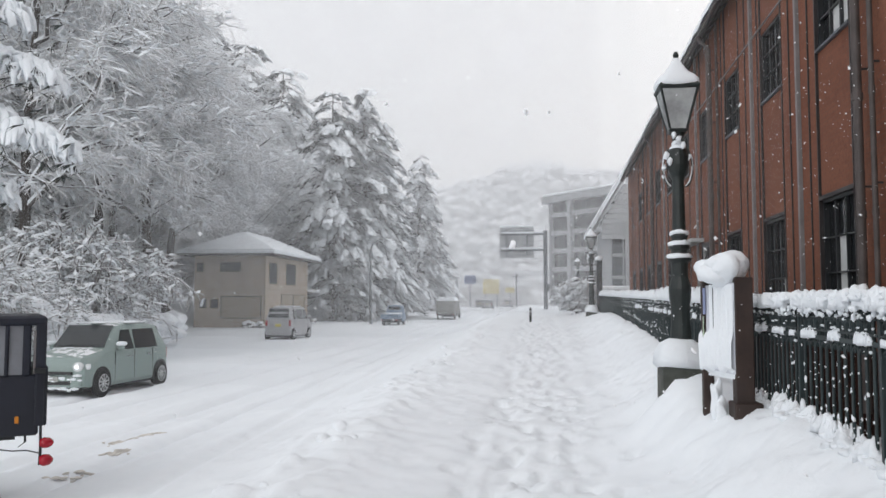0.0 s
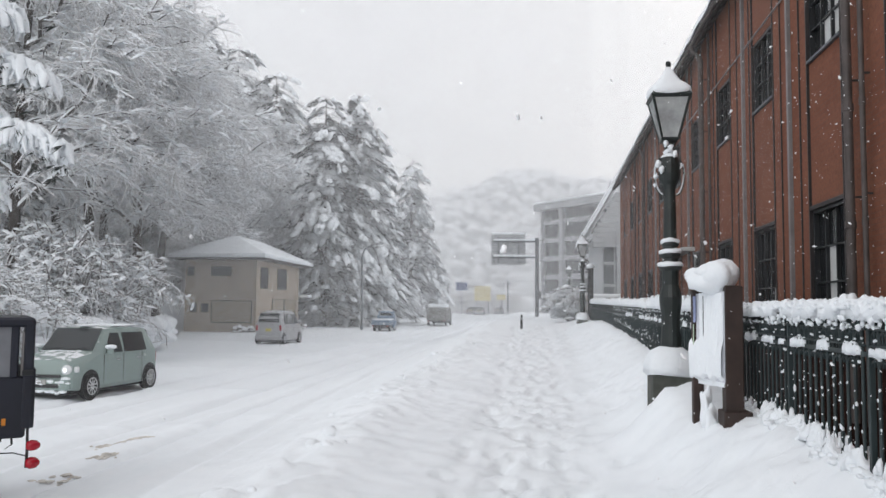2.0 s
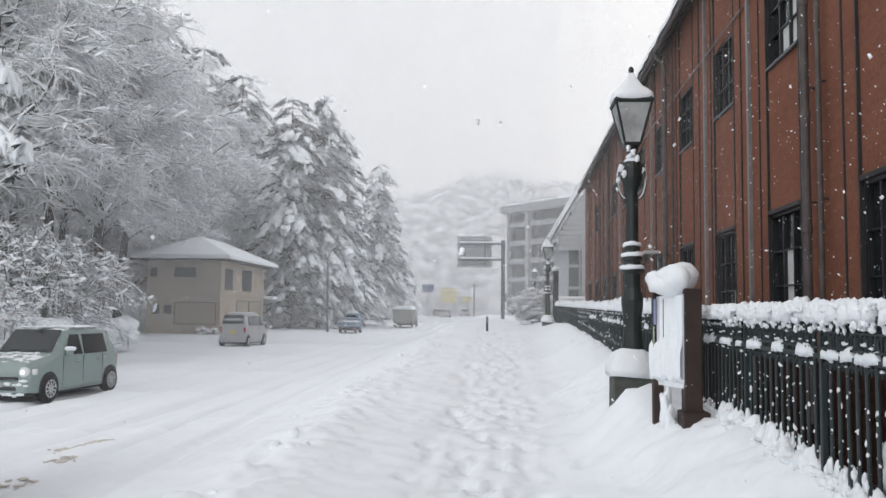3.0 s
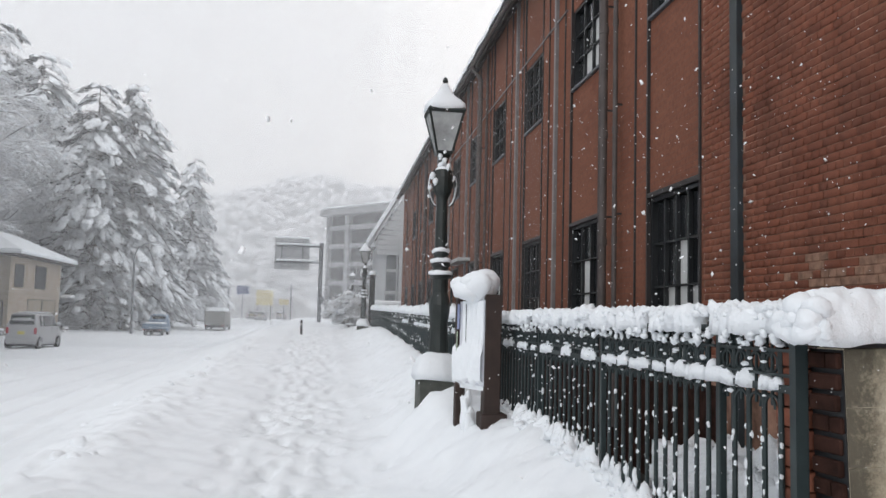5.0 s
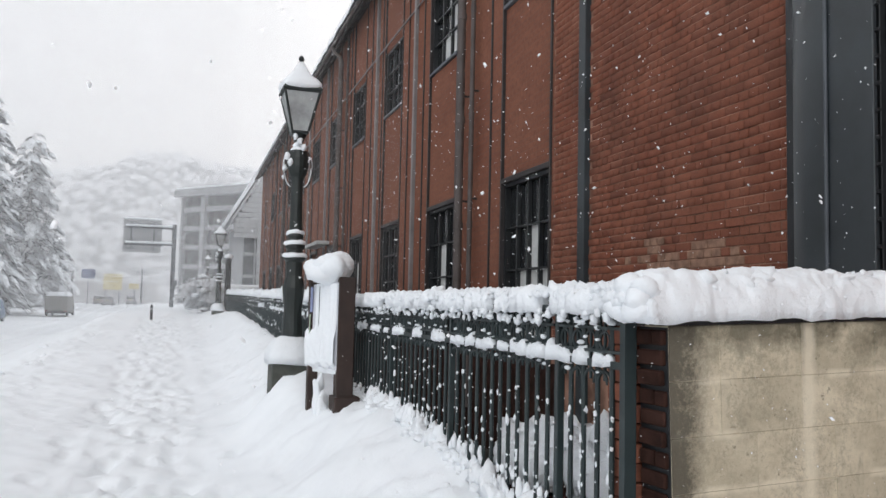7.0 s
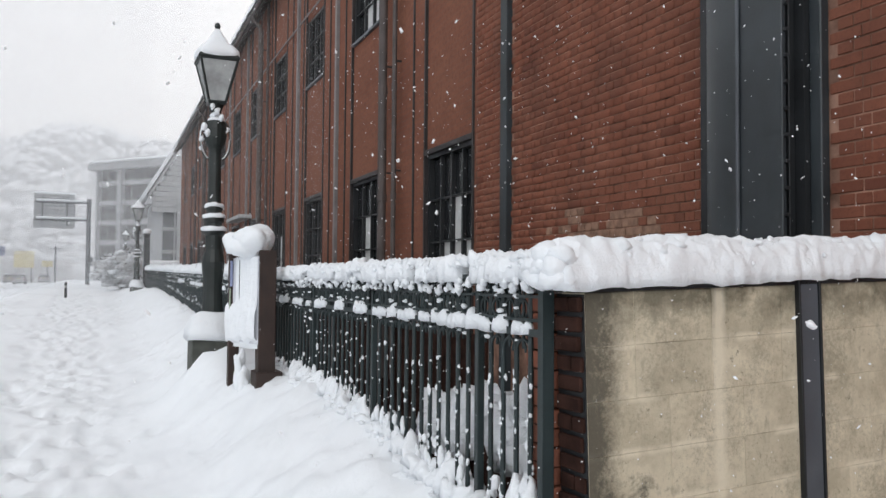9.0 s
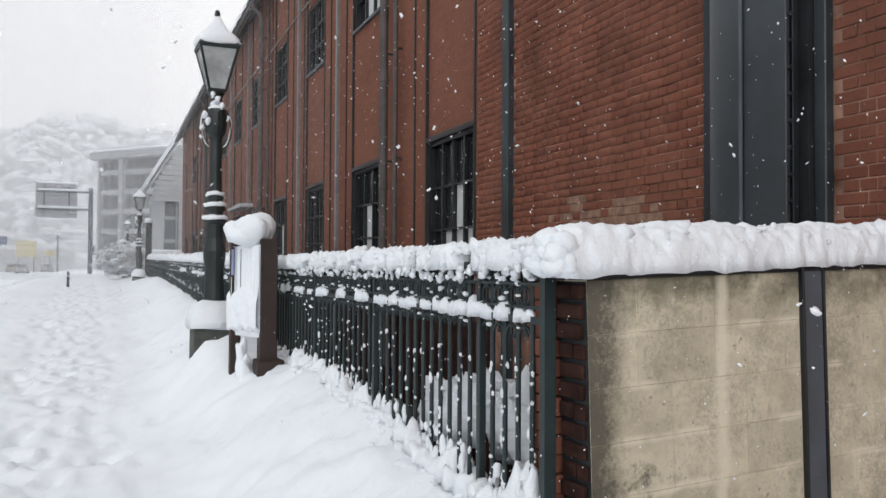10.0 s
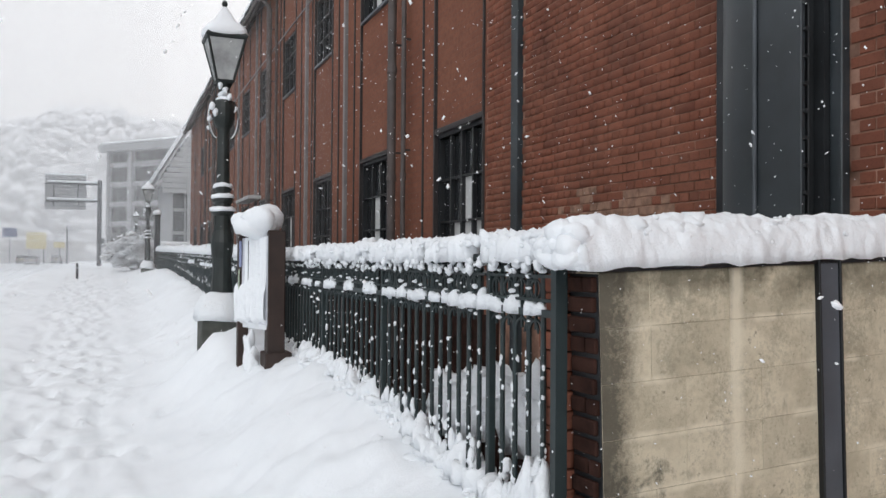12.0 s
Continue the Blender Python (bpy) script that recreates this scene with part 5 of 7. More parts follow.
    box("lower_grille", -w * 0.6, w * 0.6, -0.065, 0.02, 0.29, 0.37, DARK_TRIM, car, 0.01)
    box("front_plate", -0.165, 0.165, -0.075, -0.05, 0.36, 0.46, BAR_GREY, car, 0.004)
    box("bumper_rear", -w * 0.9, w * 0.9, L - 0.08, L + 0.05, 0.26, 0.48, paint, car, 0.03)
    box("rear_plate", -0.165, 0.165, L + 0.005, L + 0.03, 0.70, 0.86, NUMBER_YELLOW, car, 0.004)
    box("underside", -w * 0.85, w * 0.85, 0.1, L - 0.1, 0.14, 0.28, DARK_TRIM, car)
    rod("wiper", [(-0.1, a - 0.08, h * 0.67), (0.45, a - 0.02, h * 0.70)], 0.01, DARK_TRIM, car, 4)
    rod("wiper", [(-0.6, a - 0.08, h * 0.67), (-0.1, a - 0.02, h * 0.70)], 0.01, DARK_TRIM, car, 4)
    rs = np.random.default_rng(int(h * 100))
    bm = bmesh.new()
    for _ in range(26):
        at = Matrix.Translation((rs.uniform(-0.66, 0.66) * w, rs.uniform(nose + rake + 0.1, L - 0.35), h * 1.0))
        bmesh.ops.create_icosphere(bm, subdivisions=2, radius=1.0, matrix=at @ Matrix.Diagonal((rs.uniform(0.08, 0.25), rs.uniform(0.1, 0.35), rs.uniform(0.012, 0.03), 1)))
    part("roof_snow", bm, SNOW_SOFT, car, "thin patchy snow", True)
    bm = bmesh.new()
    for s in (-1, 1):
        for _ in range(4):
            at = Matrix.Translation((s * (w + 0.10) + rs.normal(0, 0.025), a + 0.27 + rs.normal(0, 0.03), belt + 0.17))
            bmesh.ops.create_icosphere(bm, subdivisions=2, radius=1.0, matrix=at @ Matrix.Diagonal((0.08, 0.07, 0.05, 1)))
    part("mirror_snow", bm, SNOW_SOFT, car, "", True)
    return car


def lamps(car, s, w, h, L):
    bm = turned([(0.02, 0.05), (0.09, 0.04), (0.105, 0.0), (0.105, -0.06)], 16)
    bmesh.ops.rotate(bm, verts=bm.verts, matrix=Matrix.Rotation(math.pi / 2, 3, "X"))
    part("headlamp", moved(bm, s * w * 0.76, 0.02, 0.66), HEADLAMP, car, "round clear headlamp", True)
    bm = bmesh.new()
    bmesh.ops.create_icosphere(bm, subdivisions=2, radius=0.035)
    part("bulb", moved(bm, s * w * 0.76, -0.03, 0.66), LIT if L < 3.5 and h < 1.6 else HEADLAMP, car, "", True)
    box("indicator", min(s * w * 0.9, s * w * 1.0), max(s * w * 0.9, s * w * 1.0), 0.10, 0.22, 0.60, 0.72, HEADLAMP, car, 0.02)
    box("tail_lamp", min(s * w * 0.80, s * w * 0.95), max(s * w * 0.80, s * w * 0.95), L - 0.03, L + 0.02, h * 0.42, h * 0.58, TAIL_RED, car, 0.01)


car = small_car("small_car", MINT, 3.40, 1.475, 1.54, "small mint-green hatchback with light snow parked on the snowy road", quarter=False)
bm = bmesh.new()
rs = np.random.default_rng(5)
for _ in range(34):
    at = Matrix.Translation((rs.uniform(-0.62, 0.66), -0.035 + rs.normal(0, 0.012), rs.choice([0.22, 0.40, 0.44]) + rs.normal(0, 0.02)))
    bmesh.ops.create_icosphere(bm, subdivisions=1, radius=1.0, matrix=at @ Matrix.Diagonal((rs.uniform(0.05, 0.14), 0.05, rs.uniform(0.015, 0.04), 1)))
for _ in range(16):
    at = Matrix.Translation((rs.uniform(-0.55, 0.55), 0.84 + rs.normal(0, 0.02), 1.0 + rs.normal(0, 0.006)))
    bmesh.ops.create_icosphere(bm, subdivisions=1, radius=1.0, matrix=at @ Matrix.Diagonal((rs.uniform(0.04, 0.1), 0.05, rs.uniform(0.012, 0.025), 1)))
part("bumper_snow", bm, SNOW_SOFT, car, "snow crusted on bumper and bonnet", True)
car.matrix_basis = pose(-10.25, 16.35, -0.40, 0, 0, -3.0)
van = small_car("minivan", SILVER, 3.40, 1.475, 1.78, "silver minivan driving along the snowy road", 0.55, 0.42, 0.10)
van.matrix_basis = pose(-13.80, 45.82, -0.38, 0, 0, 177.0)


def small_truck(name, paint, L, w, h, bed, label):
    t = tagged(empty(name), label, "truck")
    body_loft([(0, w * 0.44, 0.35, 0.7, h * 0.55, w * 0.40), (0.08, w * 0.48, 0.3, h * 0.5, h * 0.6, w * 0.44), (0.5, w * 0.49, 0.3, h * 0.55, h * 0.97, w * 0.40), (1.2, w * 0.49, 0.3, h * 0.55, h, w * 0.41), (1.35, w * 0.48, 0.35, h * 0.55, h * 0.95, w * 0.40)], "cab", paint, t)
    quad("windscreen", [(-w * 0.40, 0.08, h * 0.6), (w * 0.40, 0.08, h * 0.6), (w * 0.36, 0.46, h * 0.94), (-w * 0.36, 0.46, h * 0.94)], CAR_GLASS, t, (0, -0.03, 0.02))
    quad("rear_window", [(w * 0.36, 1.37, h * 0.62), (-w * 0.36, 1.37, h * 0.62), (-w * 0.33, 1.36, h * 0.88), (w * 0.33, 1.36, h * 0.88)], CAR_GLASS, t, (0, 0.02, 0))
    box("bed_floor", -w / 2, w / 2, 1.4, L, 0.55, 0.66, paint, t)
    for s in (-1, 1):
        box("side_board", min(s * w * 0.47, s * w / 2), max(s * w * 0.47, s * w / 2), 1.4, L, 0.67, bed, paint, t, 0.01)
        box("tail_lamp", min(s * w * 0.39, s * w * 0.46), max(s * w * 0.39, s * w * 0.46), L, L + 0.04, 0.42, 0.52, TAIL_RED, t)
        for y in (0.65, L - 0.75):
            wheel(t, s * (w / 2 - 0.1), y, 0.28 if h < 2 else 0.42, s)
    box("tailgate", -w * 0.5, w * 0.5, L - 0.04, L, 0.67, bed, paint, t, 0.01)
    box("headboard", -w * 0.48, w * 0.48, 1.4, 1.44, 0.67, bed + 0.35, paint, t, 0.01)
    box("underside", -w * 0.4, w * 0.4, 0.2, L - 0.1, 0.25, 0.5, DARK_TRIM, t)
    box("bed_snow", -w * 0.46, w * 0.46, 1.5, L - 0.1, 0.68, bed + (0.38 if h > 2 else 0.10), SNOW_SOFT, t, 0.14 if h > 2 else 0.05)
    return t


tb = small_truck("pickup_truck", BLUE_PAINT, 3.4, 1.48, 1.75, 0.95, "small pale blue pickup truck with snow on its bed")
tb.matrix_basis = pose(-0.16 + 70 * math.tan(math.atan((707 - 784) / 1444) - radians(6.85)), 70.0, -0.30, 0, 0, 178)
tw = small_truck("dump_truck", WHITE_PAINT, 4.9, 2.0, 2.2, 1.9, "pale grey dump truck on the snowy road far off")
tw.matrix_basis = pose(-0.16 + 90 * math.tan(math.atan((802 - 784) / 1444) - radians(6.85)), 90.0, -0.12, 0, 0, 178)
for x, y, m in ((-8.8, 140, SILVER), (-10.8, 150, WHITE_PAINT), (-6.2, 158, SILVER)):
    c = small_car("small_car", m, 3.8, 1.6, 1.5, "pale car far down the snowy road", 0.85, 0.5)
    c.matrix_basis = pose(x, y, ground_at(x, y), 0, 0, 178)

# ---- dark utility vehicle at the roadside ----
NAVY = plain("navy_black_panel", rgb(0.011, 0.013, 0.022), 0.5, 0, 0.3, 5, 60)
CLEAR_SHEET = plain("hazy_plastic_window", rgb(0.20, 0.21, 0.23), 0.2, 0, 0.2, 4, 40, 0.05)
AMBER = plain("amber_reflector", rgb(0.55, 0.20, 0.02), 0.3)
mv = tagged(empty("utility_vehicle"), "dark navy utility vehicle cab with hanging red tail lamps", "vehicle")
mx = lambda p: -4.41 + (p - 92) * 0.0046
mz = lambda p: 1.495 - (p - 557) * 0.00492
box("rear_panel", mx(-330), mx(78), 7.02, 8.9, mz(768), mz(662), NAVY, mv, 0.02)
box("cab_top", mx(-330), mx(88), 7.0, 8.9, mz(576), mz(559), NAVY, mv, 0.02)
box("corner_post", mx(70), mx(88), 7.0, 7.12, mz(752), mz(570), NAVY, mv, 0.015)
box("side_flap", mx(76), mx(92), 7.04, 8.85, mz(752), mz(648), NAVY, mv, 0.01)
box("centre_post", mx(18), mx(25), 7.02, 7.1, mz(664), mz(574), NAVY, mv, 0.01)
for a, b in ((-330, 18), (25, 48)):
    box("window", mx(a), mx(b), 7.05, 7.07, mz(664), mz(574), CLEAR_SHEET, mv)
box("post", mx(48), mx(62), 7.02, 7.12, mz(664), mz(574), NAVY, mv, 0.012)
box("cab_side", mx(80), mx(86), 7.12, 8.85, mz(650), mz(570), NAVY, mv)
box("gap_strip", mx(66), mx(70), 7.01, 7.03, mz(660), mz(585), CONDUIT, mv)
box("hinge", mx(68), mx(88), 6.97, 7.02, mz(660), mz(650), IRON_BLACK, mv, 0.006)
box("reflector", mx(38), mx(45), 7.0, 7.02, mz(745), mz(733), AMBER, mv, 0.004)
box("lamp_stain", mx(0), mx(12), 7.005, 7.02, mz(748), mz(736), TAIL_RED, mv, 0.004)
box("under_frame", mx(-330), mx(40), 7.1, 8.8, mz(775), mz(764), IRON_BLACK, mv)
for xw in (mx(-300), mx(-40)):
    wheel(mv, xw, 8.4, 0.36, 1)
for o in [c for c in mv.children if c.name.startswith("wheel")]:
    o.location.z = 0.02
rod("bracket", [(mx(82), 7.05, mz(752)), (mx(83), 7.03, mz(790)), (mx(82), 7.03, mz(820))], 0.012, IRON_BLACK, mv, 6)
for p, big in ((781, 1.0), (811, 1.1)):
    bm = turned([(0.03 * big, -0.05), (0.046 * big, -0.02), (0.046 * big, 0.0), (0.04 * big, 0.03), (0.02, 0.055), (0.006, 0.06)], 14)
    bmesh.ops.rotate(bm, verts=bm.verts, matrix=Matrix.Rotation(math.pi / 2, 3, "Y"))
    part("tail_lamp", moved(bm, mx(92), 7.0, mz(p)), TAIL_RED, mv, "round red tail lamp", True)
rod("cable", [(mx(-40), 7.03, mz(783)), (mx(5), 7.02, mz(786)), (mx(35), 7.02, mz(792)), (mx(60), 7.03, mz(793)), (mx(80), 7.03, mz(799))], 0.006, IRON_BLACK, mv, 5)
rod("hook", [(mx(40), 7.03, mz(762)), (mx(56), 7.03, mz(766)), (mx(57), 7.03, mz(778)), (mx(46), 7.03, mz(786))], 0.01, IRON_BLACK, mv, 5)
mv.matrix_basis = pose(mx(92), 7.0, 0) @ pose(0, 0, 0, 0, 0, 35) @ pose(-mx(92), -7.0, 0)
SLUSH = plain("brown_road_slush", rgb(0.66, 0.63, 0.585), 0.8, 0, 0.25, 6, 60)
rng = np.random.default_rng(66)
c, s = [], []
for x0, y0, x1, y1 in ((-6.05, 10.9, -5.75, 11.9), (-5.45, 8.7, -5.2, 9.9), (-5.6, 10.2, -5.55, 10.5)):
    for _ in range(34):
        t = rng.random()
        x, y = x0 + (x1 - x0) * t + rng.normal(0, 0.05), y0 + (y1 - y0) * t + rng.normal(0, 0.05)
        c.append((x, y, float(ground_height(x, y)) + 0.004))
        s.append((rng.uniform(0.015, 0.05), rng.uniform(0.02, 0.08), 0.012))
lumps("road_slush", c, np.array(s), 67, "brown slush showing through the road's snow", 1.0, SLUSH, 2, "slush")

# ---- far buildings ----
flats = tagged(empty("concrete_flats"), "grey five-storey concrete office block behind falling snow", "building")
fm = pose(2.0, 141, 0.0, 0, 0, -50)
flats.matrix_basis = fm
FW, FD, FH = 16.0, 12.0, 18.6
part("wall", add_box(bmesh.new(), 0, FW, 0.4, FD, -1, FH), CONCRETE_FAR, flats)
rf = part("roof", add_box(bmesh.new(), -1.2, FW + 1, -1.4, FD + 1, FH, FH + 1.1), CONCRETE_FAR, flats)
part("roof_snow", add_box(bmesh.new(), -1.1, FW + 1, -1.3, FD + 1, FH + 1.1, FH + 1.5, 0.15), SNOW, rf)
for k in range(6):
    z = 0.6 + k * 3.1
    part("floor_band", add_box(bmesh.new(), -0.3, FW, -0.3, 0.4, z, z + 0.8), CONCRETE_FAR, flats)
    if k < 6:
        for c in range(6):
            x0 = 0.05 + c * 2.65
            if z + 3.1 < FH + 1:
                w = part("window", add_box(bmesh.new(), x0, x0 + 2.6, 0.25, 0.45, z + 0.82, min(z + 3.08, FH)), WINDOW_FAR, flats)
                part("frame", add_box(bmesh.new(), x0 + 1.27, x0 + 1.33, 0.2, 0.25, z + 0.82, min(z + 3.08, FH)), CONCRETE_FAR, w)
for x, w in ((-0.3, 0.35), (4.3, 0.9), (15.4, 0.7)):
    part("column", add_box(bmesh.new(), x, x + w, -0.6, 0.3, -1, FH), CONCRETE_FAR, flats)
rod("aerial", [(11.6, 4, FH + 1.1), (11.6, 4, FH + 4.2)], 0.12, ZINC, flats, 6)

hall = tagged(empty("gabled_hall"), "pale gabled hall with a deep snow-edged overhanging roof", "building")
GY = 52.0
gx0, gz0, gx1, gz1 = 3.45, 6.35, 10.5, 18.5
bm = bmesh.new()
vs = [bm.verts.new((x, y, z)) for y in (GY, GY + 14) for x, z in ((gx0, gz0), (gx1, gz1), (gx1, gz1 + 0.35), (gx0, gz0 + 0.3))]
for f in ((0, 1, 2, 3), (7, 6, 5, 4), (0, 4, 5, 1), (1, 5, 6, 2), (2, 6, 7, 3), (3, 7, 4, 0)):
    bm.faces.new([vs[i] for i in f])
part("roof", bm, SIDING, hall)
bm = bmesh.new()
vs = [bm.verts.new((x, y, z)) for y in (GY - 0.15, GY + 14) for x, z in ((gx0 - 0.12, gz0 + 0.2), (gx1, gz1 + 0.34), (gx1, gz1 + 0.75), (gx0 - 0.12, gz0 + 0.6))]
for f in ((0, 1, 2, 3), (7, 6, 5, 4), (0, 4, 5, 1), (1, 5, 6, 2), (2, 6, 7, 3), (3, 7, 4, 0)):
    bm.faces.new([vs[i] for i in f])
part("roof_snow", bm, SNOW, hall)
for k in range(24):
    z = 5.6 + k * 0.32
    x = max(gx0 + 0.25, gx0 + (z - gz0) / (gz1 - gz0) * (gx1 - gx0) + 0.2)
    part("siding_board", add_box(bmesh.new(), x, 10.4, GY + 0.25 + (0.0 if z > 6.2 else 0.0), GY + 0.33, z, z + 0.28), SIDING, hall)
part("wall", add_box(bmesh.new(), 4.3, 10.4, GY + 0.6, GY + 13, -0.5, 6.8), SIDING, hall)
part("corner_column", add_box(bmesh.new(), 5.15, 5.45, GY + 0.1, GY + 0.4, 0.5, 6.9), SIDING, hall)
for k in range(3):
    for c in range(2):
        w = part("window", add_box(bmesh.new(), 4.36 + c * 0.75, 5.0 + c * 0.75, GY + 0.55, GY + 0.6, 1.9 + k * 1.4, 3.1 + k * 1.4), HALL_GLASS, hall)
low = tagged(empty("entrance_canopy"), "low flat canopy with snow beside the mill's end", "canopy")
part("slab", add_box(bmesh.new(), 3.3, 5.3, 47.2, 51.5, 2.05, 2.3), SOFFIT, low)
part("snow", add_box(bmesh.new(), 3.25, 5.3, 47.15, 51.5, 2.3, 2.56, 0.08), SNOW_SOFT, low)
for x, y in ((3.45, 47.4), (3.45, 51.2)):
    part("post", add_box(bmesh.new(), x, x + 0.15, y, y + 0.15, 0.3, 2.05), SOFFIT, low)

# ---- shops, signs and wires at the end of the road ----
SHOP = plain("brown_shop_front", rgb(0.30, 0.25, 0.22), 0.8, 0, 0.2, 0.6, 10)
YELLOW = plain("yellow_sign_face", rgb(0.62, 0.53, 0.27), 0.6, 0, 0.1, 1, 10)
BLUE_SIGN = plain("blue_sign_face", rgb(0.07, 0.10, 0.22), 0.6, 0, 0.1, 1, 10)
shop = tagged(empty("roadside_shop"), "low brown roadside shop with snowy roof", "shop")
part("wall", add_box(bmesh.new(), -19, -2, 165, 175, 0, 4.8), SHOP, shop)
part("roof_snow", add_box(bmesh.new(), -19.4, -1.6, 164.4, 175.5, 4.8, 5.4, 0.2), SNOW, shop)
for k in range(6):
    part("window", add_box(bmesh.new(), -18 + k * 2.7, -16 + k * 2.7, 164.9, 165.1, 1.4, 3.6), WINDOW_FAR, shop)
bs = tagged(empty("blue_sign"), "dark blue road sign on a pole far down the road", "road sign")
part("panel", add_box(bmesh.new(), -13.1, -11.1, 139.9, 140.0, 4.85, 6.25), BLUE_SIGN, bs)
rod("pole", [(-12.1, 140.1, 0.5), (-12.1, 140.1, 6.2)], 0.08, ZINC, bs, 6)
ysn = tagged(empty("yellow_sign"), "large pale yellow shop sign on a frame far away", "shop sign")
part("panel", add_box(bmesh.new(), -10.6, -7.6, 150.0, 150.2, 3.2, 5.9), YELLOW, ysn)
for x in (-10.2, -8.0):
    rod("leg", [(x, 150.3, 0.5), (x, 150.3, 5.5)], 0.1, ZINC, ysn, 6)
y2 = tagged(empty("small_yellow_sign"), "small pale yellow sign board far away", "shop sign")
part("panel", add_box(bmesh.new(), -6.6, -4.9, 152.0, 152.2, 3.4, 4.4), YELLOW, y2)
rod("leg", [(-5.7, 152.3, 0.5), (-5.7, 152.3, 4.2)], 0.1, ZINC, y2, 6)
pole = tagged(empty("utility_pole", -14.5, 141, 0.6), "grey concrete utility pole far down the road", "utility pole", "utility poles")
rod("mast", [(0, 0, -0.5), (0, 0, 6.0)], 0.16, ZINC, pole, 8)
part("crossarm", add_box(bmesh.new(), -0.9, 0.9, -0.06, 0.06, 5.4, 5.55), ZINC, pole)
copy_thing(pole, pose(-4.2, 141, 0.6))
for k, (z, y) in enumerate(((5.9, 141), (5.3, 141), (6.9, 160), (7.4, 160), (4.6, 150))):
    xs = np.linspace(-30, 12, 14)
    tagged(rod("overhead_wire", np.stack([xs, 0 * xs + y, z + 0.6 * ((xs + 9) / 21) ** 2], -1), 0.035, SNOW_SOFT, None, 4), "snow-coated overhead wire crossing the road", "wire", "overhead wires")
guard = tagged(empty("guard_rail"), "low white guard rail piece at the road's edge", "guard rail")
for x in (-19.8, -17.4):
    part("post", add_box(bmesh.new(), x, x + 0.12, 80, 80.1, -0.2, 1.0), PALE_PANEL, guard)
part("rail", add_box(bmesh.new(), -19.9, -17.2, 79.95, 80.1, 0.6, 0.85), PALE_PANEL, guard)

# ---- trees ----
BARK = snowy("snowy_twigs", rgb(0.33, 0.315, 0.30), -1.15, -0.45, 0.9, 0.4, 5, 2.5)
FROSTED = snowy("frosted_twigs", rgb(0.74, 0.735, 0.73), -1.9, -0.9, 0.9, 0.35, 5, 2.5)
TWIG = snowy("bare_branches", rgb(0.13, 0.12, 0.113), 0.0, 0.6, 0.9, 0.4, 5, 2.5)
NEEDLE = snowy("snow_flecked_needles", rgb(0.036, 0.045, 0.041), 0.7, 1.3, 0.85, 0.4, 4, 1.6)
TRUNK = snowy("dark_bark", rgb(0.055, 0.045, 0.040), 0.5, 0.9, 0.95, 0.4, 8, 3)


def grow(rng, base, heading, length, n, spread, droop, count, start=0.25, level=1.0):
    """Children of many rods: base (m, k, 3) parents, count each; returns their paths (m * count, k, 3)."""
    m, k, _ = base.shape
    t = rng.uniform(start, 1.0, (m, count))
    at = t * (k - 1)
    lo = np.clip(at.astype(int), 0, k - 2)
    fr = (at - lo)[..., None]
    idx = np.arange(m)[:, None]
    p = base[idx, lo] * (1 - fr) + base[idx, lo + 1] * fr
    d = base[idx, lo + 1] - base[idx, lo]
    d = d / (np.linalg.norm(d, axis=-1, keepdims=True) + 1e-9)
    r = rng.normal(size=d.shape)
    r -= (r * d).sum(-1, keepdims=True) * d
    r /= np.linalg.norm(r, axis=-1, keepdims=True) + 1e-9
    r[..., 2] *= level
    h = d * (1 - spread) + r * spread + np.array([0, 0, heading])
    h /= np.linalg.norm(h, axis=-1, keepdims=True) + 1e-9
    ln = length * rng.uniform(0.6, 1.25, (m, count, 1)) * (1.15 - 0.5 * t[..., None])
    s = np.linspace(0, 1, n)
    path = p[:, :, None, :] + h[:, :, None, :] * (ln[..., None] * s[None, None, :, None])
    path[..., 2] -= droop * (ln * s[None, None, :] ** 2)
    path += rng.normal(size=path.shape) * (ln[..., None] * 0.035) * (s[None, None, :, None] > 0)
    return path.reshape(-1, n, 3)


def taper(paths, r0, r1):
    n = paths.shape[1]
    return np.broadcast_to(np.linspace(r0, r1, n), paths.shape[:2])


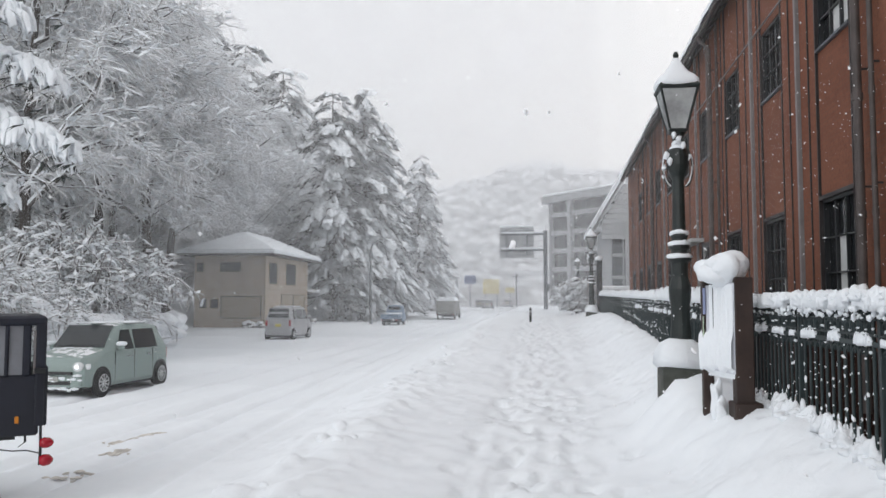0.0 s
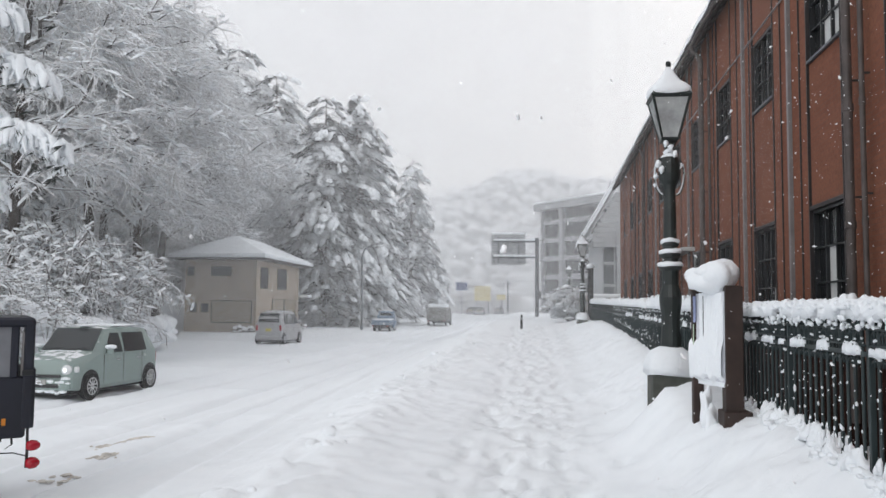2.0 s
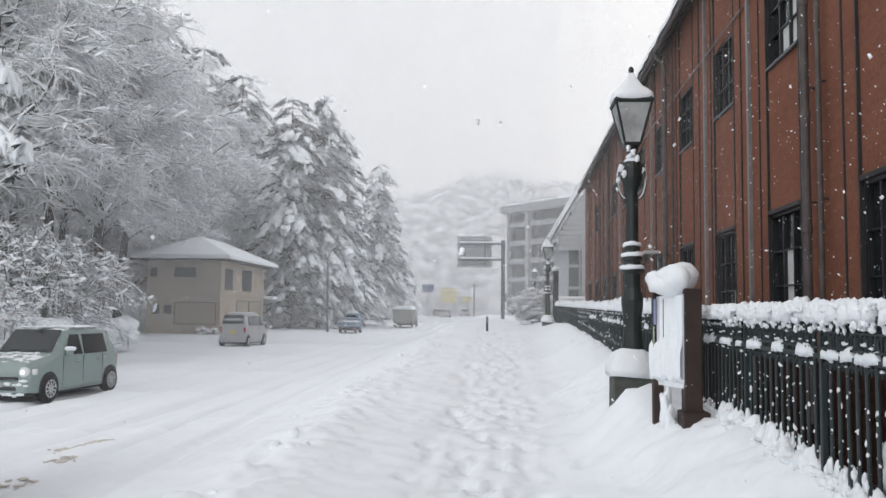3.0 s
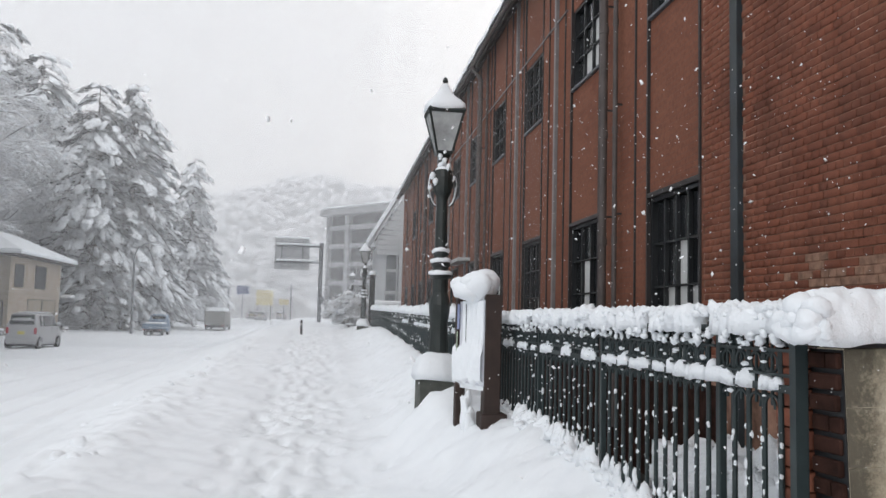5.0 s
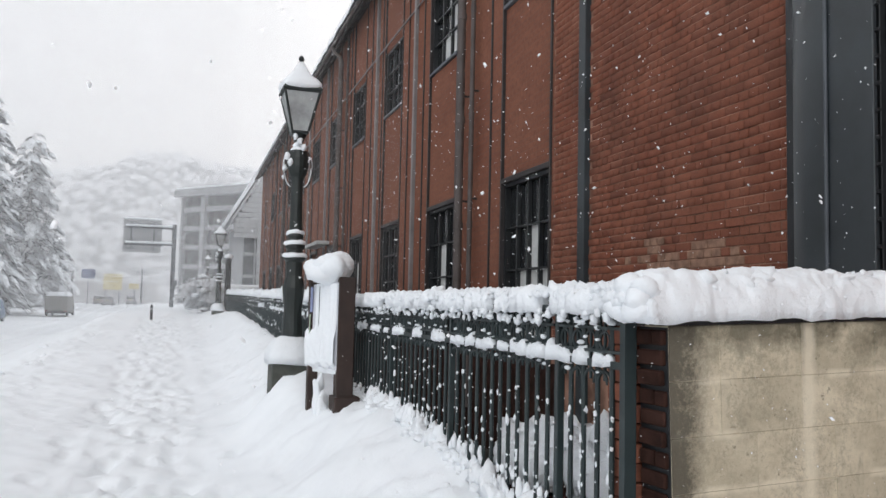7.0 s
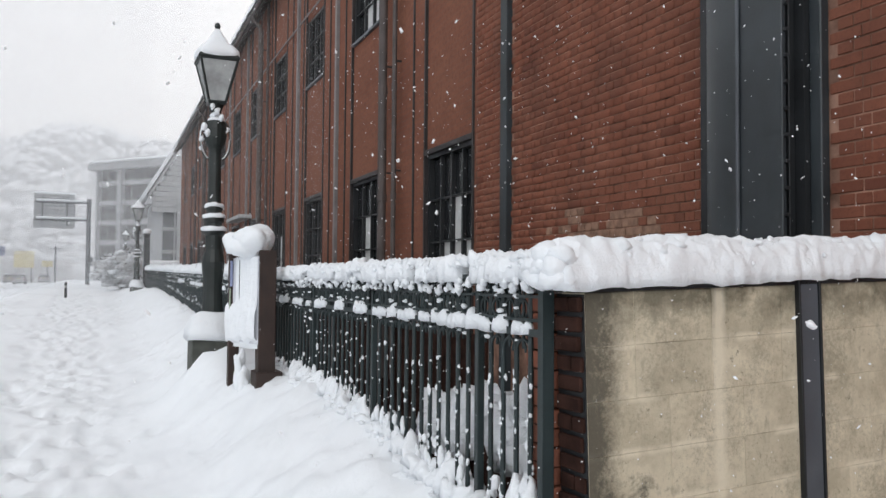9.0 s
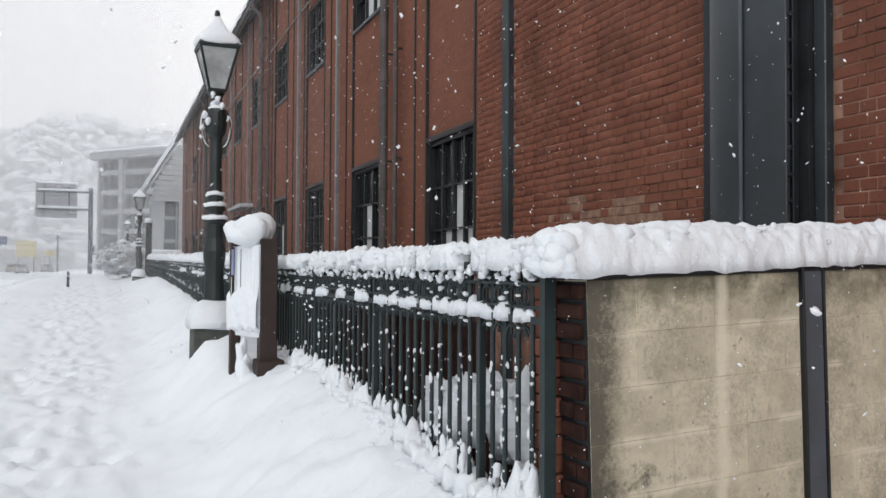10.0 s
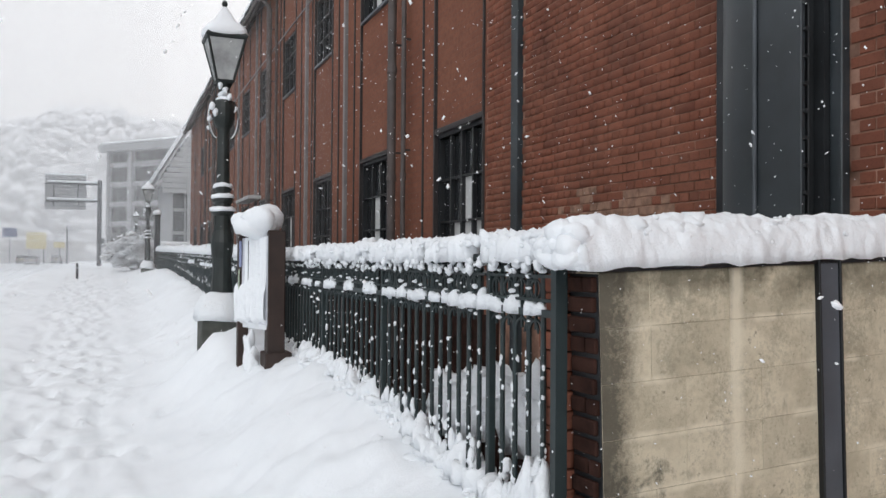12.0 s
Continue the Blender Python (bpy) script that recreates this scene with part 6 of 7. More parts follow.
def bare_tree(name, h, seed, limbs=16, wide=0.42, start=0.34):
    """A leafless broad-leaved tree whose every twig carries a ridge of snow."""
    rng = np.random.default_rng(seed)
    s = np.linspace(0, 1, 7)
    trunk = np.stack([0.25 * np.sin(s * 3 + seed), 0.25 * np.cos(s * 2 + seed) - 0.25, h * 0.9 * s], -1)[None]
    l1 = grow(rng, trunk, 0.35, h * wide, 6, 0.75, 0.05, limbs, start)
    l2 = grow(rng, l1, 0.04, h * 0.20, 5, 0.62, 0.14, 10, 0.2, 0.45)
    l3 = grow(rng, l2, 0.0, h * 0.10, 4, 0.62, 0.2, 10, 0.12, 0.4)
    l4 = grow(rng, l3, 0.0, h * 0.055, 3, 0.65, 0.25, 5, 0.08, 0.5)
    tree = tagged(empty(name), "bare broad-leaved tree thickly coated with snow on every twig", "tree", "snowy trees of the wood")
    v, f = tubes(trunk, taper(trunk, h * 0.018, h * 0.006), 8)
    mesh_object("trunk", v, f, TRUNK, tree, smooth=True)
    v, f = join([tubes(l1, taper(l1, h * 0.0075, h * 0.003), 5), tubes(l2, taper(l2, 0.038, 0.018), 4)])
    mesh_object("branchwork", v, f, TWIG, tree, smooth=True)
    up = np.array([0, 0, 0.034])
    v, f = join([tubes(l1 + up * 1.5, taper(l1, h * 0.0075, h * 0.003), 5), tubes(l2 + up, taper(l2, 0.04, 0.022), 4), tubes(l3 + up * 0.6, taper(l3, 0.028, 0.016), 3)])
    tagged(mesh_object("branch_snow", v, f, SNOW_SOFT, tree, smooth=True), "ridges of snow along the branches", kind="stuff")
    v, f = join([tubes(l3, taper(l3, 0.024, 0.014), 3), tubes(l4, taper(l4, 0.022, 0.013), 3)])
    tagged(mesh_object("crown", v, f, FROSTED, tree), "fine twigs white with snow", kind="stuff")
    at = np.concatenate([l3[:, 2], l2[:, 3]])
    at = at[rng.random(len(at)) < 0.75] + [0, 0, 0.05]
    n = len(at)
    pv, pf = pad(rng, 6)
    size = np.stack([rng.uniform(0.10, 0.34, n), rng.uniform(0.06, 0.15, n), rng.uniform(0.07, 0.16, n)], -1)
    v, f = place_many(pv, pf, at, rng.uniform(0, 6.3, n), size, rng, 0.35, rng.uniform(-0.4, 0.8, n))
    tagged(mesh_object("snow_cover", v, f, SNOW_SOFT, tree, smooth=True), "clumps of snow on the branches", kind="stuff")
    return tree


def bush(name, h, seed, stems=26):
    rng = np.random.default_rng(seed)
    a = rng.uniform(0, 6.28, stems)
    lean = rng.uniform(0.1, 0.9, stems)
    s = np.linspace(0, 1, 5)
    st = np.stack([np.cos(a)[:, None] * lean[:, None] * h * 0.75 * s, np.sin(a)[:, None] * lean[:, None] * h * 0.75 * s, h * (s - 0.45 * lean[:, None] * s**2)], -1)
    l2 = grow(rng, st, 0.05, h * 0.34, 4, 0.6, 0.35, 12, 0.15)
    l3 = grow(rng, l2, 0.0, h * 0.15, 3, 0.65, 0.35, 7, 0.1)
    b = tagged(empty(name), "leafless roadside shrub bowed down with snow", "shrub", "snowy shrubs under the wood")
    v, f = tubes(st, taper(st, 0.025, 0.012), 4)
    mesh_object("stemwork", v, f, BARK, b)
    v, f = join([tubes(l2, taper(l2, 0.018, 0.010), 3), tubes(l3, taper(l3, 0.013, 0.008), 3)])
    tagged(mesh_object("crown", v, f, BARK, b), "fine twigs white with snow", kind="stuff")
    at = np.concatenate([l2[:, 1], l2[:, 2], l2[:, 3], l3[:, 1]])
    at = at[rng.random(len(at)) < 0.7] + [0, 0, 0.02]
    n = len(at)
    pv, pf = pad(rng, 5)
    size = np.stack([rng.uniform(0.04, 0.13, n), rng.uniform(0.025, 0.06, n), rng.uniform(0.03, 0.08, n)], -1)
    v, f = place_many(pv, pf, at, rng.uniform(0, 6.3, n), size, rng, 0.35, rng.uniform(-0.5, 0.8, n))
    tagged(mesh_object("snow_cover", v, f, SNOW_SOFT, b, smooth=True), "clumps of snow on the twigs", kind="stuff")
    return b


def pad(rng, n):
    """Flattened, ragged snow pads for boughs: unit corners and triangles."""
    a = np.linspace(0, 2 * np.pi, n, endpoint=False)
    ring = np.stack([np.cos(a), np.sin(a), -0.25 + 0 * a], -1)
    mid = np.stack([0.62 * np.cos(a + 0.3), 0.62 * np.sin(a + 0.3), 0.22 + 0 * a], -1)
    v = np.concatenate([ring, mid, [[0, 0, 0.38]]])
    f = []
    for i in range(n):
        j = (i + 1) % n
        f += [(i, j, n + i), (j, n + j, n + i), (n + i, n + j, 2 * n)]
    return v, np.array(f)


def place_many(base, tri, at, turn, size, rng, wob=0.25, tilt=0.0):
    """Copies of a small mesh at many places, each turned about z, tilted and scaled."""
    n = len(at)
    c, s = np.cos(turn), np.sin(turn)
    b = base[None] * size[:, None, :] * (1 + wob * (rng.random((n, len(base), 1)) - 0.5) * 2)
    x = b[..., 0] * c[:, None] - b[..., 1] * s[:, None]
    y = b[..., 0] * s[:, None] + b[..., 1] * c[:, None]
    v = np.stack([x, y, b[..., 2] - np.reshape(tilt, (-1, 1)) * b[..., 0]], -1) + at[:, None, :]
    f = tri[None] + (np.arange(n) * len(base))[:, None, None]
    return v.reshape(-1, 3), f.reshape(-1, 3)


def conifer(name, h, seed, radius=0.22, whorls=24, low=0.14, per=8, snow=1.0):
    """A cedar or pine: whorls of drooping boughs with dark needle sprays and heavy pads of snow on top."""
    rng = np.random.default_rng(seed)
    tree = tagged(empty(name), "tall dark conifer with heavy snow on drooping boughs", "tree", "snowy trees of the wood")
    v, f = tubes(np.array([[[0, 0, -1], [0.1, 0, h * 0.5], [0, 0.05, h]]]), np.array([[h * 0.018, h * 0.012, 0.03]]), 8)
    mesh_object("trunk", v, f, TRUNK, tree, smooth=True)
    boughs, spray_at, spray_turn, spray_size, pad_at, pad_turn, pad_size = [], [], [], [], [], [], []
    for i in range(whorls):
        t = low + (1 - low) * (i + rng.uniform(-0.3, 0.3)) / whorls
        z = h * min(t, 0.985)
        reach = h * radius * max(1 - t, 0) ** 0.44 * (0.55 + 0.45 * min(1, (t - low) / 0.12 + 0.4)) * rng.uniform(0.75, 1.1) + 0.45
        for k in range(per if t < 0.85 else 5):
            z = h * min(t + rng.uniform(-0.6, 0.6) * (1 - low) / whorls, 0.985)
            a = rng.uniform(0, 2 * np.pi)
            ln = reach * rng.uniform(0.6, 1.15)
            s = np.linspace(0, 1, 6)
            rise, sag = 0.22 * ln, rng.uniform(0.45, 0.95) * ln
            p = np.stack([np.cos(a) * ln * s, np.sin(a) * ln * s, z + rise * s - sag * s**2], -1)
            boughs.append(p)
            n = max(6, int(ln * 9))
            u = rng.uniform(0.15, 1.0, n) ** 0.8
            q = np.stack([np.interp(u, s, p[:, c]) for c in range(3)], -1)
            side = rng.normal(0, 0.16, n) * ln * (1.15 - u * 0.6)
            q[:, 0] += -np.sin(a) * side
            q[:, 1] += np.cos(a) * side
            q[:, 2] -= np.abs(side) * 0.35 + rng.uniform(0, 0.25, n)
            spray_at.append(q)
            spray_turn.append(a + rng.normal(0, 0.5, n))
            spray_size.append(np.stack([rng.uniform(0.35, 0.75, n), rng.uniform(0.16, 0.34, n), rng.uniform(0.25, 0.6, n)], -1))
            keep = rng.random(n) < rng.random() ** 1.7 * 0.52 * snow
            qq = q[keep] + np.array([0, 0, 0.10])
            pad_at.append(qq)
            m = int(keep.sum())
            pad_turn.append(a + rng.normal(0, 0.35, m))
            pad_size.append(np.stack([rng.uniform(0.25, 0.72, m), rng.uniform(0.2, 0.55, m), rng.uniform(0.35, 0.8, m)], -1))
    bo = np.array(boughs)
    v, f = tubes(bo, taper(bo, 0.06, 0.02), 4)
    mesh_object("bough_frame", v, f, TRUNK, tree)
    # a needle spray: a few thin blades that hang and fan out
    blades = []
    for k in range(5):
        w = (k - 2) * 0.35
        blades.append([(-0.6, w * 0.3, 0.1), (0.9, w * 1.6, -0.5 - 0.12 * abs(k - 2)), (0.2, w + 0.16, -0.12), (0.25, w - 0.16, -0.2)])
    bv = np.array(blades).reshape(-1, 3)
    bf = np.array([(4 * k + a, 4 * k + b, 4 * k + c) for k in range(5) for a, b, c in ((0, 3, 2), (3, 1, 2))])
    v, f = place_many(bv, bf, np.concatenate(spray_at), np.concatenate(spray_turn), np.concatenate(spray_size), rng, 0.3)
    tagged(mesh_object("foliage", v, f, NEEDLE, tree), "dark green needle sprays", kind="stuff")
    pv, pf = pad(rng, 7)
    v, f = place_many(pv, pf, np.concatenate(pad_at), np.concatenate(pad_turn), np.concatenate(pad_size), rng, 0.35, rng.uniform(0.3, 1.3, sum(map(len, pad_at))))
    tagged(mesh_object("snow_cover", v, f, SNOW_SOFT, tree, smooth=True), "heavy pads of snow", kind="stuff")
    return tree


def away(px, y):
    """Where the line of sight at that bearing from the path's start meets the plane y."""
    return -0.16 + y * math.tan(math.atan((px - 784) / 1444) - radians(6.85))


def put_at(ob, px, y, scale, turn, sink=0.3):
    x = away(px, y)
    return Matrix.Translation((x, y, ground_at(x, y) - sink)) @ Matrix.Rotation(turn, 4, "Z") @ Matrix.Diagonal((scale, scale, scale, 1))


def copies(ob, spots):
    """The first spot takes the thing itself, the others take copies."""
    ms = [put_at(ob, *s) for s in spots]
    for m in ms[1:]:
        c = copy_thing(ob, m)
        c.matrix_basis = m
    ob.matrix_basis = ms[0]


copies(bare_tree("bare_tree", 14.0, 3), [(70, 26, 0.95, 0.3), (245, 40, 1.2, 2.1), (-60, 34, 1.2, 5.1)])
copies(bare_tree("bare_tree", 14.0, 17, 22, 0.44, 0.10), [(400, 74, 1.28, 4.0), (300, 66, 1.4, 1.0), (345, 78, 1.42, 2.7), (262, 62, 1.35, 5.5), (250, 58, 1.2, 3.6), (375, 86, 1.45, 0.9)])
copies(bare_tree("bare_tree", 14.0, 8, 17, 0.46), [(160, 31, 1.08, 1.4), (300, 50, 1.25, 3.0), (215, 52, 1.45, 4.2), (20, 40, 1.25, 2.2), (110, 46, 1.3, 0.9), (270, 70, 1.75, 2.6)])
copies(conifer("conifer", 24.0, 4, 0.275, 22, 0.10, 9), [(645, 84, 1.03, 0.2), (590, 80, 0.98, 2.0), (500, 92, 1.18, 1.1), (385, 95, 1.22, 3.3), (430, 98, 1.26, 5.0), (565, 88, 0.9, 3.9)])
copies(conifer("conifer", 24.0, 11, 0.24, 20, 0.08, 8), [(676, 92, 0.93, 0.9), (745, 118, 0.98, 2.5), (340, 100, 1.3, 4.4), (460, 100, 1.12, 0.1), (525, 88, 0.8, 3.7), (700, 112, 0.62, 1.2), (775, 135, 0.55, 2.9), (610, 92, 0.66, 4.9), (720, 130, 0.6, 0.6), (290, 98, 1.15, 1.7), (25, 44, 0.75, 2.0), (-40, 40, 0.8, 0.4), (75, 60, 0.95, 3.1)])


def loaded_pine(name, h, seed, boughs):
    """A pine at the wood's edge: few long boughs bent down, each hung with fingers of thick snow."""
    rng = np.random.default_rng(seed)
    tree = tagged(empty(name), "pine at the road's edge with boughs bent under thick snow", "tree", "snowy trees of the wood")
    v, f = tubes(np.array([[[0, 0, -1], [0.1, 0, h * 0.5], [0, 0.05, h]]]), np.array([[0.22, 0.16, 0.05]]), 8)
    mesh_object("trunk", v, f, TRUNK, tree, smooth=True)
    wood, fingers, rad, needles = [], [], [], []
    for z, a, ln in boughs:
        s = np.linspace(0, 1, 7)
        p = np.stack([np.cos(a) * ln * s, np.sin(a) * ln * s, z + 0.25 * ln * s - 0.42 * ln * s**2], -1)
        wood.append(p)
        for u in np.linspace(0.45, 1.0, 9):
            q = np.array([np.interp(u, s, p[:, c]) for c in range(3)])
            for k in range(13):
                b = a + rng.normal(0, 1.1)
                m = rng.uniform(0.3, 0.8) * (0.75 if u > 0.9 else 1)
                t = np.linspace(0, 1, 6)
                fingers.append(q + np.stack([np.cos(b) * m * 0.75 * t, np.sin(b) * m * 0.75 * t, 0.12 * np.sin(t * 3) - m * 0.75 * t**2], -1) + rng.normal(0, 0.06, 3))
                rad.append(rng.uniform(0.025, 0.085) * np.array([0.8, 1.1, 1.15, 1.05, 0.95, 0.45]))
            for k in range(9):
                needles.append(q + rng.normal(0, 0.28, 3) - [0, 0, 0.25])
    wood = np.array(wood)
    v, f = tubes(wood, taper(wood, 0.07, 0.03), 5)
    mesh_object("bough_frame", v, f, TRUNK, tree)
    v, f = tubes(np.array(fingers), np.array(rad), 8)
    v += 0.14 * (np.stack([vnoise(v[:, 0] * 11 + v[:, 1] * 5, v[:, 2] * 11, q) for q in (1, 2, 3)], -1) - 0.5)
    tagged(mesh_object("snow_cover", v, f, SNOW_SOFT, tree, smooth=True), "thick fingers of snow", kind="stuff")
    bv = np.array([[(-0.5, 0.0, 0.1), (0.6, w, -0.5), (0.1, w * 0.6 + 0.05, -0.1), (0.1, w * 0.6 - 0.05, -0.15)] for w in (-0.5, -0.2, 0.1, 0.45)]).reshape(-1, 3)
    bf = np.array([(4 * k + x, 4 * k + y, 4 * k + z) for k in range(4) for x, y, z in ((0, 3, 2), (3, 1, 2))])
    n = len(needles)
    v, f = place_many(bv, bf, np.array(needles), rng.uniform(0, 6.3, n), np.full((n, 3), 0.26), rng, 0.3)
    tagged(mesh_object("foliage", v, f, NEEDLE, tree), "dark needle sprays", kind="stuff")
    return tree


near_pine = loaded_pine("pine", 11.0, 21, [(7.1, 0.05, 3.9), (5.7, -0.05, 4.5), (7.4, -0.6, 3.0), (6.2, 0.7, 3.2), (8.4, 0.2, 3.0), (8.2, -0.3, 3.3), (4.6, -0.7, 2.8), (4.8, 0.5, 2.6)])
near_pine.matrix_basis = Matrix.Translation((-13.75, 15.0, ground_at(-13.75, 15.0) - 0.6))


spots = []
rb = random.Random(4)
for px, y in ((10, 21), (50, 22), (95, 24), (140, 26), (180, 28), (-20, 18), (30, 27), (120, 32), (70, 30), (165, 33), (205, 40), (240, 50)):
    spots.append((px, y, rb.uniform(0.9, 1.4) * (1.4 if px < 230 and y > 24 else 1.0), rb.uniform(0, 6)))
copies(bush("shrub", 2.6, 6), spots[::2])
copies(bush("shrub", 2.6, 15, 22), spots[1::2])
spots = [(570, 78, 0.9, 1.0), (600, 82, 0.8, 2), (630, 86, 1.0, 3), (665, 92, 1.1, 4), (700, 100, 1.3, 5), (735, 108, 1.4, 0.5), (765, 118, 1.5, 1.5), (690, 94, 1.5, 2.5), (640, 90, 1.6, 0.4)]
copies(bush("shrub", 2.2, 31, 30), spots)
pv = bush("shrub", 2.0, 44, 34)
pv.matrix_basis = Matrix.Translation((1.75, 44.0, 0.95))
rng = np.random.default_rng(46)
c, s = [], []
for _ in range(70):
    a, r, z = rng.uniform(0, 6.28), 1.0 * rng.random() ** 0.5, rng.random()
    c.append((1.75 + r * math.cos(a) * (1.15 - 0.6 * z), 44.0 + r * math.sin(a), 1.15 + 1.75 * z * (1.1 - 0.4 * r)))
    s.append((rng.uniform(0.12, 0.30), rng.uniform(0.12, 0.28), rng.uniform(0.05, 0.13)))
lumps("shrub_snow", c, np.array(s), 45, "snow weighing down a shrub beside the pavement", 0.8, sub=2)
rng = np.random.default_rng(77)
c, s = [], []
for px in np.linspace(-20, 325, 230):
    y = float(np.interp(px, [0, 130, 230, 325], [19, 21.5, 26, 36])) + rng.uniform(0, 1.2)
    x = away(px, y)
    k = rng.uniform(0.22, 0.55) * (y / 30) ** 0.5
    top = float(np.interp(px, [0, 90, 140, 325], [1.9, 1.45, 1.2, 0.85]))
    c.append((x, y, top - rng.beta(1.0, 1.6) * 1.1))
    s.append((k, k, k * 0.7))
lumps("hedge_snow", c, np.array(s), 78, "humps of snow on the low hedge at the wood's edge", 0.8, sub=2)

rng = np.random.default_rng(79)
c, s, c2, s2 = [], [], [], []
for px in np.linspace(560, 700, 90):
    y = 80.0 + (px - 560) * 0.12 + rng.uniform(-0.5, 0.5)
    x = away(px, y)
    k = rng.uniform(0.35, 0.7)
    c.append((x, y, ground_at(x, y) + rng.uniform(0.1, 0.7)))
    s.append((k, k, k))
    if rng.random() < 0.6:
        c2.append((x, y, ground_at(x, y) + rng.uniform(0.8, 1.3)))
        s2.append((k, k, k * 0.45))
lumps("low_hedge", c, np.array(s), 80, "dark low hedge along the road beyond the house", 1.0, NEEDLE, 2, "hedge")
lumps("low_hedge_snow", c2, np.array(s2), 81, "snow lying on the low hedge beyond the house", 0.8)
c, s = [], []
for _ in range(60):
    x = rng.uniform(HX1 - 1.5, HX1 + 0.9)
    y = HY0 - rng.uniform(0.2, 0.7) if x < HX1 else rng.uniform(HY0, HY1)
    k = rng.uniform(0.10, 0.28)
    c.append((x, y, ground_at(x, y) + rng.uniform(0.0, 0.35)))
    s.append((k, k, k))
lumps("weeds", c, np.array(s), 82, "snow-flecked weeds at the foot of the tan house", 1.0, BARK, 1, "weeds")

# ---- far wooded hill ----
HILL = snowy("far_snowy_wood", rgb(0.15, 0.165, 0.17), 0.15, 0.95, 0.95, 0.4, 0.3, 0.5)


def hill_height(x, y):
    t = step(200, 275, y) * (1 - 0.35 * step(290, 420, y))
    top = np.interp(x, [-260, -120, -60, -30, -10, 10, 40, 120, 260], [52, 40, 34, 38, 43, 42, 38, 34, 30])
    return -1 + t * top + 6 * (fnoise(x / 22, y / 22, 95) - 0.5) * step(205, 240, y)


v, f = sheet(np.arange(-260, 261, 3.5), np.arange(190, 430, 4.0), hill_height)
tagged(mesh_object("backdrop_hill", v, f, HILL, smooth=True), "wooded hill white with snow behind the falling snow", "hill", kind="structure")
rng = np.random.default_rng(12)
n = 3000
hxs, hys = rng.uniform(-75, 60, n), 198 + 85 * rng.random(n) ** 0.8
at = np.stack([hxs, hys, hill_height(hxs, hys)], -1)
size = np.stack([rng.uniform(1.3, 3.2, n)] * 2 + [rng.uniform(1.6, 4.0, n)], -1)
bm = bmesh.new()
bmesh.ops.create_icosphere(bm, subdivisions=1, radius=1.0)
crown = np.array([q.co[:] for q in bm.verts])
ctri = np.array([[q.index for q in p.verts] for p in bm.faces])
bm.free()
at[:, 2] += size[:, 2] * 0.6
v, f = place_many(crown, ctri, at, rng.uniform(0, 6.3, n), size, rng, 0.30)
tagged(mesh_object("far_wood", v, f, HILL), "far wood of snow-laden trees on the hill", "wood", kind="stuff")

# ---- falling snow ----
FLAKE = Nodes("falling_snow").done(rgb(0.9, 0.91, 0.93), 0.9, 0, 0.1)
rng = np.random.default_rng(2024)


def flakes(name, n, place, size, label, fine=False):
    """Single flakes and flake clusters, each a small crumpled ball, hanging in the air."""
    p = place(n)
    ball = np.array([(1, 0, 0), (0, 1, 0), (0, 0, 1), (-1, 0, 0), (0, -1, 0), (0, 0, -1)], float)
    tri = np.array([(0, 1, 2), (1, 3, 2), (3, 4, 2), (4, 0, 2), (1, 0, 5), (3, 1, 5), (4, 3, 5), (0, 4, 5)])
    if fine:
        bm = bmesh.new()
        bmesh.ops.create_icosphere(bm, subdivisions=2, radius=1.0)
        ball, tri = np.array([q.co[:] for q in bm.verts]), np.array([[q.index for q in p.verts] for p in bm.faces])
        bm.free()
    r = size * np.exp(rng.normal(-0.25, 0.45, n))
    v, f = place_many(ball, tri, p, rng.uniform(0, 6.3, n), r[:, None] * rng.uniform(0.5, 1.2, (n, 3)), rng, 0.45, rng.uniform(-1, 1, n))
    return tagged(mesh_object(name, v, f, FLAKE), label, "falling snow", kind="stuff")


def in_sector(near, far, left, right, low, high):
    def place(n):
        r = (near**3 + (far**3 - near**3) * rng.random(n)) ** (1 / 3)
        a = np.radians(rng.uniform(left, right, n))
        e = np.radians(rng.uniform(low, high, n))
        p = np.stack([r * np.sin(a), r * np.cos(a), 1.6 + r * np.tan(e)], -1)
        g = ground_height(p[:, 0], p[:, 1], False)
        p[:, 2] = np.maximum(p[:, 2], g + 0.1)
        return p
    return place


flakes("falling_snow", 900, in_sector(1.6, 4.0, 4, 60, -16, 20), 0.0026, "snowflakes falling close by")
flakes("falling_snow", 3200, in_sector(3.5, 18.0, 4, 52, -8, 22), 0.0062, "snowflakes falling over the pavement")
flakes("falling_snow", 900, in_sector(3.0, 10.0, 14, 52, -4, 16), 0.0058, "snowflakes falling in front of the mill")
flakes("falling_snow", 260, in_sector(3.0, 12.0, -38, 8, -8, 20), 0.008, "snowflakes falling beside the road")
flakes("falling_snow", 22, in_sector(2.2, 4.0, -30, 52, -4, 16), 0.0075, "large wet snowflakes close by", True)
flakes("falling_snow", 300, in_sector(18.0, 60.0, -38, 4, -2, 12), 0.016, "snowflakes falling over the road")


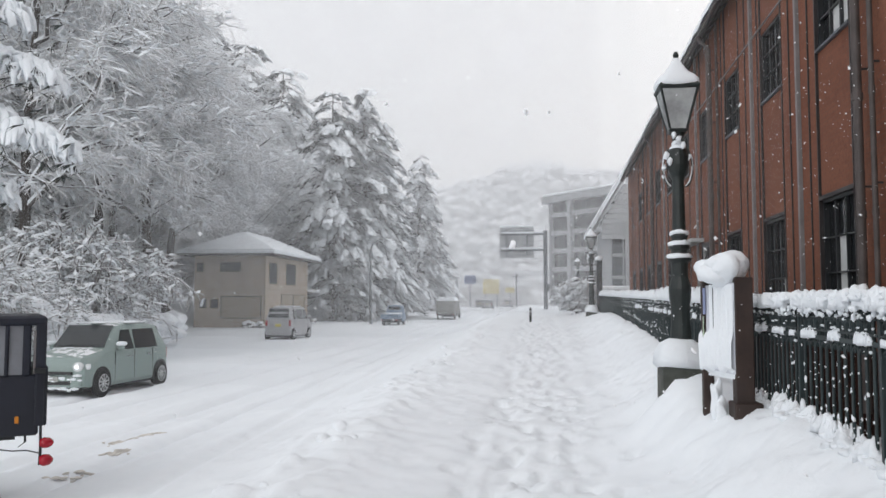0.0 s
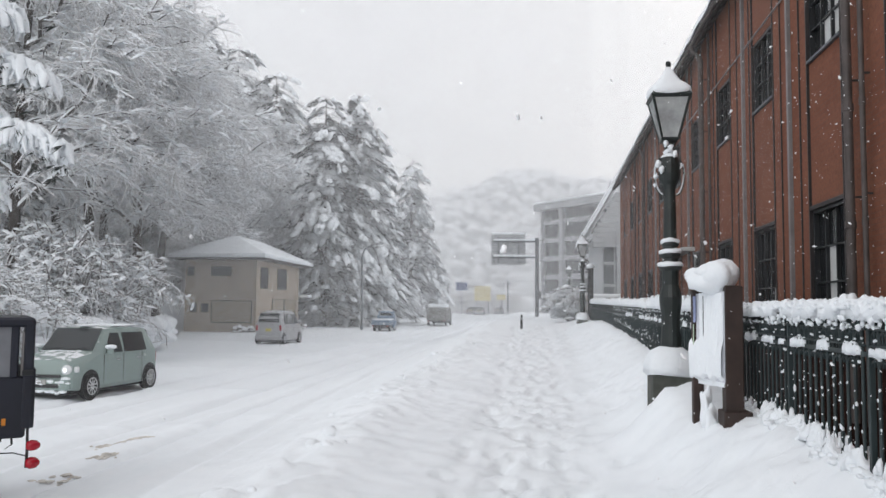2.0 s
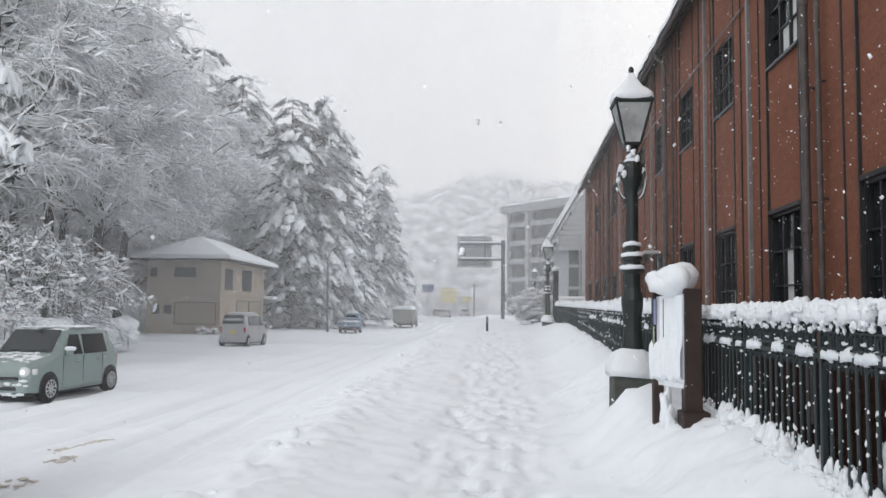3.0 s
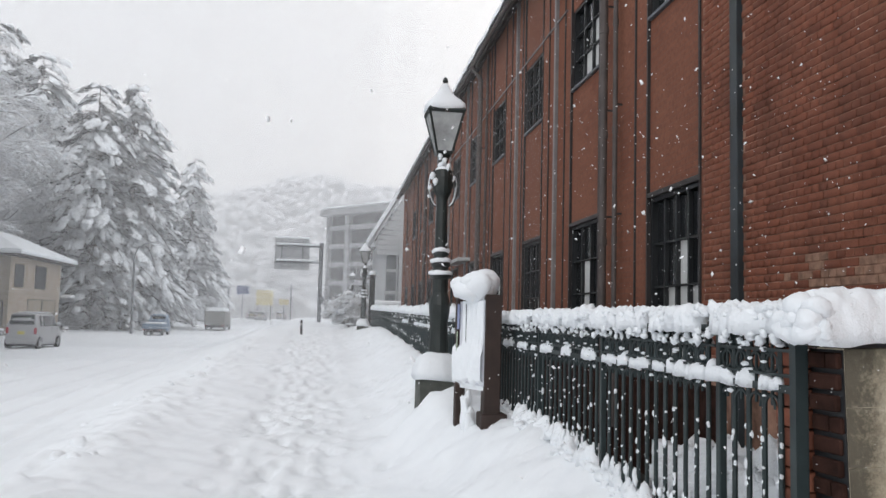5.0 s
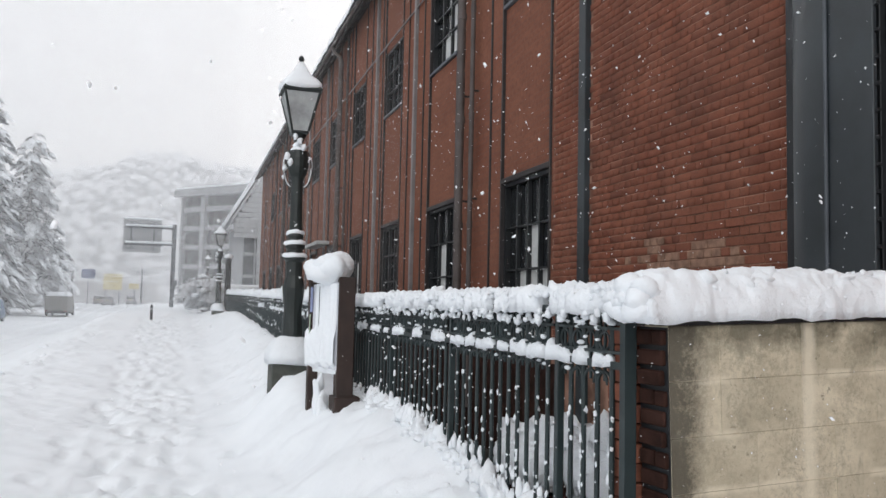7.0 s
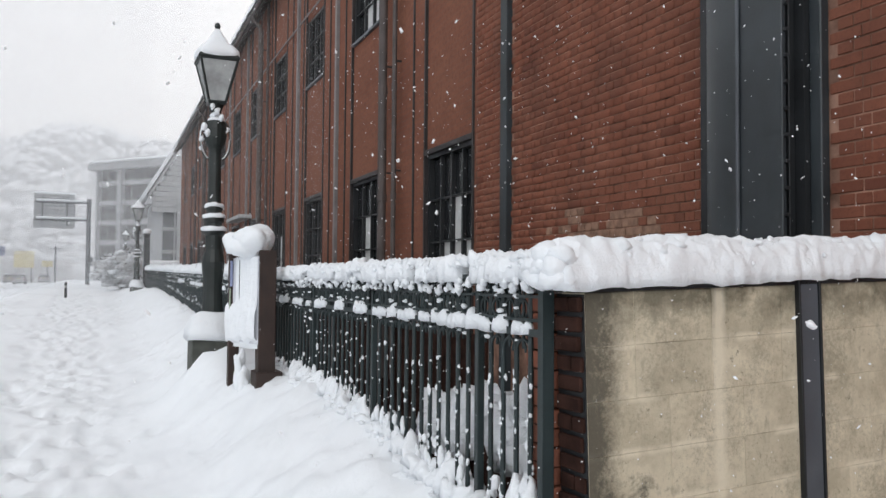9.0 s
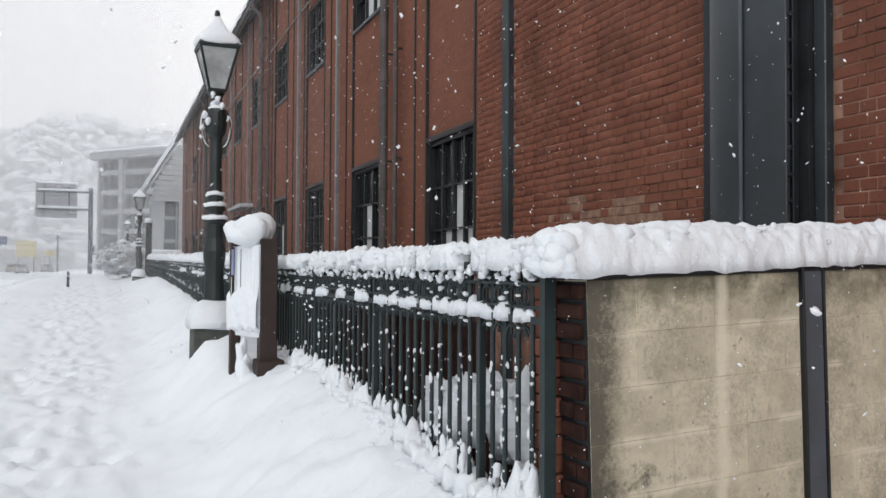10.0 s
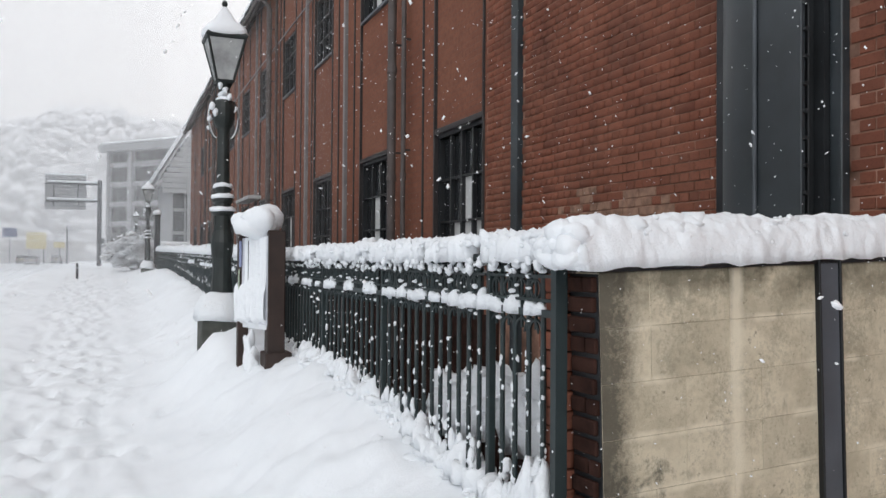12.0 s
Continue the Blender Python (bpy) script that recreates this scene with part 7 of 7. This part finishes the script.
def haze_material(name, share):
    """A see-through sheet standing in for haze: lets most light through, scatters the rest."""
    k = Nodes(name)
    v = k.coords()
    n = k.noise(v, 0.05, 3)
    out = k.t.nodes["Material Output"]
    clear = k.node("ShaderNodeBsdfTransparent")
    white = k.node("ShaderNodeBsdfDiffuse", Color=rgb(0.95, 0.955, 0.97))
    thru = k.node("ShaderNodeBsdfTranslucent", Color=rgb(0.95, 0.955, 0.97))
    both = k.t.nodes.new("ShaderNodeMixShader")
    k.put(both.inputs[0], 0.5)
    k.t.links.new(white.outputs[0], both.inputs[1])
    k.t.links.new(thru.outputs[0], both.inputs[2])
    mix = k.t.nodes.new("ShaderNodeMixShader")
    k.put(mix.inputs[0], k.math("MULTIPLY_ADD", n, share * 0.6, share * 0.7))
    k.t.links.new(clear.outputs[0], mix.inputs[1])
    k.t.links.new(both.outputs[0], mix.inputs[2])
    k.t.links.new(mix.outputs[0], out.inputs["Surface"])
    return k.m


# haze put in as upright sheets, one behind the other
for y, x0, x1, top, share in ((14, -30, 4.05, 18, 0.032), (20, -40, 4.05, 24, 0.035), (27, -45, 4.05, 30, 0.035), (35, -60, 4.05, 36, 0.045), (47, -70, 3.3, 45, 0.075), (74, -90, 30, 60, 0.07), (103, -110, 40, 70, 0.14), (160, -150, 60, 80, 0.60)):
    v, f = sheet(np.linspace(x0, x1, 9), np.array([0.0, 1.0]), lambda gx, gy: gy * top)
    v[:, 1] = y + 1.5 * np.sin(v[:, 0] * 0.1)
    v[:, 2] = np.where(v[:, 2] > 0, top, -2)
    tagged(mesh_object("haze_sheet", v, f, haze_material("sheet_haze", share)), "see-through sheet added for the haze over the distance", "falling snow", kind="stuff")

# ---- bricks of the nearest stretch of wall ----
def courses(y0, y1, z0, z1):
    """Bricks in English bond: the middle, length, height of each."""
    out = []
    c0 = math.floor(z0 / 0.0715)
    for c in range(c0, math.ceil(z1 / 0.0715)):
        pitch = 0.22 if c % 2 else 0.11
        y = math.floor(y0 / pitch) * pitch - (0.055 if c % 2 else 0.0)
        while y < y1:
            a, b = max(y + 0.003, y0), min(y + pitch - 0.003, y1)
            if b - a > 0.03:
                out.append((a, b, c * 0.0715))
            y += pitch
    return out


def free_of(y):
    return not (3.68 < y < 4.69) and not (7.60 < y < 7.84)


rng = np.random.default_rng(33)
brick_mesh = {}
single, joined_v = 0, []
for a, b, z in courses(2.3, 8.5, 1.2, 8.62):
    m = (a + b) / 2
    if not free_of(m):
        continue
    near = (2.6 < m < 3.68 and 1.62 < z < 3.3) or (4.69 < m < 6.0 and 1.78 < z < 2.36)
    pale = (5.45 < m < 5.95 and 1.97 < z < 2.12) or (5.2 < m < 6.9 and 1.9 < z < 2.05 and rng.random() < 0.55) or (6.25 < m < 6.6 and 2.02 < z < 2.2)
    out = float(rng.normal(0, 0.0016))
    if near or pale:
        ln = round(b - a, 2)
        key = (ln, pale)
        if key not in brick_mesh:
            me = bpy.data.meshes.new("brick")
            q = add_box(bmesh.new(), 0, 0.05, -ln / 2, ln / 2, 0, 0.0625, 0.004)
            q.to_mesh(me)
            q.free()
            me.materials.append(PALE_BRICK if pale else BRICK)
            brick_mesh[key] = me
        link("brick", brick_mesh[key], None, building).location = (WALL_X - 0.004 + out, m, z + 0.0045)
        single += 1
    else:
        joined_v.append((a, b, z + 0.0045, z + 0.067, WALL_X - 0.004 + out))
bx = np.array(joined_v)
e = 0.004
col = lambda k: bx[:, k]
front = [(col(4), col(0) + e, col(2) + e), (col(4), col(1) - e, col(2) + e), (col(4), col(1) - e, col(3) - e), (col(4), col(0) + e, col(3) - e)]
rimv = [(col(4) + e, col(0), col(2)), (col(4) + e, col(1), col(2)), (col(4) + e, col(1), col(3)), (col(4) + e, col(0), col(3))]
backv = [(0 * col(4) + WALL_X + 0.02, q[1], q[2]) for q in rimv]
v = np.stack([np.stack(q, -1) for q in front + rimv + backv], 1)
q = [(3, 2, 1, 0)]
for i in range(4):
    j = (i + 1) % 4
    q += [(i, j, 4 + j, 4 + i), (4 + i, 4 + j, 8 + j, 8 + i)]
f = np.array(q)[None] + (np.arange(len(bx)) * 12)[:, None, None]
tagged(mesh_object("brickwork", v.reshape(-1, 3), f.reshape(-1, 4), BRICK_JOINED, building), "weathered red bricks in English bond", kind="stuff")
